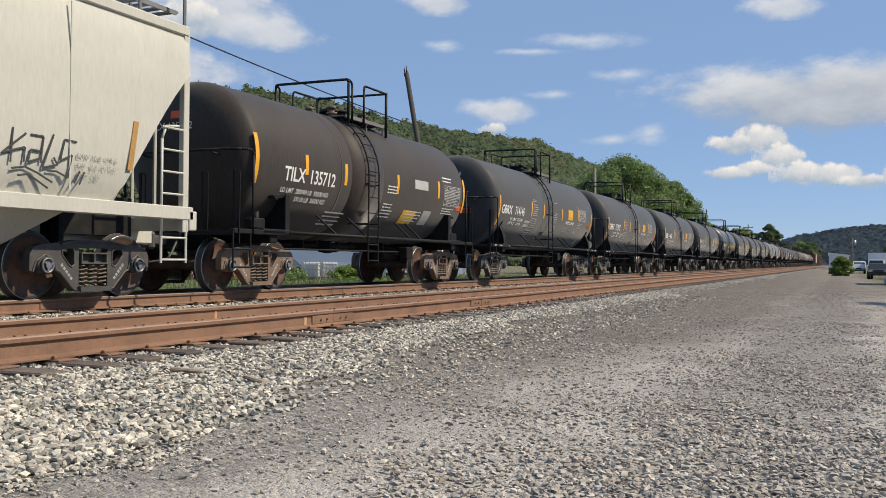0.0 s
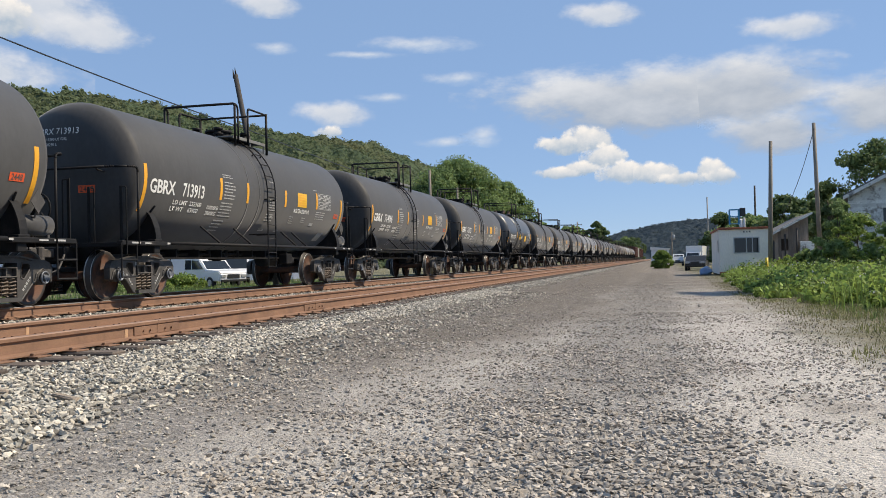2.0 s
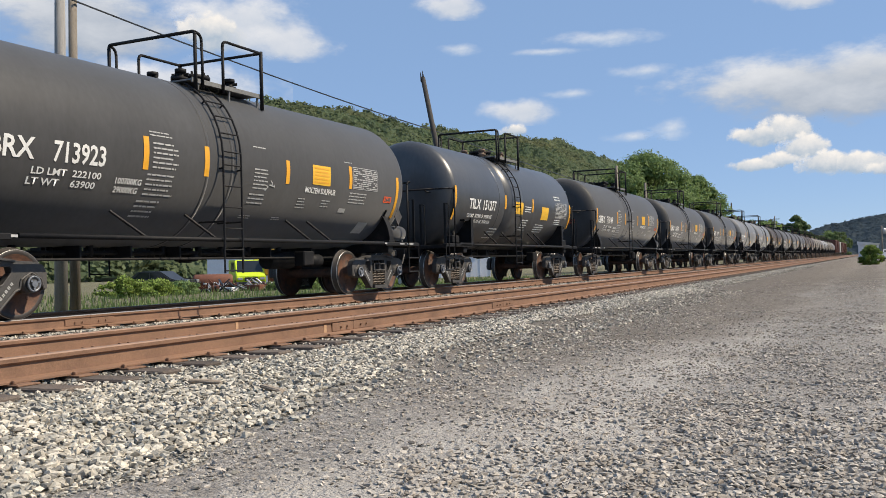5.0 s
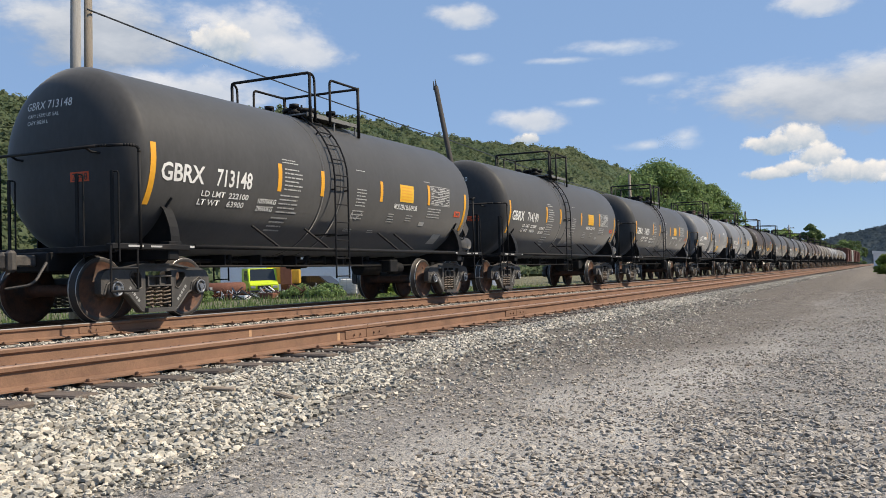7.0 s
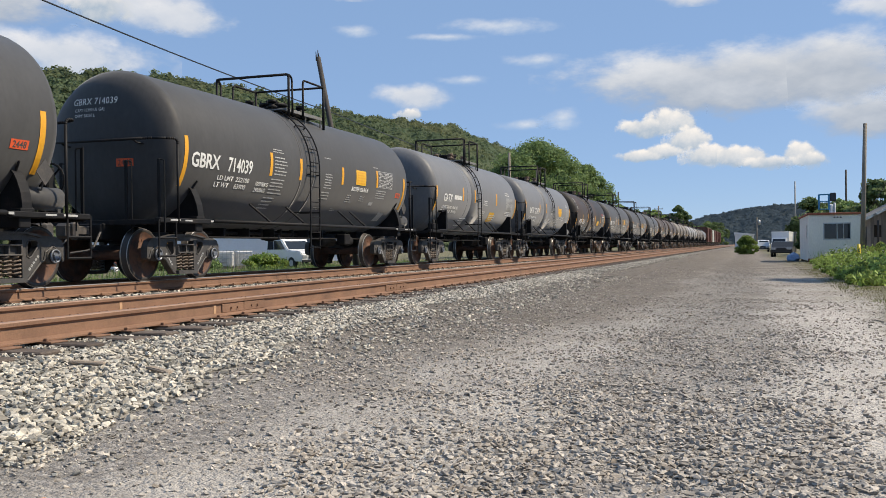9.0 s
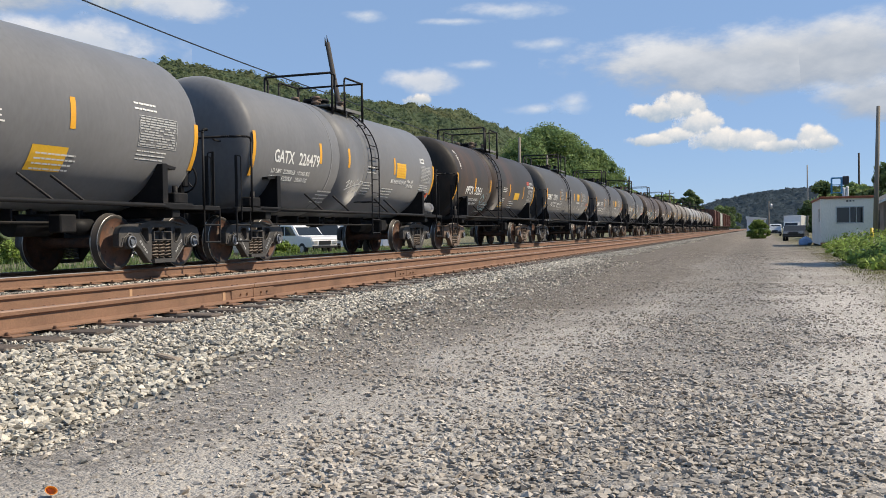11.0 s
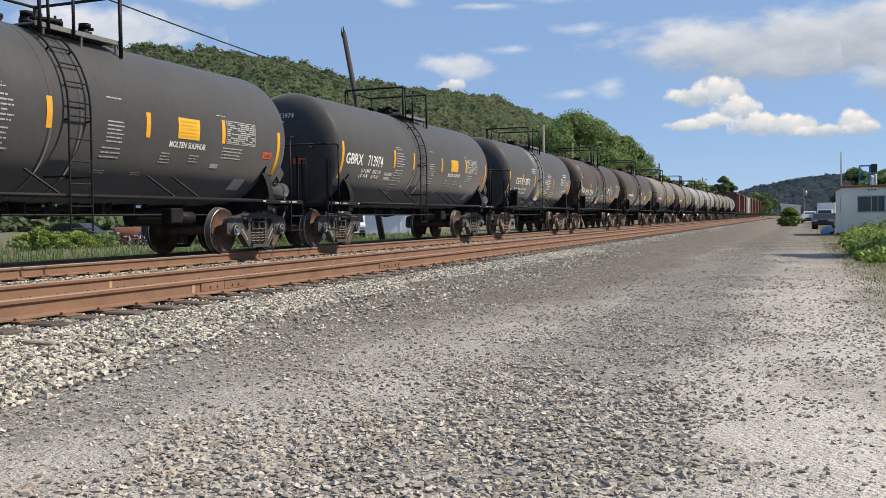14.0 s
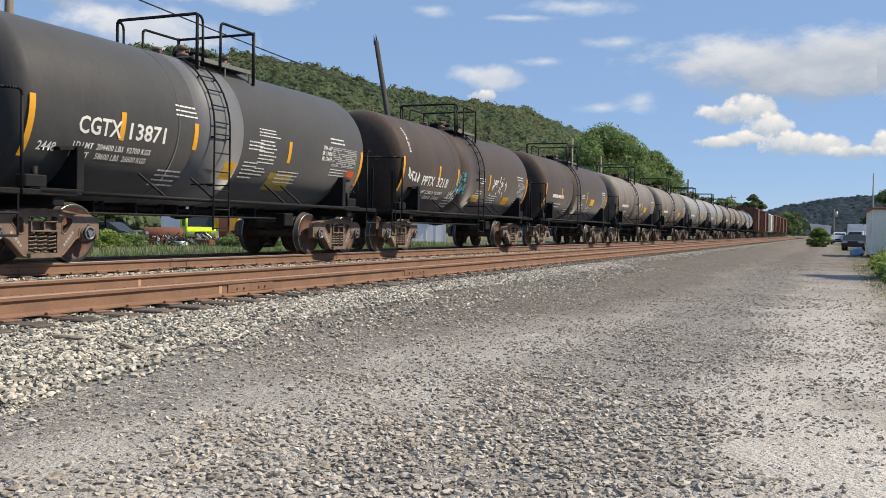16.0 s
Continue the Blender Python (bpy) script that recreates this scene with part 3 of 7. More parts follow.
def tank_shell(half, head, r):
    def build(bm):
        prof = []
        for k in range(9):
            a = math.pi / 2 * k / 8
            prof.append((r * math.sin(a) ** 0.72 if k else 0.0, -half - head * math.cos(a)))
        prof += [(r, -half * 0.5), (r, 0), (r, half * 0.5)]
        prof += [(p, -h) for p, h in prof[8::-1]]
        revolve(bm, prof, "y", 56)
        for v in bm.verts:
            v.co.z += TZ
    return build


def band(bm, y0, y1, r0):
    """A raised ring round the tank."""
    revolve(bm, [(r0 - 0.02, y0), (r0 + 0.004, y0 + 0.006), (r0 + 0.004, y1 - 0.006), (r0 - 0.02, y1)], "y", 56)
    for v in bm.verts:
        v.co.z += TZ


def surface_x(z, r, lift):
    return math.sqrt(max(0.0, r * r - (z - TZ) ** 2)) + lift


def decal(bm, y0, y1, z0, z1, r=TR, lift=0.005, side=1, slant=0.0):
    """A painted patch lying on the curved flank."""
    k = max(1, int(abs(z1 - z0) / 0.1))
    prev = None
    for i in range(k + 1):
        z = z0 + (z1 - z0) * i / k
        x = side * surface_x(z, r, lift)
        row = (bm.verts.new((x, y0 + slant * (z - z0), z)), bm.verts.new((x, y1 + slant * (z - z0), z)))
        if prev:
            bm.faces.new((prev[0], prev[1], row[1], row[0]) if side > 0 else (prev[0], row[0], row[1], prev[1]))
        prev = row


def lettering(text, size, y, z, r=TR, flat=None, squeeze=1.0):
    """Letters as a mesh on the flank from y on (baseline z), or on a flat end at y = flat from x = y on."""
    key = ("text", text, size, y, z, r, flat, squeeze)
    if key in MESHES:
        return MESHES[key]
    cu = bpy.data.curves.new("lettering", "FONT")
    cu.body, cu.size = text, size / 0.69
    cu.resolution_u = 2
    cu.offset = size * 0.03
    ob = bpy.data.objects.new("lettering", cu)
    me = bpy.data.meshes.new_from_object(ob)
    bpy.data.objects.remove(ob)
    for v in me.vertices:
        u, w = v.co.x * squeeze, v.co.y
        if flat is None:
            v.co = (surface_x(z + w, r, 0.007), y + u, z + w)
        else:
            v.co = (y + u, flat, z + w)
    MESHES[key] = me
    return me


def wheelset(bm):
    prof = [(0.0, 0.86), (0.11, 0.86), (0.13, 0.80), (0.15, 0.775), (0.36, 0.755), (0.395, 0.79), (0.449, 0.79), (0.456, 0.784), (0.458, 0.70), (0.484, 0.69), (0.487, 0.668), (0.40, 0.66), (0.37, 0.70), (0.17, 0.72), (0.11, 0.66), (0.09, 0.4), (0.085, 0.0)]
    for s in (1, -1):
        rings = []
        n = 30
        for r, h in prof:
            rings.append([bm.verts.new((s * h, r * math.cos(2 * math.pi * k / n), r * math.sin(2 * math.pi * k / n))) for k in range(n)])
        for i, (p, q) in enumerate(zip(rings, rings[1:])):
            for k in range(n):
                f = bm.faces.new((p[k], p[(k + 1) % n], q[(k + 1) % n], q[k]))
                f.smooth = True
                f.material_index = {5: 2, 6: 1, 7: 2, 8: 2, 9: 1}.get(i, 0)
        rod(bm, (s * 0.85, 0, 0), (s * 1.0, 0, 0), 0.085, 12)
    bmesh.ops.remove_doubles(bm, verts=bm.verts, dist=1e-4)
    bmesh.ops.recalc_face_normals(bm, faces=bm.faces)
    # hub marks, so that the turning shows
    for s in (1, -1):
        for k in range(3):
            a = 2 * math.pi * k / 3
            rod(bm, (s * 0.765, 0.25 * math.cos(a), 0.25 * math.sin(a)), (s * 0.772, 0.25 * math.cos(a), 0.25 * math.sin(a)), 0.03, 6)


def side_frame(bm):
    """Cast truck side with two small openings and a spring window, in the y-z plane, at x = 1."""
    x0, x1 = 0.93, 1.05
    prism(bm, [(-0.6, 0.70), (-0.6, 0.745), (-0.3, 0.795), (0.3, 0.795), (0.6, 0.745), (0.6, 0.70)], x0, x1)
    prism(bm, [(-0.6, 0.735), (-0.6, 0.765), (-0.3, 0.815), (0.3, 0.815), (0.6, 0.765), (0.6, 0.735), (0.3, 0.785), (-0.3, 0.785)], x0 - 0.03, x1 + 0.04)
    prism(bm, [(-0.29, 0.10), (-0.29, 0.165), (0.29, 0.165), (0.29, 0.10)], x0 - 0.06, x1 + 0.07)
    for s in (1, -1):
        def bar(pts, xa=x0, xb=x1):
            prism(bm, [(s * y, z) for y, z in pts], xa, xb)
        bar([(0.58, 0.765), (0.92, 0.745), (1.05, 0.70), (1.11, 0.60), (1.11, 0.40), (1.06, 0.37), (1.02, 0.52), (0.86, 0.61), (0.70, 0.52), (0.67, 0.39), (0.61, 0.37), (0.585, 0.46), (0.57, 0.62), (0.55, 0.70)])
        bar([(0.67, 0.39), (0.61, 0.36), (0.36, 0.12), (0.28, 0.10), (0.28, 0.42), (0.35, 0.47), (0.40, 0.44), (0.44, 0.46), (0.565, 0.60), (0.60, 0.62)])
        bar([(0.27, 0.16), (0.27, 0.71), (0.385, 0.71), (0.355, 0.64), (0.345, 0.32)])
        # raised rims round the opening and along the lower arm
        ring = [(0.352, 0.64), (0.38, 0.695), (0.54, 0.695), (0.57, 0.66), (0.565, 0.60), (0.44, 0.46), (0.40, 0.44), (0.35, 0.47)]
        pipe(bm, [(x1, s * y, z) for y, z in ring + ring[:1]], 0.013, 6)
        pipe(bm, [(x1 + 0.005, s * y, z) for y, z in ((0.30, 0.115), (0.37, 0.135), (0.61, 0.37), (0.67, 0.395))], 0.018, 6)
        pipe(bm, [(x1 + 0.005, s * y, z) for y, z in ((0.68, 0.39), (0.71, 0.52), (0.86, 0.605), (1.01, 0.52), (1.06, 0.38))], 0.016, 6)
        rod(bm, (x0 - 0.02, s * 0.86, 0.46), (x1 + 0.02, s * 0.86, 0.46), 0.12, 18)
    bmesh.ops.recalc_face_normals(bm, faces=bm.faces)


def bearing_cap(bm):
    rod(bm, (1.07, 0, 0), (1.105, 0, 0), 0.10, 18, mi=1)
    revolve(bm, [(0.082, 1.10), (0.084, 1.122), (0.104, 1.118), (0.108, 1.10)], "x", 20)
    rod(bm, (1.10, 0, 0), (1.13, 0, 0), 0.045, 10)
    for k in range(3):
        a = 2 * math.pi * k / 3 + 0.4
        rod(bm, (1.10, 0.062 * math.cos(a), 0.062 * math.sin(a)), (1.13, 0.062 * math.cos(a), 0.062 * math.sin(a)), 0.018, 6)


def frame_stencil(bm):
    """Small painted code along the sloping arm, as bars."""
    for k in range(5):
        u = 0.12 + 0.15 * k
        for s in (1, -1):
            m = pose(0, s * (0.6 - 0.27 * u), 0.5 - 0.3 * u, s * 47)
            for d in (-0.011, 0.011):
                box(bm, 1.051, 1.053, d - 0.007, d + 0.007, -0.02, 0.02, m=m)


def spring_nest(bm):
    for yy in (-0.18, 0.0, 0.18):
        pts = []
        for k in range(36):
            a = 2 * math.pi * k / 7
            pts.append((0.99 + 0.084 * math.cos(a), yy + 0.084 * math.sin(a), 0.18 + 0.28 * k / 35))
        pipe(bm, pts, 0.014, 4)


def truck_bolster(bm):
    box(bm, -1.0, 1.0, -0.25, 0.25, 0.475, 0.64, 0.02)
    box(bm, -0.35, 0.35, -0.3, 0.3, 0.64, 0.80, 0.02)
    for s in (1, -1):
        box(bm, -0.75, 0.75, s * 0.33 - 0.05, s * 0.33 + 0.05, 0.36, 0.45, 0.01)
        # hollow bolster end in the spring window
        for a, b in ((0.475, 0.50), (0.615, 0.64)):
            box(bm, min(s, s * 1.085), max(s, s * 1.085), -0.25, 0.25, a, b, 0.006)
        for y in (-0.235, 0.0, 0.235):
            box(bm, min(s, s * 1.08), max(s, s * 1.08), y - 0.013, y + 0.013, 0.50, 0.615)


WHEELS = []


def bogie(car, y, cast, turn):
    b = new("bogie")
    b.parent = car
    b.matrix_basis = pose(0, y, 0)
    for s in (0, 180):
        cpart("side_frame", 0, side_frame, cast, b, pose(0, 0, 0, 0, 0, s))
        cpart("spring", 0, spring_nest, SPRING, b, pose(0, 0, 0, 0, 0, s))
        if turn:
            cpart("stencil_code", 0, frame_stencil, CHART, b, pose(0, 0, 0, 0, 0, s))
        for yy in (-0.86, 0.86):
            cpart("bearing_cap", 0, bearing_cap, [CAPS, CAST], b, pose(0, yy, 0.46, 0, 0, s))
    cpart("bolster", 0, truck_bolster, cast, b)
    for yy in (-0.86, 0.86):
        w = cpart("wheelset", 0, wheelset, [WHEEL, TREAD, DULL], b, pose(0, yy, 0.457))
        if turn:
            WHEELS.append((w, yy))
    return b


CAPS = material("greasy bearing cap steel", (0.16, 0.175, 0.20), 0.45, metal=0.3, vary=0.3, scale=20, fine=80, bump=0.1)
TOPWALK = material("grey walkway grating", (0.16, 0.16, 0.155), 0.6, vary=0.2, scale=6, fine=60, bump=0.2)


def stub_sill(bm):
    """End platform with its sill, striker and coupler pocket, for the end at -y."""
    box(bm, -0.32, 0.32, -6.35, -4.4, 0.72, 1.0, 0.02)
    box(bm, -1.36, 1.36, -6.2, -5.8, 1.03, 1.06, 0.006)
    box(bm, -1.36, 1.36, -6.22, -6.17, 0.97, 1.06, 0.008)
    for s in (1, -1):
        box(bm, s * 1.36 - 0.06, s * 1.36 + 0.06, -6.24, -4.7, 1.0, 1.085, 0.012)
        box(bm, min(s * 0.3, s * 1.36), max(s * 0.3, s * 1.36), -5.1, -4.88, 0.86, 1.06, 0.015)


def coupler(bm):
    box(bm, -0.09, 0.09, -6.72, -6.3, 0.80, 0.96, 0.02)
    box(bm, -0.16, 0.12, -6.93, -6.68, 0.74, 1.0, 0.05)
    box(bm, 0.06, 0.2, -6.86, -6.72, 0.72, 1.02, 0.04)
    for s in (1, -1):
        pipe(bm, bent([(s * 0.3, -6.35, 0.85), (s * 0.34, -6.6, 0.55), (s * 0.12, -6.88, 0.5)], 0.12), 0.02, 6)


def saddle_curved(bm):
    """Curved web across the car that carries the tank, with a flange along its outer edge, on one flank."""
    edge = [(1.37, 1.09), (1.365, 1.2), (1.34, 1.34), (1.29, 1.48), (1.23, 1.60), (1.18, 1.65)]
    prism(bm, edge + [(1.0, 1.45), (0.75, 1.22), (0.5, 1.09)], -5.0, -4.97, axis="y")
    lo = [(x, z) for x, z in edge]
    hi = [(x + 0.024, z + 0.008) for x, z in edge]
    prism(bm, lo + hi[::-1], -5.08, -4.9, axis="y")
    box(bm, 1.22, 1.40, -5.13, -4.86, 1.08, 1.13, 0.01)
    rod(bm, (1.2, -4.985, 1.63), (1.3, -4.95, 1.78), 0.02, 6)
    bmesh.ops.recalc_face_normals(bm, faces=bm.faces)


def saddle_square(bm):
    """Angular web across the car with an upright flange, on one flank."""
    prism(bm, [(1.385, 1.06), (1.385, 1.74), (1.24, 1.76), (1.1, 1.58), (0.8, 1.26), (0.55, 1.06)], -4.65, -4.62, axis="y")
    box(bm, 1.385, 1.41, -4.70, -4.56, 1.02, 1.76, 0.006)
    prism(bm, [(-5.0, 1.72), (-4.65, 1.76), (-4.65, 1.70), (-4.97, 1.67)], 1.14, 1.36)
    box(bm, 1.0, 1.42, -5.4, -4.56, 1.02, 1.11, 0.012)
    rod(bm, (1.15, -5.25, 1.14), (1.15, -5.25, 1.42), 0.05, 8)
    box(bm, 1.05, 1.25, -5.5, -5.1, 1.11, 1.3, 0.02)


def air_reservoir(bm):
    """Small air tank lying along the platform at the +y end."""
    revolve(bm, [(0.0, -0.42), (0.1, -0.41), (0.165, -0.34), (0.17, 0.34), (0.1, 0.41), (0.0, 0.42)], "y", 22)
    for v in bm.verts:
        v.co += Vector((1.12, 5.52, 1.29))
    for y in (5.25, 5.8):
        box(bm, 1.02, 1.22, y - 0.03, y + 0.03, 1.08, 1.16)


def placard_holder(bm):
    """Diamond plate on a bracket above the reservoir."""
    prism(bm, [(5.36, 1.46), (5.53, 1.65), (5.36, 1.84), (5.19, 1.65)], 1.36, 1.37)
    rod(bm, (1.3, 5.36, 1.4), (1.355, 5.36, 1.6), 0.015, 6)
    rod(bm, (1.3, 5.36, 1.4), (1.15, 5.36, 1.42), 0.015, 6)


def end_rail(bm):
    """Bent hand rail round the end of the tank."""
    z = 2.45
    pipe(bm, bent([(-1.42, -5.72, 1.0), (-1.42, -5.72, z), (-1.42, -5.9, z), (-1.05, -6.06, z), (1.05, -6.06, z), (1.42, -5.9, z), (1.42, -5.72, z), (1.42, -5.72, 1.0)], 0.085, 4), 0.023, 8)
    for x in (0.75, -0.75):
        pipe(bm, [(x, -6.06, z), (x, -5.95, z - 0.05), (x + 0.12, -5.8, z - 0.07)], 0.018, 6)


def grab_post(bm):
    """Upright flat bar with a thin rod bent beside it, on the end platform."""
    box(bm, -0.028, 0.028, -0.012, 0.012, -0.12, 1.0, 0.004)
    pipe(bm, bent([(0, 0, 0.985), (0.09, 0.03, 0.985), (0.09, 0.03, -0.25)], 0.04, 3), 0.013, 6)


def end_step(bm):
    for yy in (-6.25, -5.76):
        rod(bm, (1.4, yy, 1.05), (1.4, yy, 0.42), 0.017, 6)
    for z in (0.43, 0.74):
        rod(bm, (1.4, -6.25, z), (1.4, -5.76, z), 0.02, 6)


def side_pipe(bm):
    rod(bm, (1.40, -4.6, 1.06), (1.40, 4.6, 1.06), 0.035, 8)
    for yy in (-2.75, -1.2, 1.5, 2.2):
        rod(bm, (1.40, yy + 0.35, 1.06), (1.13, yy - 0.1, 1.45), 0.022, 6)


def lower_pipes(bm):
    """Heating and brake pipes under the belly."""
    rod(bm, (-0.5, -4.4, 0.82), (-0.5, 4.4, 0.82), 0.03, 6)
    for k in range(9):
        y = -3.9 + 0.93 * k
        rod(bm, (-0.5, y, 0.82), (-0.45, y, 1.15), 0.018, 6)
    rod(bm, (0.5, -4.4, 0.78), (0.5, 4.4, 0.78), 0.022, 6)
    rod(bm, (0, 0, 1.0), (0, 0, 0.72), 0.11, 10)
    rod(bm, (-0.2, 0, 0.8), (0.26, 0, 0.8), 0.06, 8)
    box(bm, -0.16, 0.16, -0.14, 0.14, 0.86, 0.9, 0.01)
    rng = random.Random(71)
    for x, r in ((-0.4, 0.04), (-0.15, 0.045), (0.2, 0.04)):
        y, z = -3.7, 0.90 - 0.02 * rng.random()
        while y < 3.7:
            e = min(3.75, y + rng.uniform(0.5, 1.5))
            drop = rng.choice((0.0, 0.0, 0.05))
            pipe(bm, [(x, y, z), (x, y + 0.06, z - drop), (x, e - 0.06, z - drop), (x, e, z)], r, 6)
            rod(bm, (x, y, z - 0.06), (x, y, 1.06), r + 0.016, 7)
            y = e
    for y in (-2.9, -1.9, -0.8, 0.9, 1.7, 3.1):
        rod(bm, (0, y, 1.0), (0, y, 0.80 + 0.05 * rng.random()), 0.05, 8)
        box(bm, -0.5, 0.5, y + 0.1, y + 0.14, 0.80, 0.98, 0.006)


def brake_gear(bm):
    rod(bm, (0.25, 2.0, 0.74), (0.25, 2.8, 0.74), 0.17, 12)
    rod(bm, (0.5, 3.0, 0.72), (0.5, 3.45, 0.72), 0.13, 12)
    box(bm, 0.62, 0.86, 2.4, 2.75, 0.62, 0.9, 0.02)
    pipe(bm, [(0.2, 2.8, 0.72), (0.1, 3.8, 0.66), (0.0, 4.6, 0.6)], 0.025, 6)


def ladder(bm):
    """Side ladder bent over one flank."""
    r = TR + 0.07
    for yy in (-0.23, 0.23):
        pts = [(1.46, yy, 0.52), (1.47, yy, 2.2)]
        for k in range(1, 9):
            a = radians(-6 + 8.2 * k)
            pts.append((r * math.cos(a), yy, TZ + r * math.sin(a)))
        pipe(bm, pts, 0.017, 6)
        for z in (1.35, 2.2):
            rod(bm, (1.47, yy, z), (surface_x(z, TR, -0.02), yy, z), 0.016, 6)
        rod(bm, (r * math.cos(0.7), yy, TZ + r * math.sin(0.7)), (TR * math.cos(0.7), yy, TZ + TR * math.sin(0.7)), 0.016, 6)
    for k in range(6):
        z = 0.56 + 0.34 * k
        rod(bm, (1.465, -0.23, z), (1.465, 0.23, z), 0.013, 6)
    for k in range(5):
        a = radians(4 + 12 * k)
        rod(bm, (r * math.cos(a), -0.23, TZ + r * math.sin(a)), (r * math.cos(a), 0.23, TZ + r * math.sin(a)), 0.013, 6)


TOPZ = TZ + TR


def top_platform(bm):
    """Grating beside the manway, on brackets."""
    for s in (1, -1):
        box(bm, min(s * 0.42, s * 0.9), max(s * 0.42, s * 0.9), -0.75, 1.1, TOPZ - 0.09, TOPZ - 0.06, 0.005)
        box(bm, min(s * 0.88, s * 0.91), max(s * 0.88, s * 0.91), -0.78, 1.12, TOPZ - 0.13, TOPZ - 0.05, 0.005)
        for yy in (-0.6, 0.2, 1.0):
            rod(bm, (s * 0.88, yy, TOPZ - 0.1), (s * 0.86, yy, TOPZ - 0.34), 0.02, 6)
    box(bm, -0.42, 0.42, 0.6, 1.1, TOPZ - 0.02, TOPZ + 0.01, 0.005)


def front_hoop(bm):
    """Guard rail across the tank before the manway, its ends bent down twice."""
    h = 4.48
    pipe(bm, bent([(-0.93, -0.72, TOPZ - 0.3), (-0.93, -0.72, h), (0.93, -0.72, h), (0.93, -0.72, TOPZ - 0.3)], 0.06, 3), 0.03, 8)
    for s in (1, -1):
        pipe(bm, bent([(s * 0.93, -0.72, h - 0.01), (s * 0.93, -0.56, h - 0.03), (s * 0.93, -0.54, TOPZ - 0.2)], 0.12, 4), 0.024, 8)


def rear_hoop(bm):
    """Guard rail behind the manway with two short side wings."""
    h = 4.46
    pipe(bm, [(-0.93, 1.06, h), (0.93, 1.06, h)], 0.027, 8)
    for s in (1, -1):
        pipe(bm, bent([(s * 0.93, -0.02, TOPZ - 0.2), (s * 0.93, -0.02, h), (s * 0.93, 1.06, h)], 0.1, 4), 0.026, 8)
        rod(bm, (s * 0.93, 1.06, h + 0.03), (s * 0.93, 1.06, TOPZ - 0.34), 0.033, 8)


def manway(bm):
    rod(bm, (0, 0.25, TOPZ - 0.05), (0, 0.25, TOPZ + 0.16), 0.3, 20)
    rod(bm, (0, 0.25, TOPZ + 0.16), (0, 0.25, TOPZ + 0.22), 0.34, 20)
    for k in range(8):
        a = 2 * math.pi * k / 8
        rod(bm, (0.3 * math.cos(a), 0.25 + 0.3 * math.sin(a), TOPZ + 0.12), (0.3 * math.cos(a), 0.25 + 0.3 * math.sin(a), TOPZ + 0.27), 0.022, 6)


def valve(bm):
    rod(bm, (0, 0, -0.1), (0, 0, 0.2), 0.07, 10)
    rod(bm, (0, 0, 0.08), (0, 0, 0.12), 0.12, 10)
    rod(bm, (0, 0, 0.2), (0, 0, 0.26), 0.1, 10)
    rod(bm, (-0.1, 0, 0.17), (0.14, 0, 0.17), 0.03, 6)


def brake_wheel(bm):
    pts = [(0.62 + 0.26 * math.cos(2 * math.pi * k / 20), 6.3, 1.62 + 0.26 * math.sin(2 * math.pi * k / 20)) for k in range(21)]
    pipe(bm, pts, 0.018, 6)
    for k in range(4):
        a = math.pi / 4 * (2 * k + 1)
        rod(bm, (0.62, 6.3, 1.62), (0.62 + 0.26 * math.cos(a), 6.3, 1.62 + 0.26 * math.sin(a)), 0.014, 5)
    box(bm, 0.5, 0.74, 6.12, 6.28, 1.45, 1.8, 0.02)
    box(bm, 0.55, 0.69, 6.1, 6.2, 1.05, 1.5, 0.01)


def small_print(blocks, seed):
    """Rows of tiny unreadable stencil as bars: (y0, z_top, rows, width, row height)."""
    def build(bm):
        rng = random.Random(seed)
        for y0, zt, rows, w, h in blocks:
            for k in range(rows):
                z = zt - k * h * 1.75
                y = y0
                end = y0 + w * rng.uniform(0.75, 1.0)
                while y < end:
                    step = rng.uniform(0.04, 0.15)
                    decal(bm, y, min(y + step, end), z - h * 0.6, z, TR, 0.006)
                    y += step + 0.014
    return build


def head_y(x, z, half, head=0.42, r=TR):
    """How far out the dished head stands."""
    q = min(1.0, math.hypot(x, z - TZ) / r)
    return half + head * math.cos(math.asin(min(1.0, q ** (1 / 0.72))))


def head_text(text, size, x, z, half, squeeze=1.0):
    key = ("headtext", text, size, x, z, half)
    if key not in MESHES:
        cu = bpy.data.curves.new("lettering", "FONT")
        cu.body, cu.size, cu.resolution_u = text, size / 0.69, 2
        ob = bpy.data.objects.new("lettering", cu)
        me = bpy.data.meshes.new_from_object(ob)
        bpy.data.objects.remove(ob)
        for v in me.vertices:
            u, w = x + v.co.x * squeeze, z + v.co.y
            v.co = (u, -head_y(u, w, half) - 0.008, w)
        MESHES[key] = me
    return MESHES[key]


def head_piece(me, mat, car):
    return tagged(piece("lettering", me, mat, car), kind="stuff")


def head_patch(x0, x1, z0, z1, half, lift=0.006):
    def build(bm):
        rows = []
        for i in range(5):
            x = x0 + (x1 - x0) * i / 4
            rows.append([bm.verts.new((x, -head_y(x, z, half) - lift, z)) for z in (z0, z1)])
        for p, q in zip(rows, rows[1:]):
            bm.faces.new((p[0], q[0], q[1], p[1]))
    return build


def patch(*spec, lift=0.006):
    """Painted patches: (y0, y1, z0, z1)."""
    def build(bm):
        for y0, y1, z0, z1 in spec:
            decal(bm, y0, y1, z0, z1, TR, lift)
    return build


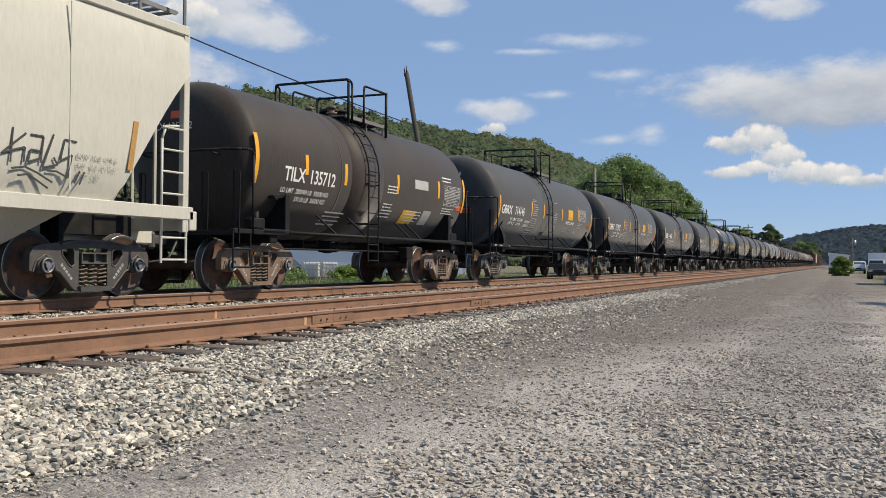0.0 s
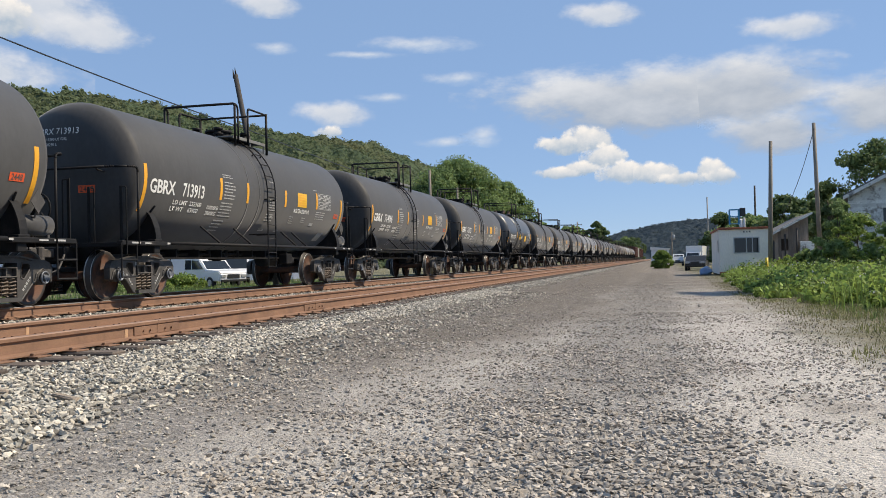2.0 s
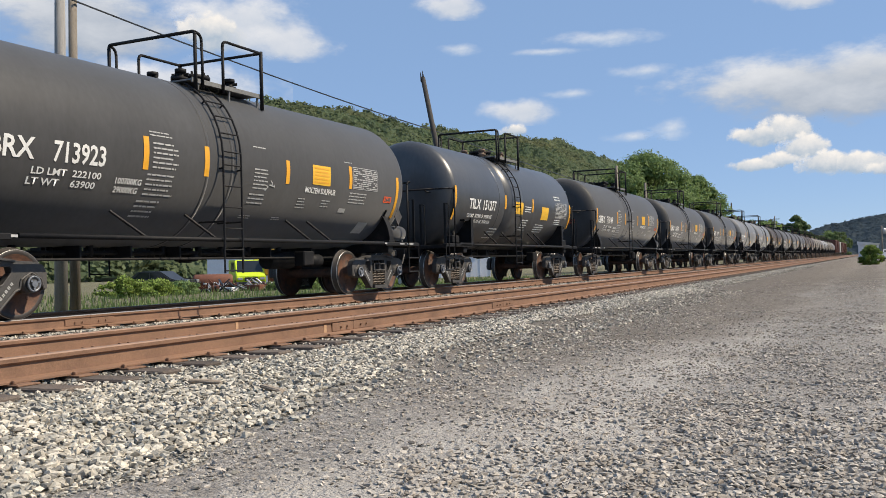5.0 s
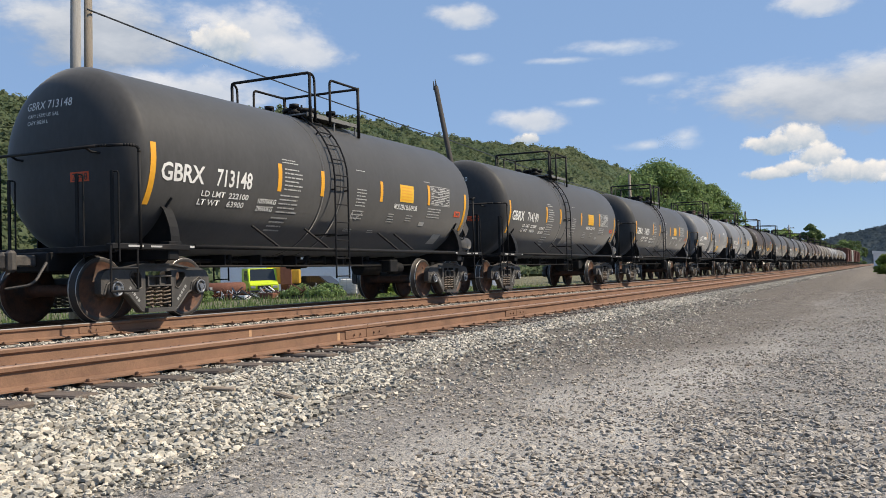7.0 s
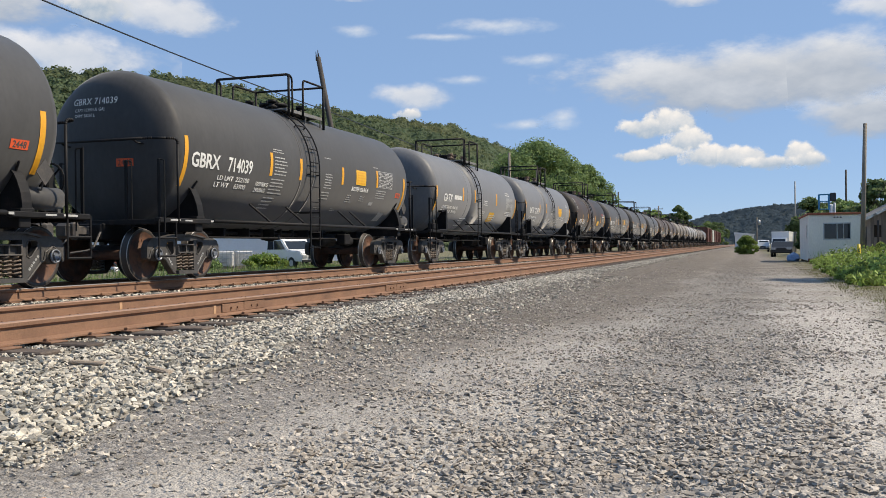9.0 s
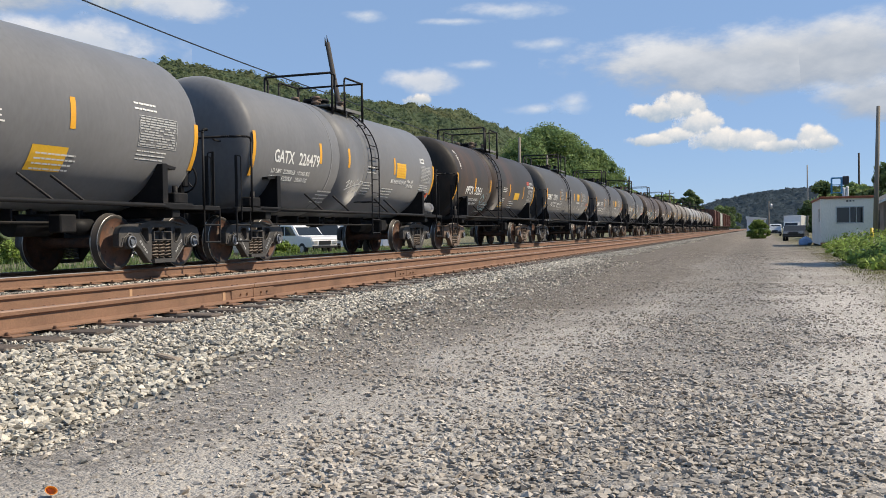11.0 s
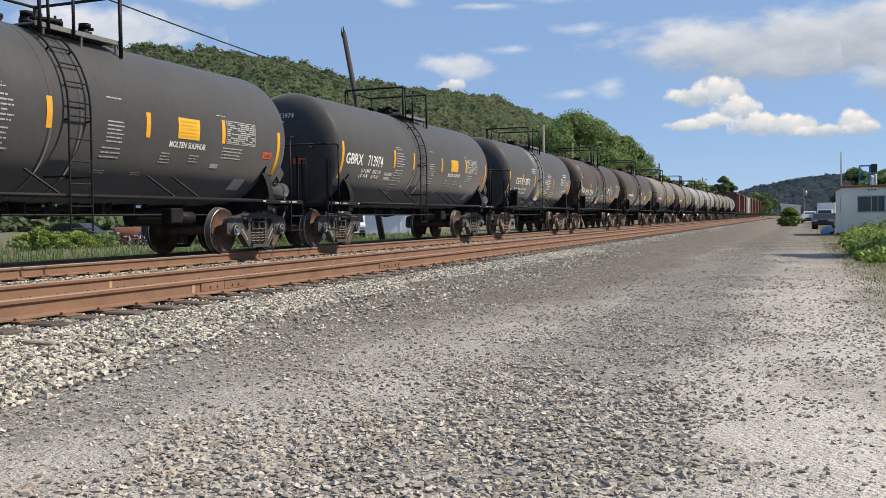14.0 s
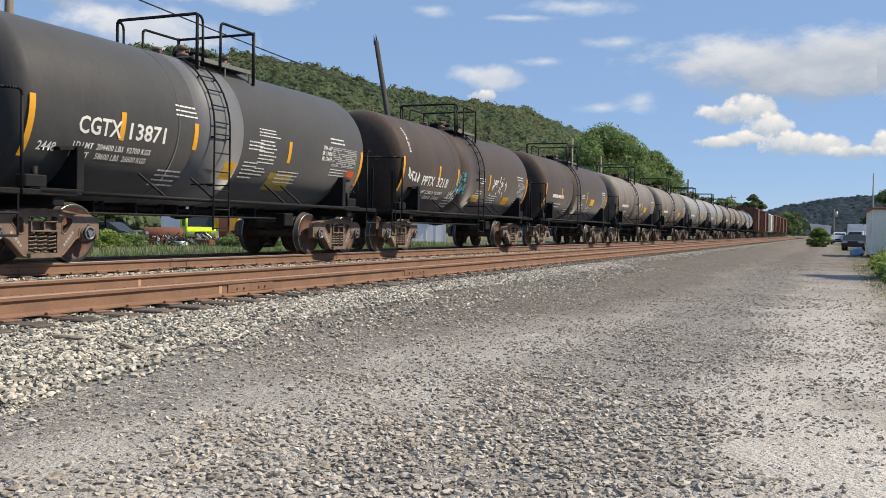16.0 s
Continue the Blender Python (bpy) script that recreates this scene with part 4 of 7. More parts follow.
def chart(y0, y1, z0, z1):
    """A stencilled table: a thin frame round rows of fine figures, darker gaps between them."""
    def build(bm):
        rng = random.Random(int(y0 * 100))
        for a, b, c, d in ((y0, y1, z1 - 0.012, z1), (y0, y1, z0, z0 + 0.012), (y0, y0 + 0.012, z0, z1), (y1 - 0.012, y1, z0, z1)):
            decal(bm, a, b, c, d, TR, 0.006)
        rows = max(6, int((z1 - z0) / 0.042))
        for i in range(rows):
            z = z0 + 0.025 + (z1 - z0 - 0.04) * i / rows
            h = (z1 - z0) / rows * 0.52
            y = y0 + 0.03
            while y < y1 - 0.05:
                w = rng.uniform(0.05, 0.16)
                if rng.random() < 0.84:
                    decal(bm, y, min(y + w, y1 - 0.03), z, z + h, TR, 0.006)
                y += w + 0.014
    return build


def scrawl(strokes, width):
    """Sprayed strokes on the flank: lists of (y, z)."""
    def build(bm):
        for st in strokes:
            for (y0, z0), (y1, z1) in zip(st, st[1:]):
                d = Vector((y1 - y0, z1 - z0))
                n = Vector((-d.y, d.x)).normalized() * width / 2
                e = d.normalized() * width * 0.4
                vs = []
                for (y, z), sgn in (((y0 - e.x, z0 - e.y), 1), ((y0 - e.x, z0 - e.y), -1), ((y1 + e.x, z1 + e.y), -1), ((y1 + e.x, z1 + e.y), 1)):
                    zz = z + sgn * n.y
                    vs.append(bm.verts.new((surface_x(zz, TR, 0.009), y + sgn * n.x, zz)))
                bm.faces.new(vs)
        bmesh.ops.recalc_face_normals(bm, faces=bm.faces)
    return build


def tag_strokes(seed, y0, y1, z0, z1, n):
    """Loose angular letters of a sprayed tag."""
    rng = random.Random(seed)
    out = []
    w = (y1 - y0) / n
    for k in range(n):
        y = y0 + w * k
        pts = [(y + w * rng.uniform(0, 1.05), z0 + (z1 - z0) * rng.random()) for _ in range(rng.randint(4, 6))]
        out.append(pts)
    return out


def letters(car, text, size, y, z, width, mat=None, label=""):
    """Letters fitted to a width."""
    me = lettering(text, size, 0.0, z)
    ys = [v.co.y for v in me.vertices]
    k = width / (max(ys) - min(ys)) if ys else 1.0
    key = ("fit", text, size, y, z, width)
    if key not in MESHES:
        m2 = me.copy()
        for v in m2.vertices:
            v.co.y = y + (v.co.y - min(ys)) * k
        MESHES[key] = m2
    if size < 0.2:
        return tagged(piece("lettering", MESHES[key], mat or WHITE_INK, car, label), kind="stuff")
    for me in glyphs(key):
        piece("letter", me, mat or WHITE_INK, car, label)


def glyphs(key):
    """The letters of a large line, each a mesh of its own."""
    if ("glyphs", key) not in MESHES:
        bm = bmesh.new()
        bm.from_mesh(MESHES[key])
        seen, groups = set(), []
        for f in bm.faces:
            if f in seen:
                continue
            stack, group = [f], []
            seen.add(f)
            while stack:
                g = stack.pop()
                group.append(g)
                for e in g.edges:
                    for h in e.link_faces:
                        if h not in seen:
                            seen.add(h)
                            stack.append(h)
            groups.append(group)
        out = []
        for group in groups:
            vs = list({v for f in group for v in f.verts})
            at = {v: i for i, v in enumerate(vs)}
            me = bpy.data.meshes.new("letter")
            me.from_pydata([v.co[:] for v in vs], [], [[at[v] for v in f.verts] for f in group])
            out.append(me)
        bm.free()
        MESHES[("glyphs", key)] = out
    return MESHES[("glyphs", key)]


def falling_letters(car, text, size, y, z):
    """A line that runs down the flank from its top end."""
    cu = bpy.data.curves.new("lettering", "FONT")
    cu.body, cu.size, cu.resolution_u, cu.offset = text, size / 0.69, 2, size * 0.03
    ob = bpy.data.objects.new("lettering", cu)
    me = bpy.data.meshes.new_from_object(ob)
    bpy.data.objects.remove(ob)
    for v in me.vertices:
        u, w = z - v.co.x * 0.9, y + v.co.y
        v.co = (surface_x(u, TR, 0.008), w, u)
    tagged(piece("lettering", me, WHITE_INK, car), kind="stuff")


def printed(bm, y0, y1, z0, z1, rows):
    """Lines of fine print inside a placard."""
    for k in range(rows):
        z = z0 + (z1 - z0) * (k + 0.5) / rows
        decal(bm, y0 + 0.06, y1 - 0.06 - 0.05 * (k % 2), z - 0.016, z + 0.012, TR, 0.01)


END = pose(0, 0, 0, 0, 0, 180)


def tank_car(paint, style, cut=0.0, turn=True, cast=None, label="", bandpaint=None, rungs=-0.52):
    """A tank wagon: tank, end platforms, pipes, ladder, walkway with rails, bogies. cut: by how much each half is shorter."""
    car = new("tank_car")
    tagged(car, label, "tank car", "train of tank cars")
    cast = cast or CAST
    half = 5.5 - cut
    cpart("tank", half, tank_shell(half, 0.42, TR), paint, car)
    if style == "gbrx":
        cpart("tank_band", "a", lambda bm: band(bm, -1.06, -0.98, TR), paint, car)
        cpart("tank_band", "b", lambda bm: band(bm, -0.46, -0.38, TR), paint, car)
    else:
        cpart("tank_band", "c", lambda bm: band(bm, -1.35, 0.1, TR), bandpaint or paint, car)
        cpart("tank_band", "d", lambda bm: band(bm, -1.8, -1.74, TR), paint, car)
    for k, m in enumerate((pose(0, cut, 0), pose(0, -cut, 0) @ END)):
        cpart("end_platform", 0, stub_sill, STEEL, car, m)
        cpart("coupler", 0, coupler, CAST, car, m)
        cpart("end_rail", 0, end_rail, STEEL, car, m)
        for x in (1.34, 0.68, -0.68, -1.34):
            cpart("grab_post", 0, grab_post, STEEL, car, m @ pose(x, -6.15, 1.08))
    for s in (0, 180):
        flip = pose(0, 0, 0, 0, 0, s)
        cpart("side_pipe", cut, side_pipe if cut < 0.3 else short_side_pipe(cut), STEEL, car, flip)
        cpart("ladder", s, ladder if s == 0 else ladder_back, STEEL, car, pose(0, rungs, 0))
    for k, (sx, sy) in enumerate(((1, 1), (-1, 1), (1, -1), (-1, -1))):
        build = saddle_curved if style == "gbrx" else saddle_square
        cpart("saddle", (style == "gbrx", sx, sy, cut), mirrored(build, sx, sy, cut), STEEL, car)
        cpart("step", (sx, sy, cut), mirrored(end_step, sx, sy, cut), STEEL, car)
    for sy in (1, -1) if style == "gbrx" else ():
        cpart("label_bar", (sy, cut), mirrored(sill_marks, 1, sy, cut), CHART, car)
    if style == "gbrx":
        cpart("air_reservoir", 0, air_reservoir, BLACK, car)
        cpart("placard_holder", 0, placard_holder, CAST, car, label="grey diamond placard holder")
    cpart("belly_pipe", 0, lower_pipes, STEEL, car)
    cpart("brake_gear", 0, brake_gear, STEEL, car)
    cpart("walkway", 0, top_platform, TOPWALK, car)
    cpart("front_guard_rail", 0, front_hoop, STEEL, car)
    cpart("rear_guard_rail", 0, rear_hoop, STEEL, car)
    cpart("manway", 0, manway, STEEL, car)
    for x, y in ((0.3, -0.35), (-0.25, -0.42), (0.45, 0.75), (-0.4, 0.6)):
        cpart("valve", 0, valve, CAST_RUST if style != "gbrx" else STEEL, car, pose(x, y, TOPZ - 0.04, 0, 0, 70 * x))
    cpart("brake_wheel", 0, brake_wheel, STEEL, car, pose(0, -cut, 0))
    for y in (-4.985 + cut, 4.985 - cut):
        bogie(car, y, cast, turn)
    return car


def sill_marks(bm):
    """Small white stencils along the end platform's edge."""
    for y0, y1, z0, z1 in ((-5.95, -5.66, 1.035, 1.065), (-5.52, -5.3, 1.035, 1.06), (-4.72, -4.62, 1.035, 1.07)):
        box(bm, 1.421, 1.425, y0, y1, z0, z1)


def mirrored(build, sx, sy, cut):
    """One flank's part moved to another corner of the car."""
    def made(bm):
        build(bm)
        for v in bm.verts:
            v.co = Vector((v.co.x * sx, (v.co.y + cut) * sy, v.co.z))
        if sx * sy < 0:
            bmesh.ops.reverse_faces(bm, faces=bm.faces)
    return made


def ladder_back(bm):
    mirrored(ladder, -1, 1, 0)(bm)


def short_side_pipe(cut):
    def made(bm):
        side_pipe(bm)
        for v in bm.verts:
            v.co.y *= (4.6 - cut) / 4.6
    return made


def strips(car, spec, mat=None):
    """Yellow reflective strips: (y, z0, z1)."""
    for y, z0, z1 in spec:
        cpart("reflective_strip", (y, z0, z1), patch((y - 0.055, y + 0.055, z0, z1)), mat or YELLOW, car)


def mark_standard(car, owner, number, seed, load=("222100", "63900", "100700KG", "29000KG")):
    """Stencils of the alike black cars."""
    half = 5.5
    strips(car, ((-5.42, 1.66, 2.55), (-2.5, 2.05, 2.53), (-1.17, 2.05, 2.52), (1.03, 2.08, 2.5), (3.2, 2.13, 2.58), (5.3, 1.62, 2.5)))
    letters(car, owner, 0.255, -5.25, 2.03, 0.94)
    letters(car, number, 0.255, -4.02, 2.03, 0.88)
    letters(car, "LD LMT  " + load[0], 0.085, -4.32, 1.85, 1.15)
    letters(car, "LT WT    " + load[1], 0.085, -4.36, 1.72, 1.12)
    letters(car, load[2], 0.08, -3.02, 1.82, 0.5)
    letters(car, load[3], 0.08, -3.02, 1.70, 0.46)
    cpart("small_print", "g1", small_print(((-2.42, 2.62, 2, 0.5, 0.028), (-2.36, 2.46, 6, 0.55, 0.04), (-2.44, 2.0, 5, 0.62, 0.04), (-2.5, 1.62, 4, 0.55, 0.04), (0.05, 2.66, 1, 0.45, 0.03), (0.05, 2.28, 6, 0.45, 0.036),
                                        (0.0, 1.86, 3, 0.45, 0.04), (-0.02, 1.5, 2, 0.3, 0.02), (1.45, 1.86, 4, 0.3, 0.03), (2.25, 1.86, 3, 0.3, 0.03), (3.2, 2.06, 4, 0.75, 0.035), (3.0, 2.66, 1, 0.35, 0.025), (0.9, 1.5, 2, 0.3, 0.02)), 4), CHART, car)
    letters(car, "MOLTEN SULPHUR", 0.1, 1.62, 1.97, 1.05)
    cpart("placard", "g1", patch((1.83, 2.45, 2.13, 2.5)), PLACARD, car, label="yellow square warning placard")
    cpart("small_print", "g2", lambda bm: printed(bm, 1.83, 2.45, 2.15, 2.48, 5), YELLOW, car)
    cpart("stencil_panel", "g1", chart(3.3, 4.3, 2.14, 2.58), CHART, car)
    cpart("stencil_panel", "g2", patch((2.95, 3.2, 1.66, 1.74), (3.95, 4.35, 1.28, 1.5)), CHART, car)
    cpart("placard", "g2", patch((4.62, 4.95, 1.93, 2.06)), ORANGE, car, label="red-orange number placard")
    letters(car, "2448", 0.09, 4.66, 1.95, 0.25, BLACK)
    cpart("placard", "g3", head_patch(0.3, 0.64, 2.0, 2.14, half), ORANGE, car, label="red-orange number placard on the tank end")
    head_piece(head_text("2448", 0.1, 0.33, 2.02, half), BLACK, car)
    head_piece(head_text(owner + " " + number, 0.12, -0.66, 3.12, half, 0.95), WHITE_INK, car)
    head_piece(head_text("CAPY 15390 US GAL", 0.055, -0.6, 3.0, half, 0.95), WHITE_INK, car)
    head_piece(head_text("CAPY 58250 L", 0.055, -0.6, 2.9, half, 0.95), WHITE_INK, car)
    for o in car.children:
        if o.name.split(".")[0] in ("reflective_strip", "small_print", "placard", "stencil_panel", "lettering") and -3.2 < o.bound_box[0][1] and o.bound_box[6][1] < 5.0:
            o.matrix_basis = pose(0, 0.12, 0)
    rng = random.Random(seed)
    if rng.random() < 0.6:
        y, z = rng.choice(((0.1, 1.75), (-2.6, 1.35), (0.4, 2.0)))
        cpart("chalk_mark", seed, scrawl(tag_strokes(seed, y, y + 0.4, z - 0.1, z + 0.1, 2), 0.018), CHART, car)


# ---- beside the lot: hut, poles, old buildings, parked trucks, weeds ----
WHITEWALL = material("chalky white wall paint", (0.84, 0.79, 0.70), 0.7, vary=0.12, scale=1.5, fine=20, bump=0.1, tint=(0.58, 0.54, 0.47), tint_at=(0.58, 0.8), tint_scale=1.2, stretch=(1, 1, 0.4))
REDTRIM = material("rusty red trim", (0.33, 0.10, 0.05), 0.7, vary=0.25, scale=3, fine=30, bump=0.2)
GLASS = material("dark window glass", (0.02, 0.025, 0.03), 0.06, vary=0.1, bump=0)
BOARD = material("weathered grey-brown boards", (0.30, 0.245, 0.205), 0.85, vary=0.35, scale=2, fine=30, bump=0.4, rand=0.3, stretch=(5, 5, 0.6))
PEEL = material("peeling white clapboard paint", (0.66, 0.66, 0.64), 0.8, vary=0.25, scale=2.5, fine=25, bump=0.3, tint=(0.24, 0.22, 0.2), tint_at=(0.52, 0.62), tint_scale=2.0, rand=0.12)
SHINGLE = material("faded grey roof shingles", (0.14, 0.135, 0.13), 0.9, vary=0.3, scale=3, fine=20, bump=0.4)
TARP = material("blue plastic tarp", (0.17, 0.28, 0.45), 0.4, vary=0.2, scale=4, fine=20, bump=0.3, bump_scale=6)
BLUESTEEL = material("blue painted lift steel", (0.03, 0.22, 0.42), 0.5, vary=0.2, bump=0.05)
GALV = material("galvanised steel", (0.45, 0.46, 0.47), 0.45, metal=0.6, vary=0.15, bump=0.05)
RUBBER = material("black tyre rubber", (0.02, 0.02, 0.02), 0.8, vary=0.2, bump=0.1)
CARWHITE = material("white vehicle paint", (0.7, 0.7, 0.7), 0.35, vary=0.06, bump=0, coat=0.3)
GREYPOLE = material("weathered grey pole wood", (0.27, 0.26, 0.245), 0.85, vary=0.3, scale=2, fine=40, bump=0.3, stretch=(6, 6, 0.5))
CARDARK = material("dark vehicle paint", (0.02, 0.021, 0.023), 0.4, vary=0.1, bump=0, coat=0.1)
SAFETY = material("yellow safety paint", (0.72, 0.50, 0.03), 0.5, vary=0.15, bump=0.05)
LIME = material("lime-yellow vehicle paint", (0.58, 0.72, 0.02), 0.4, vary=0.1, bump=0, tint=(0.4, 0.42, 0.1), tint_at=(0.6, 0.8), coat=0.2)
DIGGER = material("worn yellow machine paint", (0.55, 0.33, 0.04), 0.55, vary=0.2, bump=0.05, tint=(0.25, 0.14, 0.05), tint_at=(0.55, 0.75))
RUSTMETAL = material("rusty sheet steel", (0.16, 0.06, 0.035), 0.8, vary=0.3, bump=0.2)
TOTE = material("cloudy white plastic", (0.6, 0.6, 0.58), 0.5, vary=0.1, bump=0.03)
PALEWALL = material("pale lavender-grey metal siding", (0.74, 0.75, 0.79), 0.6, vary=0.06, scale=1, fine=6, bump=0.1)


def site_hut():
    h = tagged(new("site_hut"), "white site hut with rusty red roof edge and sliding window", "hut")
    x0, x1, y0, y1 = 2.48, 4.83, 47.7, 55.4
    zb, zt = -0.30, 1.92

    wx0, wx1, wz0, wz1 = 3.19, 4.34, 0.76, 1.49
    for a, b, c, d in ((x0, wx0, zb, zt), (wx1, x1, zb, zt), (wx0, wx1, zb, wz0), (wx0, wx1, wz1, zt)):
        part("wall_panel", bm_of(lambda bm: box(bm, a, b, y0, y0 + 0.1, c, d)), WHITEWALL, h)
    for k in range(5):
        x = x0 + 0.02 + (x1 - x0 - 0.04) * k / 4
        part("batten", bm_of(lambda bm: box(bm, x - 0.02, x + 0.02, y0 - 0.012, y0, zb, zt if not (3.1 < x < 4.4) else wz0 - 0.05)), WHITEWALL, h)
    part("side_wall", bm_of(lambda bm: (box(bm, x0, x0 + 0.1, y0 + 0.1, y0 + 0.7, zb, zt), box(bm, x0, x0 + 0.1, y0 + 1.7, y1, zb, zt), box(bm, x0, x0 + 0.1, y0 + 0.7, y0 + 1.7, zb, 0.8), box(bm, x0, x0 + 0.1, y0 + 0.7, y0 + 1.7, 1.45, zt))), WHITEWALL, h)
    part("side_wall", bm_of(lambda bm: box(bm, x1 - 0.1, x1, y0 + 0.1, y1, zb, zt)), WHITEWALL, h)
    part("back_wall", bm_of(lambda bm: box(bm, x0 + 0.1, x1 - 0.1, y1 - 0.1, y1, zb, zt)), WHITEWALL, h)
    part("roof", bm_of(lambda bm: box(bm, x0 - 0.06, x1 + 0.06, y0 - 0.08, y1 + 0.06, zt, zt + 0.1, 0.01)), REDTRIM, h, "rusty red flat roof")
    part("base_trim", bm_of(lambda bm: box(bm, x0 - 0.015, x1 + 0.015, y0 - 0.03, y0, zb - 0.02, zb + 0.12)), REDTRIM, h)
    for k in range(3):
        part("vent", bm_of(lambda bm: box(bm, 3.62 + 0.14 * k, 3.69 + 0.14 * k, y0 - 0.03, y0 - 0.013, 1.76, 1.82)), CARDARK, h)
    w = part("window_frame", bm_of(lambda bm: (box(bm, wx0 - 0.04, wx1 + 0.04, y0 - 0.02, y0 + 0.06, wz0 - 0.04, wz0 + 0.01), box(bm, wx0 - 0.04, wx1 + 0.04, y0 - 0.02, y0 + 0.06, wz1 - 0.01, wz1 + 0.04), box(bm, wx0 - 0.04, wx0 + 0.01, y0 - 0.02, y0 + 0.06, wz0, wz1),
                                            box(bm, wx1 - 0.01, wx1 + 0.04, y0 - 0.02, y0 + 0.06, wz0, wz1), box(bm, 3.75, 3.79, y0 - 0.01, y0 + 0.05, wz0, wz1), box(bm, 4.04, 4.07, y0 - 0.01, y0 + 0.05, wz0, wz1))), GALV, h)
    for a, b in ((wx0, 3.75), (3.79, 4.04), (4.07, wx1)):
        part("pane", bm_of(lambda bm: box(bm, a + 0.01, b - 0.01, y0 + 0.02, y0 + 0.028, wz0 + 0.01, wz1 - 0.01)), GLASS, w)
    part("pane", bm_of(lambda bm: box(bm, x0 + 0.03, x0 + 0.04, y0 + 0.7, y0 + 1.7, 0.8, 1.45)), GLASS, h)
    for x in (x0 + 0.2, x1 - 0.3):
        for y in (y0 + 0.15, y1 - 0.3):
            part("support_block", bm_of(lambda bm: box(bm, x - 0.15, x + 0.15, y - 0.12, y + 0.12, -0.7, zb)), BOARD, h)


def bm_of(fill):
    bm = bmesh.new()
    fill(bm)
    return bm


def pole(name, base, top, r, mat, label, arms=()):
    p = tagged(new(name), label, "utility pole")
    bm = bmesh.new()
    a, b = Vector(base), Vector(top)
    rod(bm, a, b, r * 1.15, 12, r * 0.8)
    part("shaft", bm, mat, p)
    for z, w, dx in arms:
        c = a.lerp(b, (z - a.z) / (b.z - a.z))
        part("cross_arm", bm_of(lambda bm: box(bm, c.x - w / 2, c.x + w / 2, c.y - r - 0.09, c.y - r, z - 0.06, z + 0.06, 0.01)), mat, p)
        for k in range(4):
            x = c.x - w / 2 + 0.1 + (w - 0.2) * k / 3
            part("insulator", bm_of(lambda bm: rod(bm, (x, c.y - r - 0.045, z + 0.06), (x, c.y - r - 0.045, z + 0.2), 0.04, 8, 0.025)), GLASS, p)
    return p


def wire(pts, sag, label, r=0.012):
    bm = bmesh.new()
    for a, b in zip(pts, pts[1:]):
        a, b = Vector(a), Vector(b)
        prev = a
        for k in range(1, 13):
            u = k / 12
            q = a.lerp(b, u) - Vector((0, 0, sag * 4 * u * (1 - u)))
            rod(bm, prev, q, r, 5)
            prev = q
    tagged(part("overhead_wire", bm, CARDARK), label, "wire")


def plank_wall(parent, name, x0, x1, y, z0, top_of, w, mat, gaps=(), seed=1, depth=0.03):
    """Upright boards of uneven length side by side."""
    rng = random.Random(seed)
    x = x0
    while x < x1:
        e = min(x + w * rng.uniform(0.8, 1.15), x1)
        zt = top_of((x + e) / 2)
        lo = z0 + rng.uniform(0, 0.05)
        hole = [g for g in gaps if g[0] < (x + e) / 2 < g[1]]
        spans = [(lo, zt)] if not hole else [(lo, hole[0][2]), (hole[0][3], zt)]
        for a, b in spans:
            if b - a > 0.05:
                d = rng.uniform(0, 0.015)
                part(name, bm_of(lambda bm: box(bm, x + 0.004, e - 0.004, y - d, y + depth - d, a, b)), mat, parent)
        x = e


def old_barn():
    b = tagged(new("old_barn"), "tumbledown grey board shed overgrown by bushes", "shed")
    y = 66.0
    plank_wall(b, "plank", 6.9, 9.3, y, -0.2, lambda x: 1.95 + (x - 6.9) * 0.52, 0.24, BOARD, ((7.5, 8.1, 0.9, 1.7),), 3)
    part("side_wall", bm_of(lambda bm: box(bm, 6.86, 6.94, y + 0.03, y + 9, -0.2, 1.95)), BOARD, b)
    part("back_wall", bm_of(lambda bm: box(bm, 6.95, 9.3, y + 8.9, y + 9, -0.2, 1.9)), BOARD, b)
    # dark sheet behind the opening, standing in for the shade inside
    part("dark_interior", bm_of(lambda bm: box(bm, 7.0, 9.3, y + 1.5, y + 1.56, -0.2, 2.0)), DARKWOOD, b)
    part("roof", bm_of(lambda bm: prism(bm, [(6.5, 1.78), (9.5, 3.34), (9.5, 3.44), (6.45, 1.88)], y - 0.5, y + 9.3, axis="y")), SHINGLE, b, "sagging grey roof")
    part("fascia", bm_of(lambda bm: prism(bm, [(6.45, 1.72), (9.5, 3.3), (9.5, 3.46), (6.45, 1.9)], y - 0.56, y - 0.505, axis="y")), PEEL, b)
    part("block_wall", bm_of(lambda bm: box(bm, 8.7, 9.6, y - 0.35, y - 0.1, -0.3, 1.5, 0.02)), PEEL, b, "patchy whitewashed block wall")
    for k in range(3):
        part("post", bm_of(lambda bm: rod(bm, (7.0 + 0.75 * k, y - 0.42, -0.3), (7.0 + 0.75 * k, y - 0.42, 1.6 + 0.4 * k), 0.06, 8)), DARKWOOD, b)


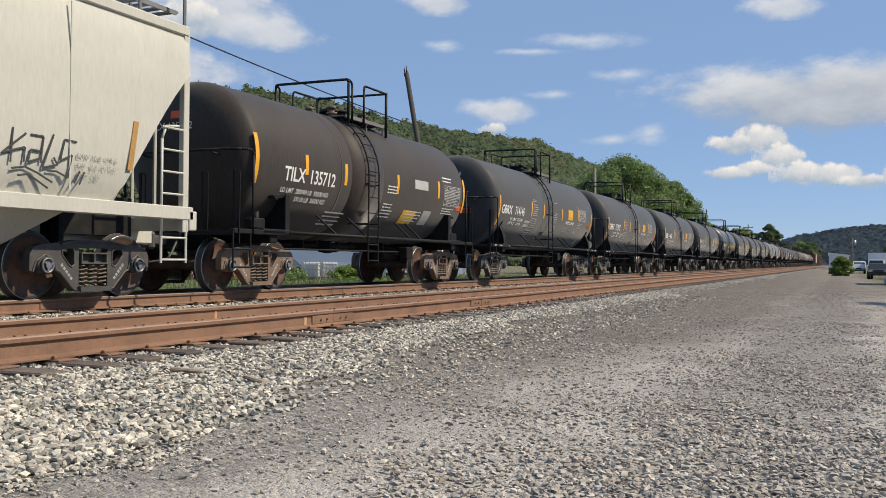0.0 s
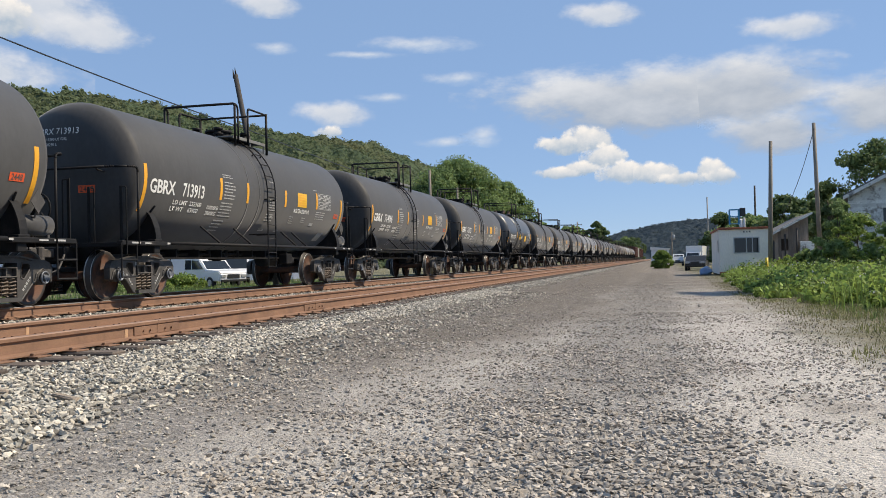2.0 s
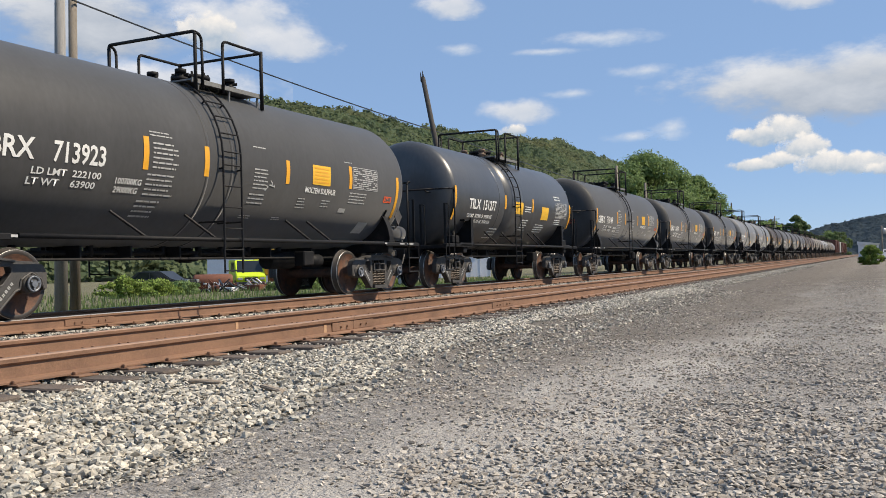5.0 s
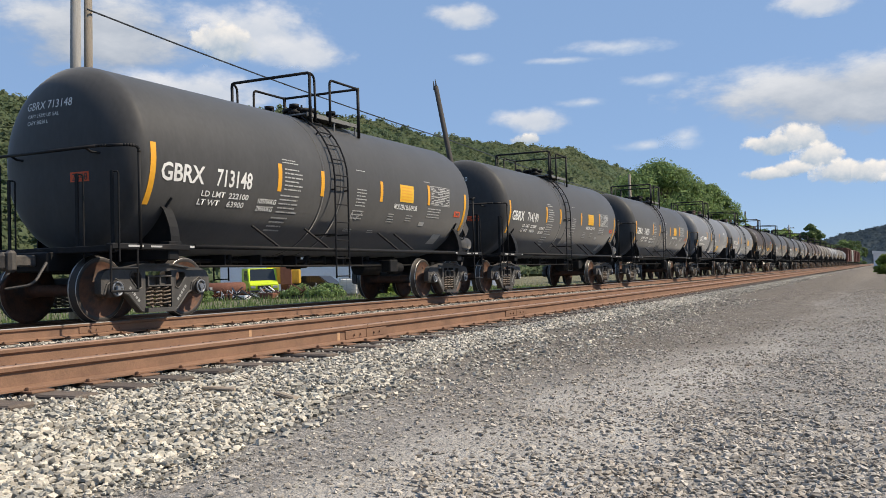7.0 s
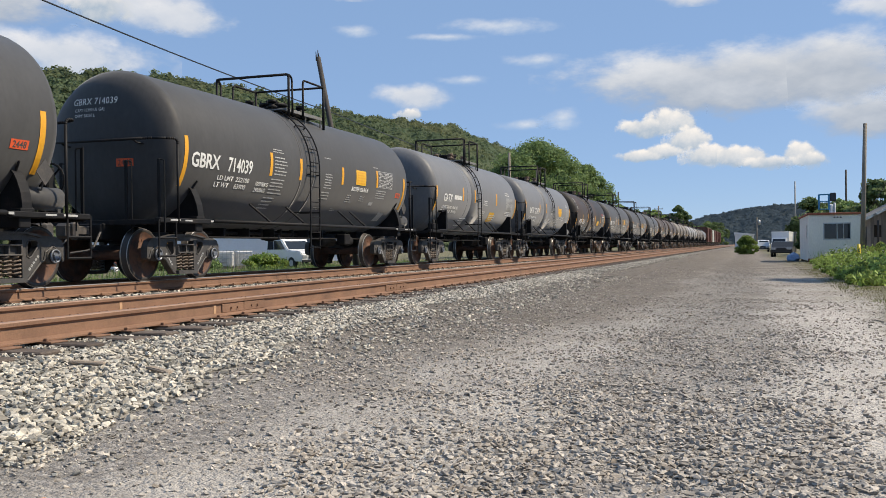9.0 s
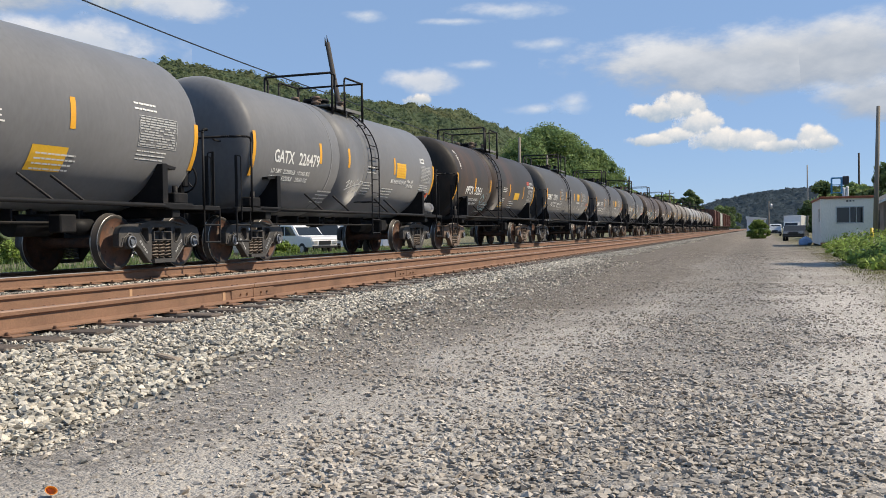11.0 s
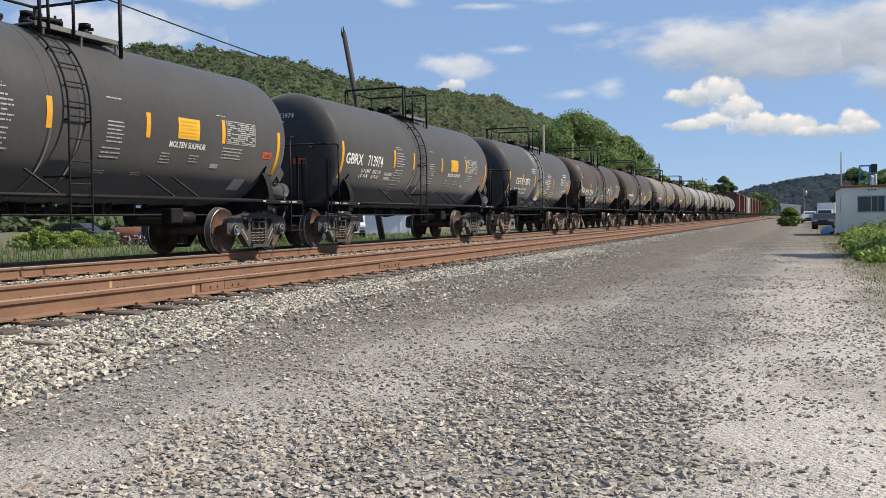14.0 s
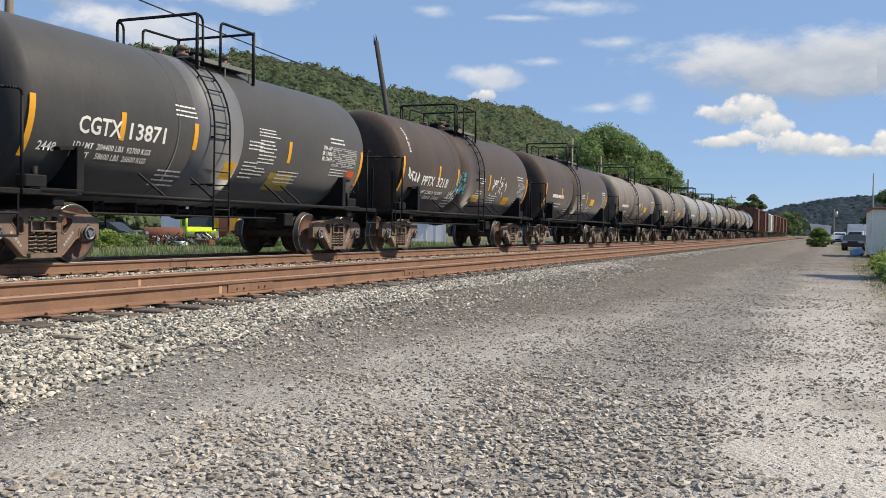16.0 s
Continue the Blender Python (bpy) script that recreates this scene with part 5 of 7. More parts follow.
def old_house():
    h = tagged(new("old_house"), "derelict white clapboard house with peeling paint and dark windows", "house")
    h.matrix_basis = pose(8.55, 48, -0.65, 0, 0, -12) @ pose(-10.05, -48, 0)
    y, xl, xr, apex = 48.0, 10.05, 14.75, (12.35, 5.25)
    slope = (apex[1] - 4.08) / (apex[0] - xl)

    def top(x):
        return apex[1] - abs(x - apex[0]) * slope - 0.02
    z = -0.2
    k = 0
    while z < 5.1:
        e = z + 0.16
        half = (apex[1] - e) / slope
        a, b = max(xl, apex[0] - half), min(xr, apex[0] + half)
        spans = [(a, b)]
        if z < 3.45 and e > 1.95:
            spans = [(a, 11.53), (12.17, 12.37), (12.95, b)]
        for p, q in spans:
            if q - p > 0.05:
                part("clapboard", bm_of(lambda bm: prism(bm, [(y - 0.035, z), (y - 0.005, e), (y + 0.02, e), (y + 0.02, z)], p, q)), PEEL, h)
        z = e
        k += 1
    part("wall_core", bm_of(lambda bm: prism(bm, [(xl, -0.2), (11.53, -0.2), (11.53, 4.75), (xl, 4.03)], y + 0.02, y + 0.1, axis="y")), PEEL, h)
    part("side_wall", bm_of(lambda bm: box(bm, xl, xl + 0.12, y + 0.1, y + 8, -0.2, 4.03)), PEEL, h)
    part("back_wall", bm_of(lambda bm: box(bm, xl + 0.12, xr, y + 7.9, y + 8, -0.2, 4.03)), PEEL, h)
    for a, b in ((11.53, 12.17), (12.37, 12.95)):
        f = part("window_frame", bm_of(lambda bm: (box(bm, a, b, y - 0.05, y + 0.03, 3.4, 3.5), box(bm, a, b, y - 0.06, y + 0.03, 1.9, 1.97), box(bm, a, a + 0.06, y - 0.05, y + 0.03, 1.97, 3.4), box(bm, b - 0.06, b, y - 0.05, y + 0.03, 1.97, 3.4), box(bm, a, b, y - 0.03, y + 0.02, 2.65, 2.7))), PEEL, h)
        part("pane", bm_of(lambda bm: box(bm, a + 0.06, b - 0.06, y + 0.0, y + 0.01, 1.97, 3.4)), GLASS, f)
    v = part("louvre", bm_of(lambda bm: [box(bm, 11.9, 12.4, y - 0.07, y - 0.03, 3.95 + 0.12 * k, 4.03 + 0.12 * k) for k in range(5)]), BOARD, h)
    for s in (-1, 1):
        part("roof_slope", bm_of(lambda bm: prism(bm, [(apex[0], apex[1] + 0.02), (apex[0] + s * 2.5, apex[1] - 2.5 * slope + 0.02), (apex[0] + s * 2.5, apex[1] - 2.5 * slope + 0.12), (apex[0], apex[1] + 0.13)], y - 0.35, y + 8.4, axis="y")), SHINGLE, h)
        part("barge_board", bm_of(lambda bm: prism(bm, [(apex[0], apex[1] - 0.12), (apex[0] + s * 2.5, apex[1] - 2.5 * slope - 0.12), (apex[0] + s * 2.5, apex[1] - 2.5 * slope + 0.05), (apex[0], apex[1] + 0.06)], y - 0.41, y - 0.355, axis="y")), PEEL, h)


def wheel_on(parent, x, y, z, r, w=0.24, axis="y"):
    bm = bmesh.new()
    d = Vector((w / 2, 0, 0)) if axis == "x" else Vector((0, w / 2, 0))
    rod(bm, Vector((x, y, z)) - d, Vector((x, y, z)) + d, r, 18)
    t = part("wheel", bm, RUBBER, parent)
    bm = bmesh.new()
    rod(bm, Vector((x, y, z)) - d * 1.06, Vector((x, y, z)) + d * 1.06, r * 0.55, 14)
    part("rim", bm, GALV, t)


def vehicle(name, m, prof, width, paint, glass, label, category, wheels, r=0.36, extra=None):
    """A motor vehicle from its side outline, nose towards -y; glass: flank window outlines."""
    v = tagged(new(name), label, category)
    bm = bmesh.new()
    prism(bm, prof, -width / 2, width / 2)
    bmesh.ops.bevel(bm, geom=list(bm.edges), offset=0.05, segments=2, affect="EDGES")
    part("body", bm, paint, v)
    for g in glass:
        for s in (1, -1):
            part("side_window", bm_of(lambda bm: prism(bm, g, s * width / 2 - 0.01, s * width / 2 + 0.012)), GLASS, v)
    for y in wheels:
        for s in (1, -1):
            wheel_on(v, s * (width / 2 - 0.1), y, r, r, 0.24, "x")
    if extra:
        extra(v)
    v.matrix_basis = m
    return v


PICKUP = [(-2.7, 0.45), (-2.75, 0.9), (-2.6, 1.05), (-1.3, 1.15), (-0.6, 1.8), (0.9, 1.85), (1.05, 1.15), (2.7, 1.12), (2.75, 0.5)]
PICKWIN = [[(-1.05, 1.18), (-0.52, 1.7), (0.15, 1.74), (0.15, 1.18)], [(0.22, 1.18), (0.22, 1.74), (0.82, 1.75), (0.9, 1.18)]]
SEDAN = [(-2.2, 0.35), (-2.25, 0.7), (-1.2, 0.92), (-0.5, 1.4), (0.9, 1.42), (1.6, 0.98), (2.2, 0.92), (2.25, 0.4)]
SEDWIN = [[(-0.95, 0.95), (-0.42, 1.32), (0.15, 1.34), (0.15, 0.95)], [(0.22, 0.95), (0.22, 1.34), (0.85, 1.34), (1.3, 0.97)]]
VAN = [(-2.4, 0.4), (-2.5, 0.9), (-1.9, 1.15), (-1.3, 2.0), (2.4, 2.05), (2.5, 0.5)]
VANWIN = [[(-1.5, 1.2), (-1.15, 1.85), (-0.5, 1.87), (-0.5, 1.2)], [(-0.35, 1.2), (-0.35, 1.87), (0.9, 1.88), (0.9, 1.2)]]


def front_glass(w, y0, z0, y1, z1):
    def add(v):
        bm = bmesh.new()
        vs = [bm.verts.new(p) for p in ((-w / 2, y0 - 0.02, z0), (w / 2, y0 - 0.02, z0), (w / 2 - 0.08, y1 - 0.02, z1), (-w / 2 + 0.08, y1 - 0.02, z1))]
        bm.faces.new(vs)
        part("windscreen", bm, GLASS, v)
        yf = min(p.y for p in [Vector(c) for c in v.children[0].bound_box])
        for s in (1, -1):
            part("headlight", bm_of(lambda bm: box(bm, s * w * 0.42 - 0.15, s * w * 0.42 + 0.15, yf - 0.02, yf + 0.05, 0.68, 0.84, 0.01)), GALV, v)
        part("grille", bm_of(lambda bm: box(bm, -w * 0.25, w * 0.25, yf - 0.015, yf + 0.05, 0.62, 0.86, 0.01)), CARDARK, v)
        part("bumper", bm_of(lambda bm: box(bm, -w * 0.52, w * 0.52, yf - 0.08, yf + 0.05, 0.42, 0.56, 0.02)), CARDARK, v)
    return add


def box_truck(m):
    v = tagged(new("box_truck"), "white box truck parked beside the lot", "truck")
    part("cargo_box", bm_of(lambda bm: box(bm, -1.2, 1.2, -0.4, 5.0, 0.85, 2.95, 0.03)), CARWHITE, v)
    bm = bmesh.new()
    prism(bm, [(-2.4, 0.5), (-2.45, 1.15), (-1.7, 1.35), (-1.25, 2.0), (-0.45, 2.05), (-0.45, 0.5)], -1.0, 1.0)
    part("cab", bm, CARWHITE, v)
    part("windscreen", bm_of(lambda bm: [bm.faces.new([bm.verts.new(p) for p in ((-0.9, -1.72, 1.38), (0.9, -1.72, 1.38), (0.85, -1.28, 1.95), (-0.85, -1.28, 1.95))])]), GLASS, v)
    part("chassis", bm_of(lambda bm: box(bm, -0.45, 0.45, -2.2, 4.9, 0.5, 0.8)), CARDARK, v)
    for y in (-1.6, 3.4):
        for s in (1, -1):
            wheel_on(v, s * 0.95, y, 0.42, 0.42, 0.28, "x")
    v.matrix_basis = m


def lift():
    l = tagged(new("boom_lift"), "blue boom lift basket raised behind the hut", "lift")
    part("basket", bm_of(lambda bm: [rod(bm, a, b, 0.035, 6) for a, b in (((4.1, 70, 2.9), (4.1, 70, 4.0)), ((4.75, 70, 2.9), (4.75, 70, 4.0)), ((4.1, 70.8, 2.9), (4.1, 70.8, 4.0)), ((4.75, 70.8, 2.9), (4.75, 70.8, 4.0)),
                                                                  ((4.1, 70, 4.0), (4.75, 70, 4.0)), ((4.1, 70, 3.5), (4.75, 70, 3.5)), ((4.1, 70, 2.95), (4.75, 70, 2.95)), ((4.1, 70, 4.0), (4.1, 70.8, 4.0)), ((4.75, 70, 4.0), (4.75, 70.8, 4.0)), ((4.1, 70.8, 4.0), (4.75, 70.8, 4.0)))]), BLUESTEEL, l)
    part("boom", bm_of(lambda bm: (rod(bm, (5.0, 71.5, 0.6), (4.9, 70.6, 3.3), 0.12, 8), rod(bm, (5.2, 71.7, 0.6), (5.15, 70.7, 3.4), 0.08, 8))), CARWHITE, l)
    part("control_box", bm_of(lambda bm: box(bm, 4.8, 5.2, 70.0, 70.4, 3.5, 4.1, 0.03)), CARDARK, l)
    part("carriage", bm_of(lambda bm: box(bm, 4.3, 5.9, 71.0, 73.0, 0.15, 0.8, 0.05)), BLUESTEEL, l)
    for x in (4.4, 5.8):
        for y in (71.3, 72.7):
            wheel_on(l, x, y, 0.22, 0.36, 0.25, "x")
    l.matrix_basis = pose(0.42, 0, 0)


site_hut()
old_barn()
old_house()
lift()
pole("utility_pole", (4.57, 45.0, -0.35), (4.74, 45.0, 5.9), 0.1, WOOD, "weathered bare wooden pole beside the white hut")
pole("utility_pole", (8.78, 58.0, -0.3), (8.61, 58.0, 8.4), 0.125, WOOD, "tall weathered wooden pole with a slack guy wire")
pole("utility_pole", (10.0, 110.0, -0.9), (10.0, 110.0, 8.6), 0.12, DARKWOOD, "dark distant utility pole")
pole("utility_pole", (5.65, 130.0, -0.9), (5.65, 130.0, 8.75), 0.1, GREYPOLE, "slim grey distant utility pole")
far_pole = pole("utility_pole", (1.35, 190.0, -0.9), (1.35, 190.0, 5.7), 0.14, WOOD, "far wooden utility pole carrying a grey transformer")
part("transformer", bm_of(lambda bm: rod(bm, (1.75, 190, 4.2), (1.75, 190, 5.2), 0.24, 12)), GALV, far_pole)
wire(((8.62, 57.85, 8.1), (6.6, 62.0, 2.4)), 0.9, "slack guy wire hanging from a pole", 0.02)
tagged(part("bollard", bm_of(lambda bm: rod(bm, (4.05, 41.4, -0.35), (4.05, 41.4, 0.5), 0.07, 12)), SAFETY), "yellow painted steel bollard", "bollard")
tagged(part("tarp", bm_of(lambda bm: (bmesh.ops.create_icosphere(bm, subdivisions=3, radius=0.34, matrix=pose(2.0, 52.5, -0.25) @ Matrix.Diagonal((1, 1.2, 0.8, 1))), [setattr(v, "co", v.co + Vector((noise.noise(v.co * 3), noise.noise(v.co * 3 + Vector((5, 0, 0))), noise.noise(v.co * 4))) * 0.15) for v in bm.verts])), TARP, smooth=False), "crumpled pale blue tarp on the ground", "tarp")
box_truck(pose(4.2, 143.0, ground_z(4.2, 143), 0, 0, -10))
vehicle("sedan", pose(2.75, 90.0, ground_z(2.75, 90), 0, 0, -6), SEDAN, 1.85, CARDARK, SEDWIN, "dark car parked nose on beside the lot", "car", (-1.35, 1.35), 0.33, front_glass(1.6, -1.15, 0.94, -0.5, 1.36))
vehicle("pickup_truck", pose(2.2, 168.0, ground_z(2.2, 168)), PICKUP, 1.9, CARWHITE, PICKWIN, "white pickup truck parked far down the lot", "pickup truck", (-1.7, 1.7), extra=front_glass(1.7, -1.28, 1.17, -0.62, 1.76))
vehicle("sedan", pose(1.75, 146.0, ground_z(1.75, 146)), SEDAN, 1.8, GALV, SEDWIN, "silver sedan parked far down the lot", "car", (-1.35, 1.35), 0.32, front_glass(1.6, -1.15, 0.94, -0.5, 1.36))


def far_building():
    b = tagged(new("warehouse"), "low pale warehouse far down the line", "warehouse")
    part("wall", bm_of(lambda bm: box(bm, -2.9, 0.8, 200, 215, -0.9, 2.4)), PALEWALL, b)
    part("roof", bm_of(lambda bm: prism(bm, [(-3.1, 2.38), (1.0, 2.38), (1.0, 2.55), (-3.1, 3.0)], 199.6, 215.4, axis="y")), CARWHITE, b)
    part("door", bm_of(lambda bm: box(bm, -2.2, -1.0, 199.95, 199.99, -0.9, 1.4)), CARDARK, b)


far_building()
# ---- trees, bushes, weeds, grass ----
LEAF_MID = leaf_material("mid green tree leaves", (0.20, 0.28, 0.11), 0.35, 0.42)
LEAF_DARK = leaf_material("dark green tree leaves", (0.12, 0.17, 0.072), 0.35, 0.4)
LEAF_BRIGHT = leaf_material("bright green weed leaves", (0.23, 0.31, 0.08), 0.6, 0.4)
DRY = leaf_material("dry straw grass", (0.19, 0.17, 0.10), 0.35, 0.3)
OLIVE = leaf_material("olive turf blades", (0.20, 0.21, 0.09), 0.4, 0.35)
GRASS = leaf_material("green grass blades", (0.145, 0.205, 0.075), 0.45, 0.4)
BARK = material("grey-brown bark", (0.11, 0.085, 0.065), 0.9, vary=0.35, scale=4, fine=30, bump=0.5, stretch=(3, 3, 0.6))
PETAL = leaf_material("white wild flowers", (0.7, 0.7, 0.66), 0.1, 0.3)


def leafy(rng, centres, radii, per, leaf, flat=0.8, lower=0.55, ruffle=0.6):
    """Many small leaf faces round clump centres."""
    n = len(centres) * per
    c = np.repeat(np.asarray(centres, float), per, 0)
    r = np.repeat(np.asarray(radii, float), per)[:, None]
    d = rng.normal(size=(n, 3))
    d /= np.linalg.norm(d, axis=1)[:, None]
    d[:, 2] = np.where(d[:, 2] < 0, d[:, 2] * lower, d[:, 2])
    p = c + d * r * (0.5 + 0.55 * rng.random((n, 1))) * np.array([1, 1, flat])
    s = leaf * (0.6 + 0.8 * rng.random((n, 1)))
    nrm = d + rng.normal(size=(n, 3)) * ruffle
    nrm /= np.linalg.norm(nrm, axis=1)[:, None]
    a = np.cross(nrm, rng.normal(size=(n, 3)))
    a /= np.linalg.norm(a, axis=1)[:, None]
    b = np.cross(nrm, a)
    return np.stack([p - a * s, p - b * s * 0.55, p + a * s, p + b * s * 0.55], 1).reshape(-1, 3)


def quads_mesh(name, quads, mat, parent=None, label=""):
    n = len(quads) // 4
    me = bpy.data.meshes.new(name)
    me.vertices.add(len(quads))
    me.vertices.foreach_set("co", np.ascontiguousarray(quads, np.float32).ravel())
    me.loops.add(4 * n)
    me.loops.foreach_set("vertex_index", np.arange(4 * n, dtype=np.int32))
    me.polygons.add(n)
    me.polygons.foreach_set("loop_start", np.arange(0, 4 * n, 4, dtype=np.int32))
    me.update(calc_edges=True)
    return piece(name, me, mat, parent, label)


def tree(base, height, width, mat, label, seed, clumps=60, per=140, leaf=0.22, bole=0.25, category="tree"):
    """Trunk, limbs and a ragged crown of leafy clumps."""
    rng = np.random.default_rng(seed)
    t = tagged(new("tree" if category == "tree" else "bush"), label, category)
    t.matrix_basis = Matrix.Translation(base)
    bm = bmesh.new()
    r0 = height * 0.022
    joints = [Vector((0, 0, -0.2))]
    for k in range(1, 7):
        joints.append(Vector((rng.normal() * 0.02 * height, rng.normal() * 0.02 * height, height * 0.8 * k / 6)))
    for k, (p, q) in enumerate(zip(joints, joints[1:])):
        rod(bm, p, q, r0 * (1 - k / 7), 8, r0 * (1 - (k + 1) / 7))
    cen, rad = [], []
    for k in range(clumps):
        a = rng.random() * 2 * math.pi
        u = bole + (1 - bole) * rng.random() ** 0.8
        prof = math.sin(math.pi * min(1.0, (u - bole) / (1 - bole) * 0.86 + 0.14)) ** 0.6
        rr = width / 2 * prof * rng.random() ** 0.38
        c = Vector((math.cos(a) * rr, math.sin(a) * rr, height * (0.06 + 0.9 * u)))
        cen.append(c)
        rad.append(width * (0.075 + 0.075 * rng.random()))
        if k % 3 == 0:
            s = joints[min(5, 1 + int(u * 4))]
            rod(bm, s, s.lerp(c, 0.9), r0 * 0.35, 5, r0 * 0.08)
    part("trunk", bm, BARK, t)
    quads_mesh("crown", leafy(rng, [c[:] for c in cen], rad, per, leaf), mat, t)
    return t


def gz(x, y):
    return ground_z(x, y)


def build_trees():
    lab = "broad green summer tree behind the railway"
    tree((-23.0, 103, -0.7), 13.0, 12.5, LEAF_MID, lab, 21, 210, 380, 0.14, 0.1)
    tree((-18.2, 108, -0.7), 10.6, 7.5, LEAF_MID, lab, 22, 110, 300, 0.13, 0.1)
    tree((-27.0, 104, -0.7), 10.5, 8.0, LEAF_DARK, lab, 23, 80, 220, 0.17, 0.1)
    rng = random.Random(8)
    for k in range(16):
        y = 140 + 16 * k + rng.uniform(-5, 5)
        tree((-24 - rng.uniform(0, 10), y, -0.7), rng.uniform(8, 11) * (1 + k * 0.02), rng.uniform(6, 9), LEAF_DARK if k % 2 else LEAF_MID, "small tree in the row behind the railway", 30 + k, 36, 90, 0.32, 0.08)
    tree((-16.8, 235, -0.5), 10.6, 6.4, LEAF_DARK, "lone round tree beyond the train", 61, 70, 150, 0.26, 0.25)
    for k in range(7):
        tree((-14.5 - 1.6 * (k % 3), 370 + 30 * k, -0.4), 8.5 + 1.2 * (k % 4), 9.5, LEAF_MID if k % 3 else LEAF_DARK, "tree crowding the far end of the line", 140 + k, 36, 70, 0.4, 0.05)
    for k in range(7):
        tree((-20.5 - 1.1 * (k % 3), 205 + 24 * k, -0.6), 8.6 + 0.6 * (k % 3), 8.5, LEAF_BRIGHT if k % 3 else LEAF_MID, "light green tree behind the far end of the train", 170 + k, 40, 90, 0.36, 0.0)
    # on the open side
    tree((15.5, 75, -0.7), 9.8, 7.5, LEAF_DARK, "tall dark leafy tree behind the old house", 70, 48, 120, 0.15, 0.3)
    tree((19.5, 73, -0.7), 8.5, 7, LEAF_DARK, "dark leafy tree behind the old house", 71, 60, 200, 0.14, 0.2)
    tree((12.6, 78, -0.7), 7.0, 4.5, LEAF_DARK, "dark leafy tree behind the old house", 76, 30, 150, 0.22, 0.3)
    tree((11.6, 95, -0.7), 7.0, 6.5, LEAF_DARK, "bushy tree behind the board shed", 72, 50, 140, 0.24, 0.1)
    tree((8.3, 100, -0.7), 5.4, 5, LEAF_MID, "bushy tree behind the hut", 73, 40, 140, 0.24, 0.1)
    tree((6.3, 108, -0.7), 6.0, 5, LEAF_DARK, "bushy tree behind the hut", 74, 40, 140, 0.24, 0.1)
    tree((15.0, 100, -0.7), 7.5, 8, LEAF_DARK, "bushy tree behind the board shed", 75, 50, 140, 0.24, 0.1)
    for k in range(9):
        tree((9 + 3.2 * k, 150 + 6 * (k % 4), -0.7), 6 + (k % 3), 7, LEAF_DARK if k % 2 else LEAF_MID, "tree in the distant row beyond the yard", 120 + k, 30, 90, 0.34, 0.1)
    # unseen tree, added only to throw a shadow across the lot
    tree((11.2, 28.2, gz(11.2, 28.2)), 12.2, 4.4, LEAF_MID, "slender tall tree standing back from the lot", 77, 40, 150, 0.16, 0.55)
    bushes = ((7.0, 43, 1.5, 2.0), (8.0, 43, 2.6, 2.6), (9.4, 42, 2.2, 3.0), (8.6, 37, 1.6, 2.4), (9.8, 38, 1.7, 2.8), (11.0, 41, 1.9, 3.2), (7.9, 46.5, 3.5, 2.2), (9.9, 56, 3.4, 2.6), (10.4, 60, 3.4, 3.0), (6.2, 52, 0.9, 1.2), (7.4, 54, 1.3, 1.6))
    for k, (x, y, h, w) in enumerate(bushes):
        tree((x, y, gz(x, y) - 0.05), h, w, (LEAF_MID, LEAF_BRIGHT)[k % 2], "overgrown green bush crowding the old buildings", 90 + k, 30, 210, 0.065, 0.0, "bush")
    tree((-0.5, 112, gz(-0.5, 112)), 2.1, 2.4, LEAF_BRIGHT, "small round bush at the lot's far end", 110, 120, 200, 0.07, -0.1, "bush")
    tree((-44.5, 31, -0.75), 2.0, 3.4, LEAF_BRIGHT, "wild bush in the scrap yard", 111, 26, 110, 0.14, 0.0, "bush")
    for k, (a, d, h) in enumerate(((42.8, 54, 0.9), (41.2, 56, 0.7), (44.5, 52, 1.1), (33.5, 57, 0.8), (29.6, 54, 0.9), (35.0, 58, 0.7))):
        x, y = -math.sin(radians(a)) * d, math.cos(radians(a)) * d
        tree((x, y, gz(x, y) - 0.05), h, 2.6, (LEAF_BRIGHT, LEAF_MID)[k % 2], "wild bush in the scrap yard", 150 + k, 40, 110, 0.07, -0.1, "bush")
    tree((-39, 72, -0.75), 1.2, 2.8, LEAF_MID, "wild bush in the scrap yard", 112, 26, 110, 0.14, 0.0, "bush")


build_trees()


def blades(rng, xy, h, w, lean=0.35):
    """Narrow upright blades, two quads each."""
    n = len(xy)
    z = np.array([ground_z(x, y) for x, y in xy])
    p = np.column_stack([xy, z])
    a = rng.random(n) * 2 * math.pi
    side = np.column_stack([np.cos(a), np.sin(a), np.zeros(n)]) * w
    hh = (h * (0.5 + rng.random(n)))[:, None]
    bend = np.column_stack([np.cos(a + 1.3), np.sin(a + 1.3), np.zeros(n)]) * hh * lean * rng.random((n, 1))
    up = np.array([0, 0, 1.0])
    m = p + up * hh * 0.55 + bend * 0.35
    t = p + up * hh + bend
    one = np.stack([p - side, p + side, m + side * 0.8, m - side * 0.8], 1)
    two = np.stack([m - side * 0.8, m + side * 0.8, t + side * 0.12, t - side * 0.12], 1)
    return np.concatenate([one, two]).reshape(-1, 3)


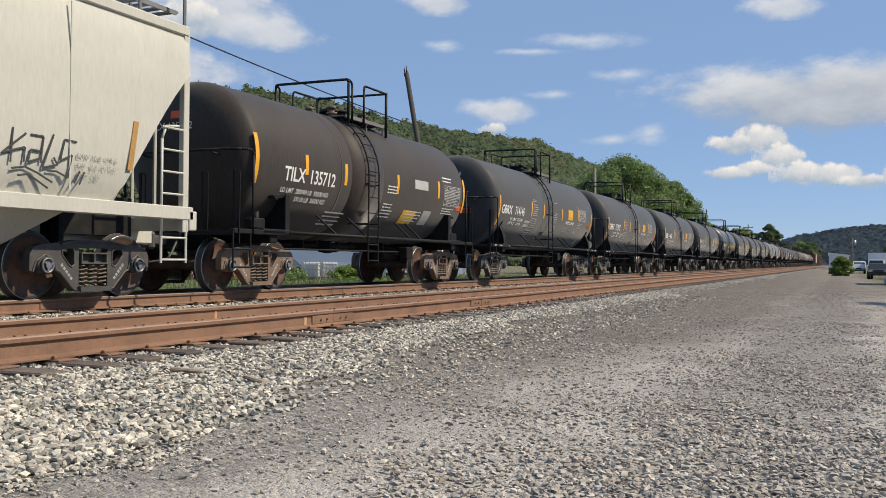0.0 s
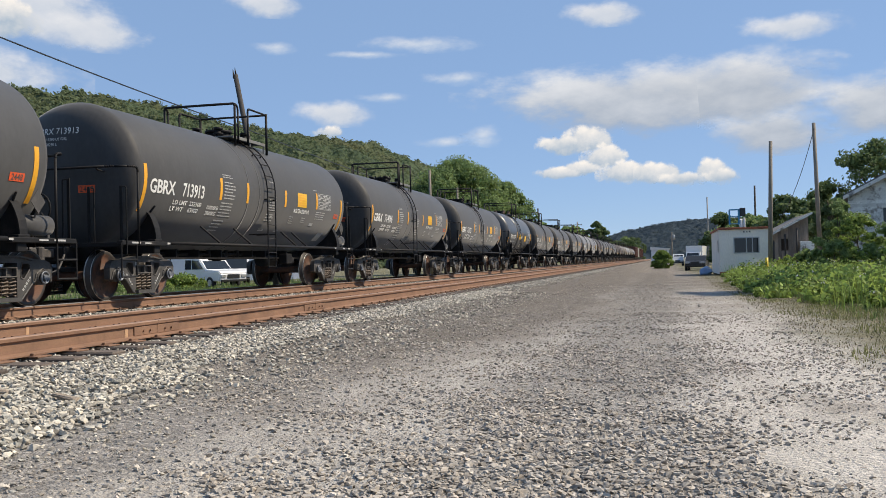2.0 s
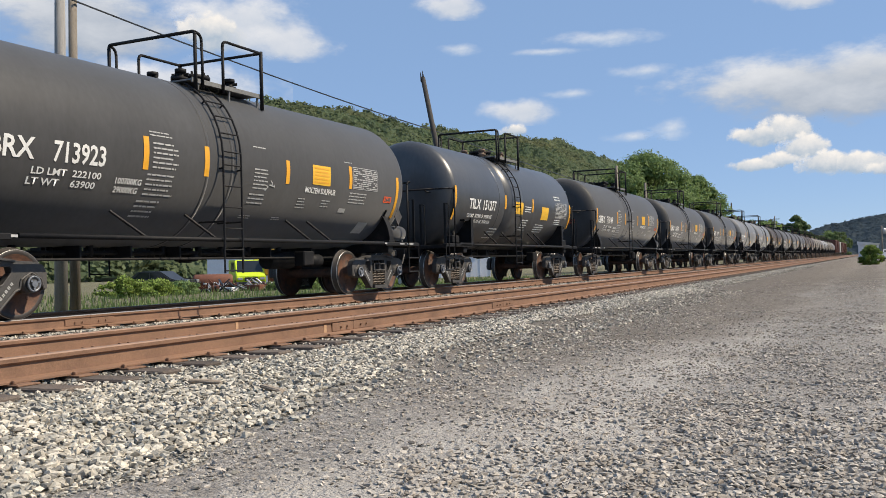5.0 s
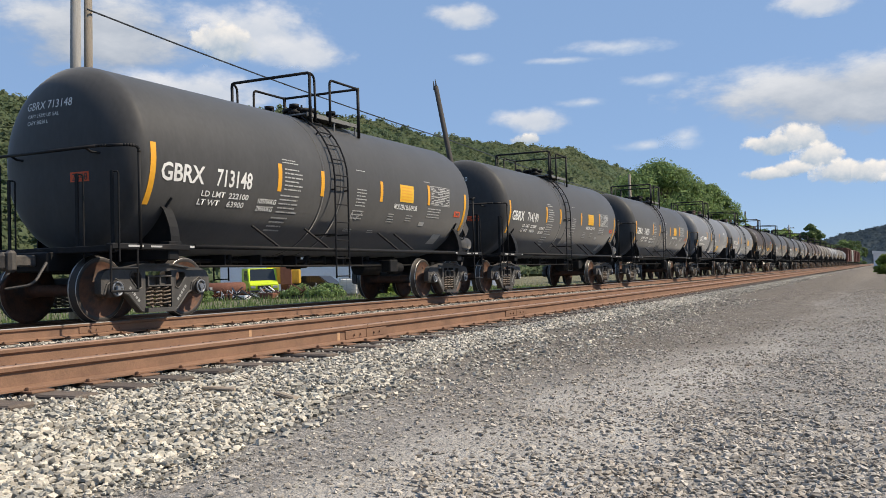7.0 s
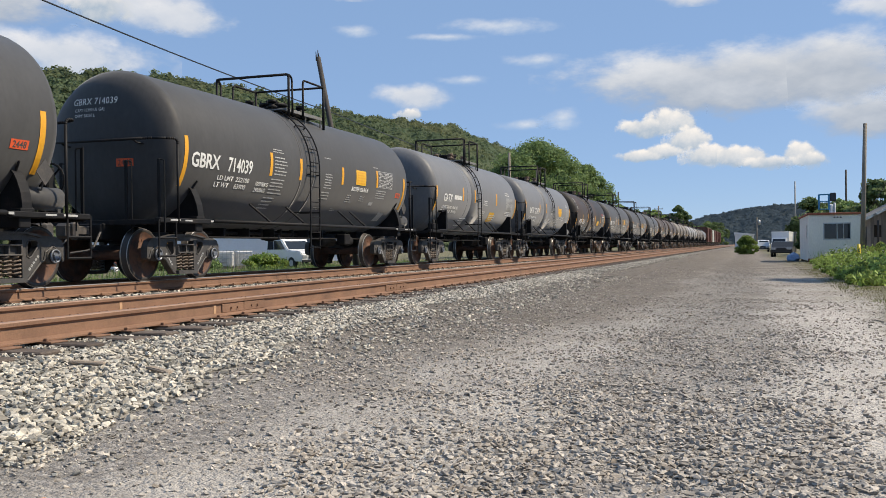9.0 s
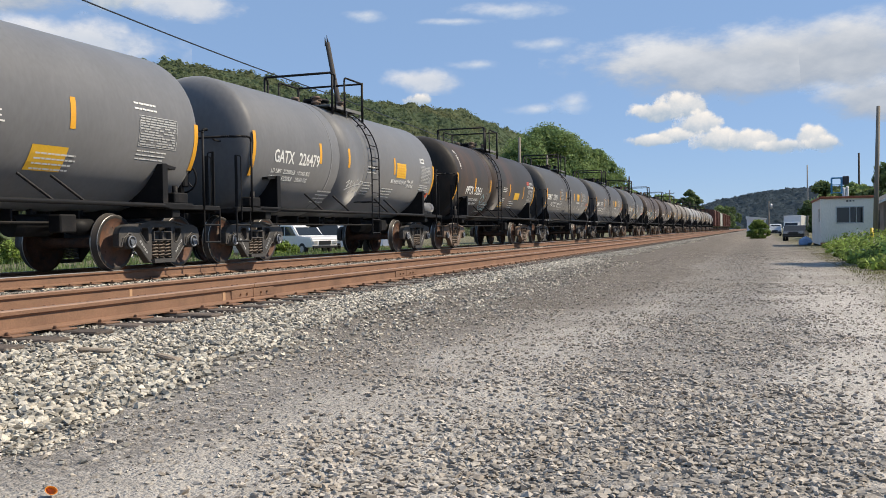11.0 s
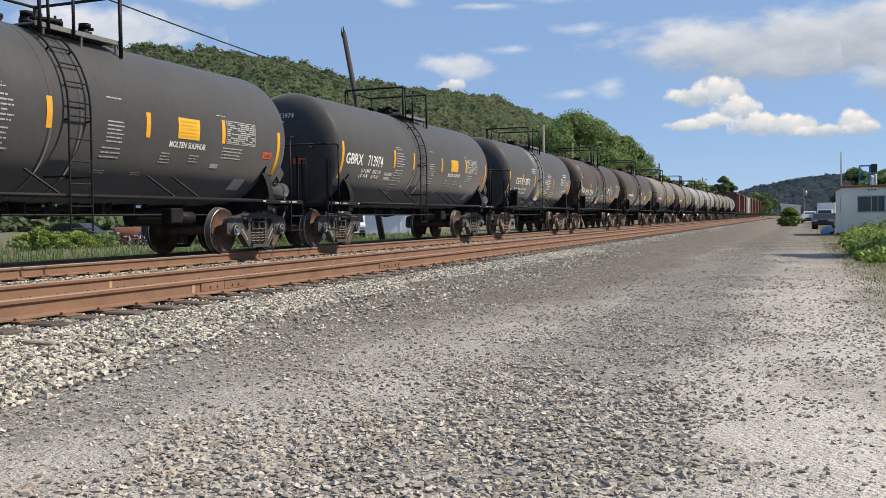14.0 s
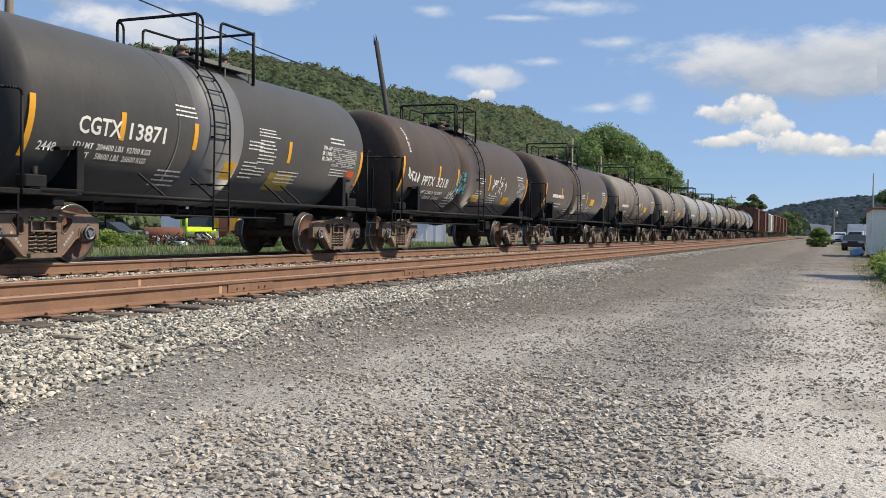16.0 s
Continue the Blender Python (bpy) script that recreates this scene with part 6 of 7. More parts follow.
def build_weeds():
    rng = np.random.default_rng(44)

    def spread(n, x0, x1, y0, y1, power=1.0):
        return np.column_stack([x0 + (x1 - x0) * rng.random(n) ** power, y0 + (y1 - y0) * rng.random(n)])
    # verge beside the lot
    a = np.concatenate([spread(14000, 1.3, 4.6, 7, 34, 0.9), spread(3000, 1.4, 3.2, 20, 55)])
    tagged(quads_mesh("dry_grass", blades(rng, a, 0.024, 0.005, 1.2), DRY, None, "short straw-coloured grass along the edge of the lot"), category="grass", kind="stuff")
    b = np.concatenate([spread(12000, 2.5, 9, 9, 40, 1.0)])
    tagged(quads_mesh("grass", blades(rng, b, 0.11, 0.006), GRASS, None, "rough green grass on the verge"), category="grass", kind="stuff")
    g = spread(30000, 1.4, 4.6, 7, 36, 0.8)
    g = g[[noise.noise(Vector((x * 1.1, y * 0.7, 8.0))) + 0.5 * min(1.0, x - 2.1) > 0.05 * rng.random() for x, y in g]]
    tagged(quads_mesh("short_grass", blades(rng, g, 0.05, 0.005, 0.8), OLIVE, None, "low olive grass tufts at the edge of the lot"), category="grass", kind="stuff")
    cen, rad = [], []
    for k in range(2500):
        x, y = 1.5 + 8.3 * rng.random() ** 1.15, 12.5 + 35 * rng.random()
        lump = noise.noise(Vector((x * 0.7, y * 0.35, 2.0)))
        edge = min(1.0, max(0.0, (x - ramp(y, [(10, 4.2), (16, 2.9), (21, 1.6), (33, 1.9), (47, 2.6)]) - 0.4 * lump) / 1.2))
        if edge < 0.05 or lump < -0.35:
            continue
        h = (0.14 + 0.5 * rng.random() ** 2.2 + 0.2 * max(0, lump)) * (0.3 + 0.7 * edge)
        cen.append((x, y, ground_z(x, y) + h * 0.5))
        rad.append(h * (0.6 + 0.5 * rng.random()))
    tagged(quads_mesh("weeds", leafy(rng, cen, rad, 46, 0.06, 0.85, 0.9), LEAF_BRIGHT, None, "dense bright green weeds along the verge"), category="weeds", kind="stuff")
    stalks = np.concatenate([spread(2500, 2.6, 9.5, 16, 48)])
    tagged(quads_mesh("tall_weeds", blades(rng, stalks, 0.42, 0.012, 0.5), LEAF_BRIGHT, None, "tall thin weed stalks over the verge"), category="weeds", kind="stuff")
    pick = rng.choice(len(cen), 300)
    tops = [(cen[i][0], cen[i][1], cen[i][2] + rad[i] * 0.7) for i in pick]
    tagged(quads_mesh("wild_flowers", leafy(rng, tops, [0.12] * len(tops), 6, 0.02, 0.6), PETAL, None, "scattered tiny white wild flowers among the weeds"), category="flowers", kind="stuff")
    # beyond the train
    c = np.concatenate([spread(13000, -24, -14.2, 8, 60), spread(5000, -45, -22, 15, 75)])
    tagged(quads_mesh("field_grass", blades(rng, c, 0.26, 0.02), GRASS, None, "long green grass behind the railway"), category="grass", kind="stuff")


build_weeds()
# ---- behind the railway: line of poles, scrap yard ----
pole("utility_pole", (-17.0, 15.2, -0.7), (-17.05, 15.45, 9.6), 0.13, GREYPOLE, "tall weathered grey utility pole standing against a wooden one")
pole("utility_pole", (-17.15, 15.75, -0.7), (-17.15, 15.9, 9.4), 0.11, WOOD, "brown wooden utility pole")
leaning = pole("utility_pole", (-15.6, 34.95, -0.6), (-17.0, 34.27, 8.45), 0.12, DARKWOOD, "old leaning dark wooden pole with a splintered top")
for dx, dy, h in ((-0.05, -0.03, 0.22), (0.05, 0.02, 0.14), (0.0, 0.05, 0.3)):
    part("splinter", bm_of(lambda bm: rod(bm, (-17.0 + dx, 34.27 + dy, 8.3), (-17.03 + dx, 34.25 + dy, 8.45 + h), 0.05, 6, 0.012)), DARKWOOD, leaning)
pole("utility_pole", (-17.0, 66.0, -0.6), (-17.0, 66.0, 7.5), 0.12, WOOD, "slim wooden pole behind the train")
pole("utility_pole", (-17.0, 75.3, -0.6), (-17.0, 75.3, 6.9), 0.1, WOOD, "slim wooden pole behind the train")
pole("utility_pole", (-17.0, 118, -0.6), (-17.0, 118, 7.4), 0.12, WOOD, "slim wooden pole behind the train")
pole("utility_pole", (-17.0, 126, -0.6), (-17.0, 126, 7.8), 0.12, DARKWOOD, "dark pole behind the train")
pole("utility_pole", (-17.0, 185, -0.6), (-17.0, 185, 8.2), 0.13, WOOD, "far pole behind the train", ((7.6, 1.8, 0),))
wire(((-17.0, 15.7, 7.05), (-16.7, 34.6, 6.25), (-17.0, 66.0, 5.6), (-17.0, 118.0, 5.4), (-17.0, 185, 5.4)), 0.12, "black overhead wire strung along the railway", 0.022)
wire(((-17.0, -20.0, 8.6), (-17.0, 15.5, 7.4)), 0.3, "black overhead wire strung along the railway", 0.022)


def spot(az, dist, z=None):
    x, y = -math.sin(radians(az)) * dist, math.cos(radians(az)) * dist
    return x, y, (ground_z(x, y) if z is None else z)


def scrap_yard():
    x, y, z = spot(37.4, 64)
    vehicle("van", pose(x, y, z, 0, 0, 44), VAN, 1.9, LIME, VANWIN, "lime-yellow old van in the scrap yard", "van", (-1.6, 1.6), extra=front_glass(1.7, -1.88, 1.17, -1.32, 1.95))
    x, y, z = spot(39.4, 62)
    d = tagged(new("steel_tank"), "rusty red-brown horizontal steel tank lying in grass", "tank")
    bm = bmesh.new()
    revolve(bm, [(0.0, -1.3), (0.4, -1.25), (0.5, -1.1), (0.5, 1.1), (0.4, 1.25), (0.0, 1.3)], "x", 24)
    part("drum", bm, RUSTMETAL, d)
    part("cradle", bm_of(lambda bm: [box(bm, s * 0.7 - 0.06, s * 0.7 + 0.06, -0.4, 0.4, -0.62, -0.35) for s in (1, -1)]), RUSTMETAL, d)
    d.matrix_basis = pose(x, y, z + 0.62, 0, 0, 40)
    x, y, z = spot(35.9, 66)
    e = tagged(new("excavator"), "worn yellow excavator parked in the scrap yard", "excavator")
    part("house", bm_of(lambda bm: (box(bm, -1.3, 0.5, -1.1, 1.1, 0.9, 1.9, 0.06), box(bm, 0.5, 1.4, -1.1, -0.1, 0.95, 2.5, 0.06))), DIGGER, e)
    part("cab_window", bm_of(lambda bm: box(bm, 0.62, 1.3, -1.12, -1.105, 1.6, 2.35)), GLASS, e)
    for s in (1, -1):
        part("crawler", bm_of(lambda bm: box(bm, -1.7, 1.7, s * 0.95 - 0.25, s * 0.95 + 0.25, 0.0, 0.7, 0.2)), RUBBER, e)
    part("boom", bm_of(lambda bm: prism(bm, [(1.3, 1.2), (2.6, 2.9), (3.8, 2.6), (3.8, 2.3), (2.7, 2.5), (1.6, 1.0)], 0.2, 0.5, axis="y")), DIGGER, e)
    part("bucket", bm_of(lambda bm: prism(bm, [(3.5, 2.3), (3.9, 2.3), (4.0, 0.9), (3.4, 0.4), (3.2, 0.9)], 0.0, 0.7, axis="y")), RUSTMETAL, e)
    e.matrix_basis = pose(x, y, z, 0, 0, -58)
    for k, (az, dd) in enumerate(((32.0, 60), (30.9, 61), (31.4, 63))):
        x, y, z = spot(az, dd)
        t = tagged(new("liquid_tote"), "white plastic liquid tote in a steel cage", "tote", "totes in the scrap yard")
        part("bottle", bm_of(lambda bm: box(bm, -0.52, 0.52, -0.45, 0.45, 0.16, 1.12, 0.06)), TOTE, t)
        part("pallet", bm_of(lambda bm: box(bm, -0.6, 0.6, -0.5, 0.5, 0.0, 0.14, 0.01)), WOOD, t)

        def cage(bm):
            for i in range(6):
                x = -0.58 + 0.232 * i
                for s in (1, -1):
                    rod(bm, (x, s * 0.5, 0.14), (x, s * 0.5, 1.18), 0.016, 5)
            for i in range(5):
                z = 0.2 + 0.24 * i
                for s in (1, -1):
                    rod(bm, (-0.58, s * 0.5, z), (0.58, s * 0.5, z), 0.016, 5)
                    rod(bm, (s * 0.58, -0.5, z), (s * 0.58, 0.5, z), 0.016, 5)
        part("cage", bm_of(cage), GALV, t)
        t.matrix_basis = pose(x, y, z, 0, 0, 30 + 12 * k)
    x, y, z = spot(28.2, 58)
    vehicle("pickup_truck", pose(x, y, z, 0, 0, 62), PICKUP, 1.9, CARWHITE, PICKWIN, "white pickup truck standing in tall grass", "pickup truck", (-1.7, 1.7), extra=front_glass(1.7, -1.28, 1.17, -0.62, 1.76))
    x, y, z = spot(26.5, 72)
    vehicle("van", pose(x, y, z, 0, 0, 30), VAN, 1.9, CARWHITE, VANWIN, "white van parked behind the railway", "van", (-1.6, 1.6), extra=front_glass(1.7, -1.88, 1.17, -1.32, 1.95))
    x, y, z = spot(42.5, 60)
    vehicle("sedan", pose(x, y, z, 0, 0, 105), SEDAN, 1.8, CARDARK, SEDWIN, "dark scrapped car in long grass", "car", (-1.35, 1.35), 0.32, front_glass(1.6, -1.15, 0.94, -0.5, 1.36))
    x, y, z = spot(33.8, 68)
    vehicle("sedan", pose(x, y, z, 0, 0, 95), SEDAN, 1.8, CARDARK, SEDWIN, "dark scrapped car in long grass", "car", (-1.35, 1.35), 0.32, front_glass(1.6, -1.15, 0.94, -0.5, 1.36))
    rng = random.Random(12)
    for k in range(13):
        x, y, z = spot(33.0 + 0.78 * k, 60 + rng.uniform(-3, 2))
        j = tagged(new("scrap_heap"), "tangled heap of dark scrap metal in grass", "scrap", "scrap heaps")
        bm = bmesh.new()
        for i in range(14):
            a = Vector((rng.uniform(-0.9, 0.9), rng.uniform(-0.5, 0.5), rng.uniform(0, 0.5)))
            rod(bm, a, a + Vector((rng.uniform(-0.7, 0.7), rng.uniform(-0.4, 0.4), rng.uniform(0, 0.5))), rng.uniform(0.02, 0.06), 6)
        tagged(part("pipe_tangle", bm, (RUSTMETAL, CARDARK, GALV)[k % 3], j), kind="stuff")
        part("sheet", bm_of(lambda bm: box(bm, -0.6, 0.5, -0.3, 0.3, 0.0, rng.uniform(0.2, 0.45), 0.05)), (CARDARK, CARWHITE, RUSTMETAL)[k % 3], j)
        j.matrix_basis = pose(x, y, z, 0, 0, rng.uniform(0, 360))
    b = tagged(new("metal_building"), "long pale metal-sided building beyond the scrap yard", "building")
    part("wall", bm_of(lambda bm: box(bm, -14, 14, 0, 8, -0.2, 3.6)), PALEWALL, b)
    for k in range(29):
        part("siding_rib", bm_of(lambda bm: box(bm, -14.02 + k, -13.96 + k, -0.03, 0.0, 0, 3.6)), PALEWALL, b)
    part("roof", bm_of(lambda bm: prism(bm, [(-0.4, 3.6), (8.4, 3.6), (4, 4.6)], -14.3, 14.3)), SHINGLE, b)
    part("door", bm_of(lambda bm: box(bm, 4, 7, -0.06, -0.035, 0, 3.0)), GALV, b)
    x, y, z = spot(31.0, 92)
    b.matrix_basis = pose(x, y, z, 0, 0, 31)


scrap_yard()
# ---- other wagons ----
def hopper_side(bm):
    """Curved side sheet of the covered hopper with its end slope cut away, one flank."""
    L = 7.34
    prof = [(1.42, 1.36), (1.52, 1.5), (1.56, 2.2), (1.56, 3.2), (1.50, 3.85), (1.42, 4.08)]
    zs = [1.36, 1.6, 1.9, 2.2, 2.5, 2.75, 3.0, 3.2, 3.38, 3.6, 3.85, 4.08]
    n = 24
    rows = []
    for z in zs:
        x = np.interp(z, [p[1] for p in prof], [p[0] for p in prof])
        y1 = L - 1.5 * max(0.0, (3.38 - z) / 2.0) ** 0.85
        rows.append([bm.verts.new((x, -y1 + 2 * y1 * i / n, z)) for i in range(n + 1)])
    for p, q in zip(rows, rows[1:]):
        for i in range(n):
            f = bm.faces.new((p[i], p[i + 1], q[i + 1], q[i]))
            f.smooth = True


def hopper_slope(bm):
    """Sloping end sheet, at +y."""
    rows = []
    for z, y in ((1.36, 5.8), (1.9, 6.2), (2.5, 6.62), (3.38, 7.28), (4.08, 7.28)):
        x = 1.5 if z < 4 else 1.42
        rows.append((bm.verts.new((-x, y, z)), bm.verts.new((x, y, z))))
    for p, q in zip(rows, rows[1:]):
        bm.faces.new((p[0], q[0], q[1], p[1]))


def hopper_roof(bm):
    pts = []
    for k in range(13):
        a = math.pi * k / 12
        pts.append((1.44 * math.cos(a), 4.06 + 0.34 * math.sin(a)))
    prism(bm, pts, -7.34, 7.34, axis="y")
    for s in (1, -1):
        box(bm, min(s * 1.38, s * 1.5), max(s * 1.38, s * 1.5), -7.37, 7.37, 3.98, 4.14, 0.02)


def hopper_walk(bm):
    for k in range(60):
        y = -7.7 + 15.4 * k / 59
        box(bm, 0.35, 0.95, y - 0.05, y + 0.05, 4.5, 4.53)
    for x in (0.35, 0.93):
        box(bm, x, x + 0.03, -7.7, 7.7, 4.46, 4.53)
    for k in range(8):
        rod(bm, (0.65, -7 + 2 * k, 4.3), (0.65, -7 + 2 * k, 4.5), 0.03, 6)
    for y in (6.6, 7.6):
        pipe(bm, [(1.2, y, 4.1), (1.2, y, 5.0)], 0.03, 6)


def hopper_sill(bm):
    for s in (1, -1):
        box(bm, min(s * 1.36, s * 1.5), max(s * 1.36, s * 1.5), -7.5, 7.5, 1.16, 1.36, 0.012)
    box(bm, -0.35, 0.35, -7.9, 7.9, 0.8, 1.15, 0.02)
    for s in (1, -1):
        box(bm, -1.5, 1.5, s * 7.5 - 0.09, s * 7.5 + 0.09, 1.0, 1.3, 0.015)


def hopper_bin(bm):
    """Discharge bin under the floor."""
    for yy in (-3.6, 0.0, 3.6):
        vs = []
        for x, dy, z in ((1.4, 1.7, 1.3), (0.5, 0.6, 0.45)):
            vs.append([bm.verts.new((sx * x, yy + sy * dy, z)) for sx, sy in ((1, 1), (-1, 1), (-1, -1), (1, -1))])
        for i in range(4):
            bm.faces.new((vs[0][i], vs[0][(i + 1) % 4], vs[1][(i + 1) % 4], vs[1][i]))
        bm.faces.new(vs[1])


def hopper_ladder(bm):
    """End ladder with its corner post, at the +y end of the near flank."""
    box(bm, 1.39, 1.485, 7.27, 7.4, 0.97, 4.1, 0.008)
    rod(bm, (1.47, 6.8, 0.9), (1.47, 6.8, 2.35), 0.022, 8)
    pipe(bm, [(1.47, 6.8, 2.35), (1.44, 6.92, 2.55), (1.4, 7.3, 2.6)], 0.022, 8)
    for k in range(7):
        rod(bm, (1.47, 6.8, 0.55 + 0.33 * k), (1.47, 7.38, 0.55 + 0.33 * k), 0.018, 6)
    for y in (6.8, 7.36):
        rod(bm, (1.47, y, 0.5), (1.47, y, 1.1), 0.022, 6)
    for x in (0.9, 0.45):
        rod(bm, (x, 7.3, 1.2), (x, 7.3, 3.2), 0.03, 6)


def flat_letters(text, size, y, z, x, width, mat, parent):
    cu = bpy.data.curves.new("lettering", "FONT")
    cu.body, cu.size, cu.resolution_u = text, size / 0.69, 2
    ob = bpy.data.objects.new("lettering", cu)
    me = bpy.data.meshes.new_from_object(ob)
    bpy.data.objects.remove(ob)
    top = max(v.co.x for v in me.vertices)
    for v in me.vertices:
        v.co = (x, y + v.co.x * width / top, z + v.co.y)
    return piece("lettering", me, mat, parent)


CHART_GREY = material("faded grey stencil", (0.22, 0.22, 0.2), 0.6, bump=0)


def hopper_car():
    car = tagged(new("hopper_car"), "cream covered hopper car with black sprayed graffiti and a white ladder", "hopper car", "train of tank cars")
    cpart("side_sheet", 1, hopper_side, CREAM, car)
    cpart("side_sheet", 2, mirrored(hopper_side, -1, 1, 0), CREAM, car)
    cpart("end_sheet", 1, hopper_slope, CREAM, car)
    cpart("end_sheet", 2, mirrored(hopper_slope, 1, -1, 0), CREAM, car)
    for k in (1, -1):
        cpart("shear_plate", k, lambda bm: box(bm, -0.9, 0.7, min(k * 5.6, k * 5.7), max(k * 5.6, k * 5.7), 0.75, 2.1, 0.01), STEEL, car)
        cpart("end_frame", k, lambda bm: (box(bm, 0.45, 0.55, min(k * 5.6, k * 7.2), max(k * 5.6, k * 7.2), 0.9, 1.5, 0.01), box(bm, -0.5, 0.5, min(k * 6.2, k * 6.9), max(k * 6.2, k * 6.9), 1.15, 2.3, 0.05)), STEEL, car)
    cpart("roof", 0, hopper_roof, CREAM, car)
    cpart("roof_walk", 0, hopper_walk, TOPWALK, car)
    cpart("sill", 0, hopper_sill, CREAM, car)
    cpart("discharge_bin", 0, hopper_bin, CREAM, car)
    cpart("ladder", "hopper", hopper_ladder, CREAM, car)
    for y in (-5.9, 5.9):
        bogie(car, y, CAST, True)
    for m in (pose(0, -1.2, 0), pose(0, 1.2, 0) @ END):
        cpart("coupler", 0, coupler, CAST, car, m)
    for y in (2.6, 4.95):
        cpart("weld_seam", y, lambda bm, y=y: box(bm, 1.555, 1.566, y - 0.012, y + 0.012, 1.45, 3.9), CREAM, car)
    cpart("reflective_strip", "hopper", lambda bm: prism(bm, [(5.98, 1.8), (6.08, 1.8), (6.2, 2.5), (6.1, 2.5)], 1.565, 1.572), material("faded brown reflective tape", (0.40, 0.22, 0.07), 0.5, bump=0), car)
    ink = material("black spray paint", (0.035, 0.035, 0.035), 0.6, bump=0)
    tag = ([(20, 228), (16, 292)], [(42, 238), (2, 275), (40, 264), (38, 292)], [(50, 240), (72, 243), (67, 293)], [(67, 271), (50, 268), (45, 292), (66, 284)], [(90, 238), (70, 302), (97, 296), (90, 282)],
           [(133, 251), (110, 247), (102, 288), (124, 277), (116, 321), (96, 309), (78, 307)], [(18, 303), (40, 300), (62, 312), (88, 330)], [(28, 316), (45, 314), (60, 325), (80, 341)], [(139, 308), (128, 332)], [(148, 310), (138, 335)])
    tag = [[(3.93 + (u - 6) / 112, 2.15 - (v - 226 - 0.12 * (u - 20)) / 151) for u, v in st] for st in tag]

    def spray(bm):
        for st in tag:
            for p, q in zip(st, st[1:]):
                rod(bm, (1.563, p[0], p[1]), (1.563, q[0], q[1]), 0.015, 6)
        for v in bm.verts:
            v.co.x = 1.563 + (v.co.x - 1.563) * 0.25
    cpart("graffiti", "hopper", spray, ink, car, label="black sprayed graffiti")
    for k, t in enumerate(("EXW 10-8  H 9-6", "EW   8-6  H 15-0", "CU FT  5461")):
        flat_letters(t, 0.07, 5.06, 1.86 - 0.12 * k, 1.562, (0.72, 0.7, 0.42)[k], CHART_GREY, car)
    return car


def boxcar(paint, label, length=15.5, h=4.6):
    car = tagged(new("boxcar"), label, "boxcar", "train of tank cars")
    a = length / 2

    def body(bm):
        box(bm, -1.45, 1.45, -a, a, 1.05, h - 0.2, 0.03)
        n = int(length / 0.9)
        for k in range(n + 1):
            y = -a + length * k / n
            for s in (1, -1):
                box(bm, s * 1.48 - 0.04, s * 1.48 + 0.04, y - 0.05, y + 0.05, 1.1, h - 0.25)
    cpart("body", length, body, paint, car)
    cpart("roof", length, lambda bm: prism(bm, [(-1.5, h - 0.2), (1.5, h - 0.2), (1.45, h - 0.08), (0, h), (-1.45, h - 0.08)], -a - 0.02, a + 0.02, axis="y"), paint, car)
    cpart("sliding_door", length, lambda bm: box(bm, 1.5, 1.56, -1.5, 1.5, 1.15, h - 0.3, 0.01), paint, car)
    for y in (-a + 1.9, a - 1.9):
        bogie(car, y, CAST_RUST, False)
    return car


# ---- the cars of the train, from the front, with their centres at eight seconds ----
CARS = []


def mark_old(car, owner, number, strip, num, plac, table, weights, seed, half, ink=None, head_print=True):
    """Stencils of the older cars."""
    strips(car, strip)
    (y, z, w1, gap, w2) = num
    if owner:
        letters(car, owner, 0.25, y, z, w1, ink)
        letters(car, weights[0], 0.085, y - 0.02, z - 0.22, 1.68, ink)
        letters(car, weights[1], 0.085, y - 0.04, z - 0.36, 1.66, ink)
    else:
        cpart("number_bars", "far", small_print(((-4.3, 2.1, 1, 1.8, 0.22), (-4.4, 1.75, 2, 1.8, 0.07)), 5), WHITE_INK, car)
    if number:
        letters(car, number, 0.25, y + w1 + gap, z, w2, ink)
    elif owner:
        cpart("number_bars", "mid", small_print(((y + w1 + gap, z + 0.24, 1, w2, 0.24),), 6), WHITE_INK, car)
    if plac:
        cpart("placard", (owner, number), patch(plac), PLACARD, car, label="yellow warning placard")
    y0, y1, z0, z1 = table
    cpart("stencil_panel", (owner, number), chart(y0, y1, z0, z1), CHART, car)
    cpart("small_print", (owner, number), small_print(((((y0 - 0.1, z1 + 0.2, 2, 0.7, 0.05),) if head_print else ()) + ((y0, z0 - 0.06, 3, 0.8, 0.035), (-2.0, 1.55, 4, 0.75, 0.045), (0.3, 2.25, 3, 0.6, 0.04), (0.25, 1.85, 5, 0.55, 0.04), (1.5, 1.75, 4, 0.9, 0.04))), seed), WHITE_INK, car)


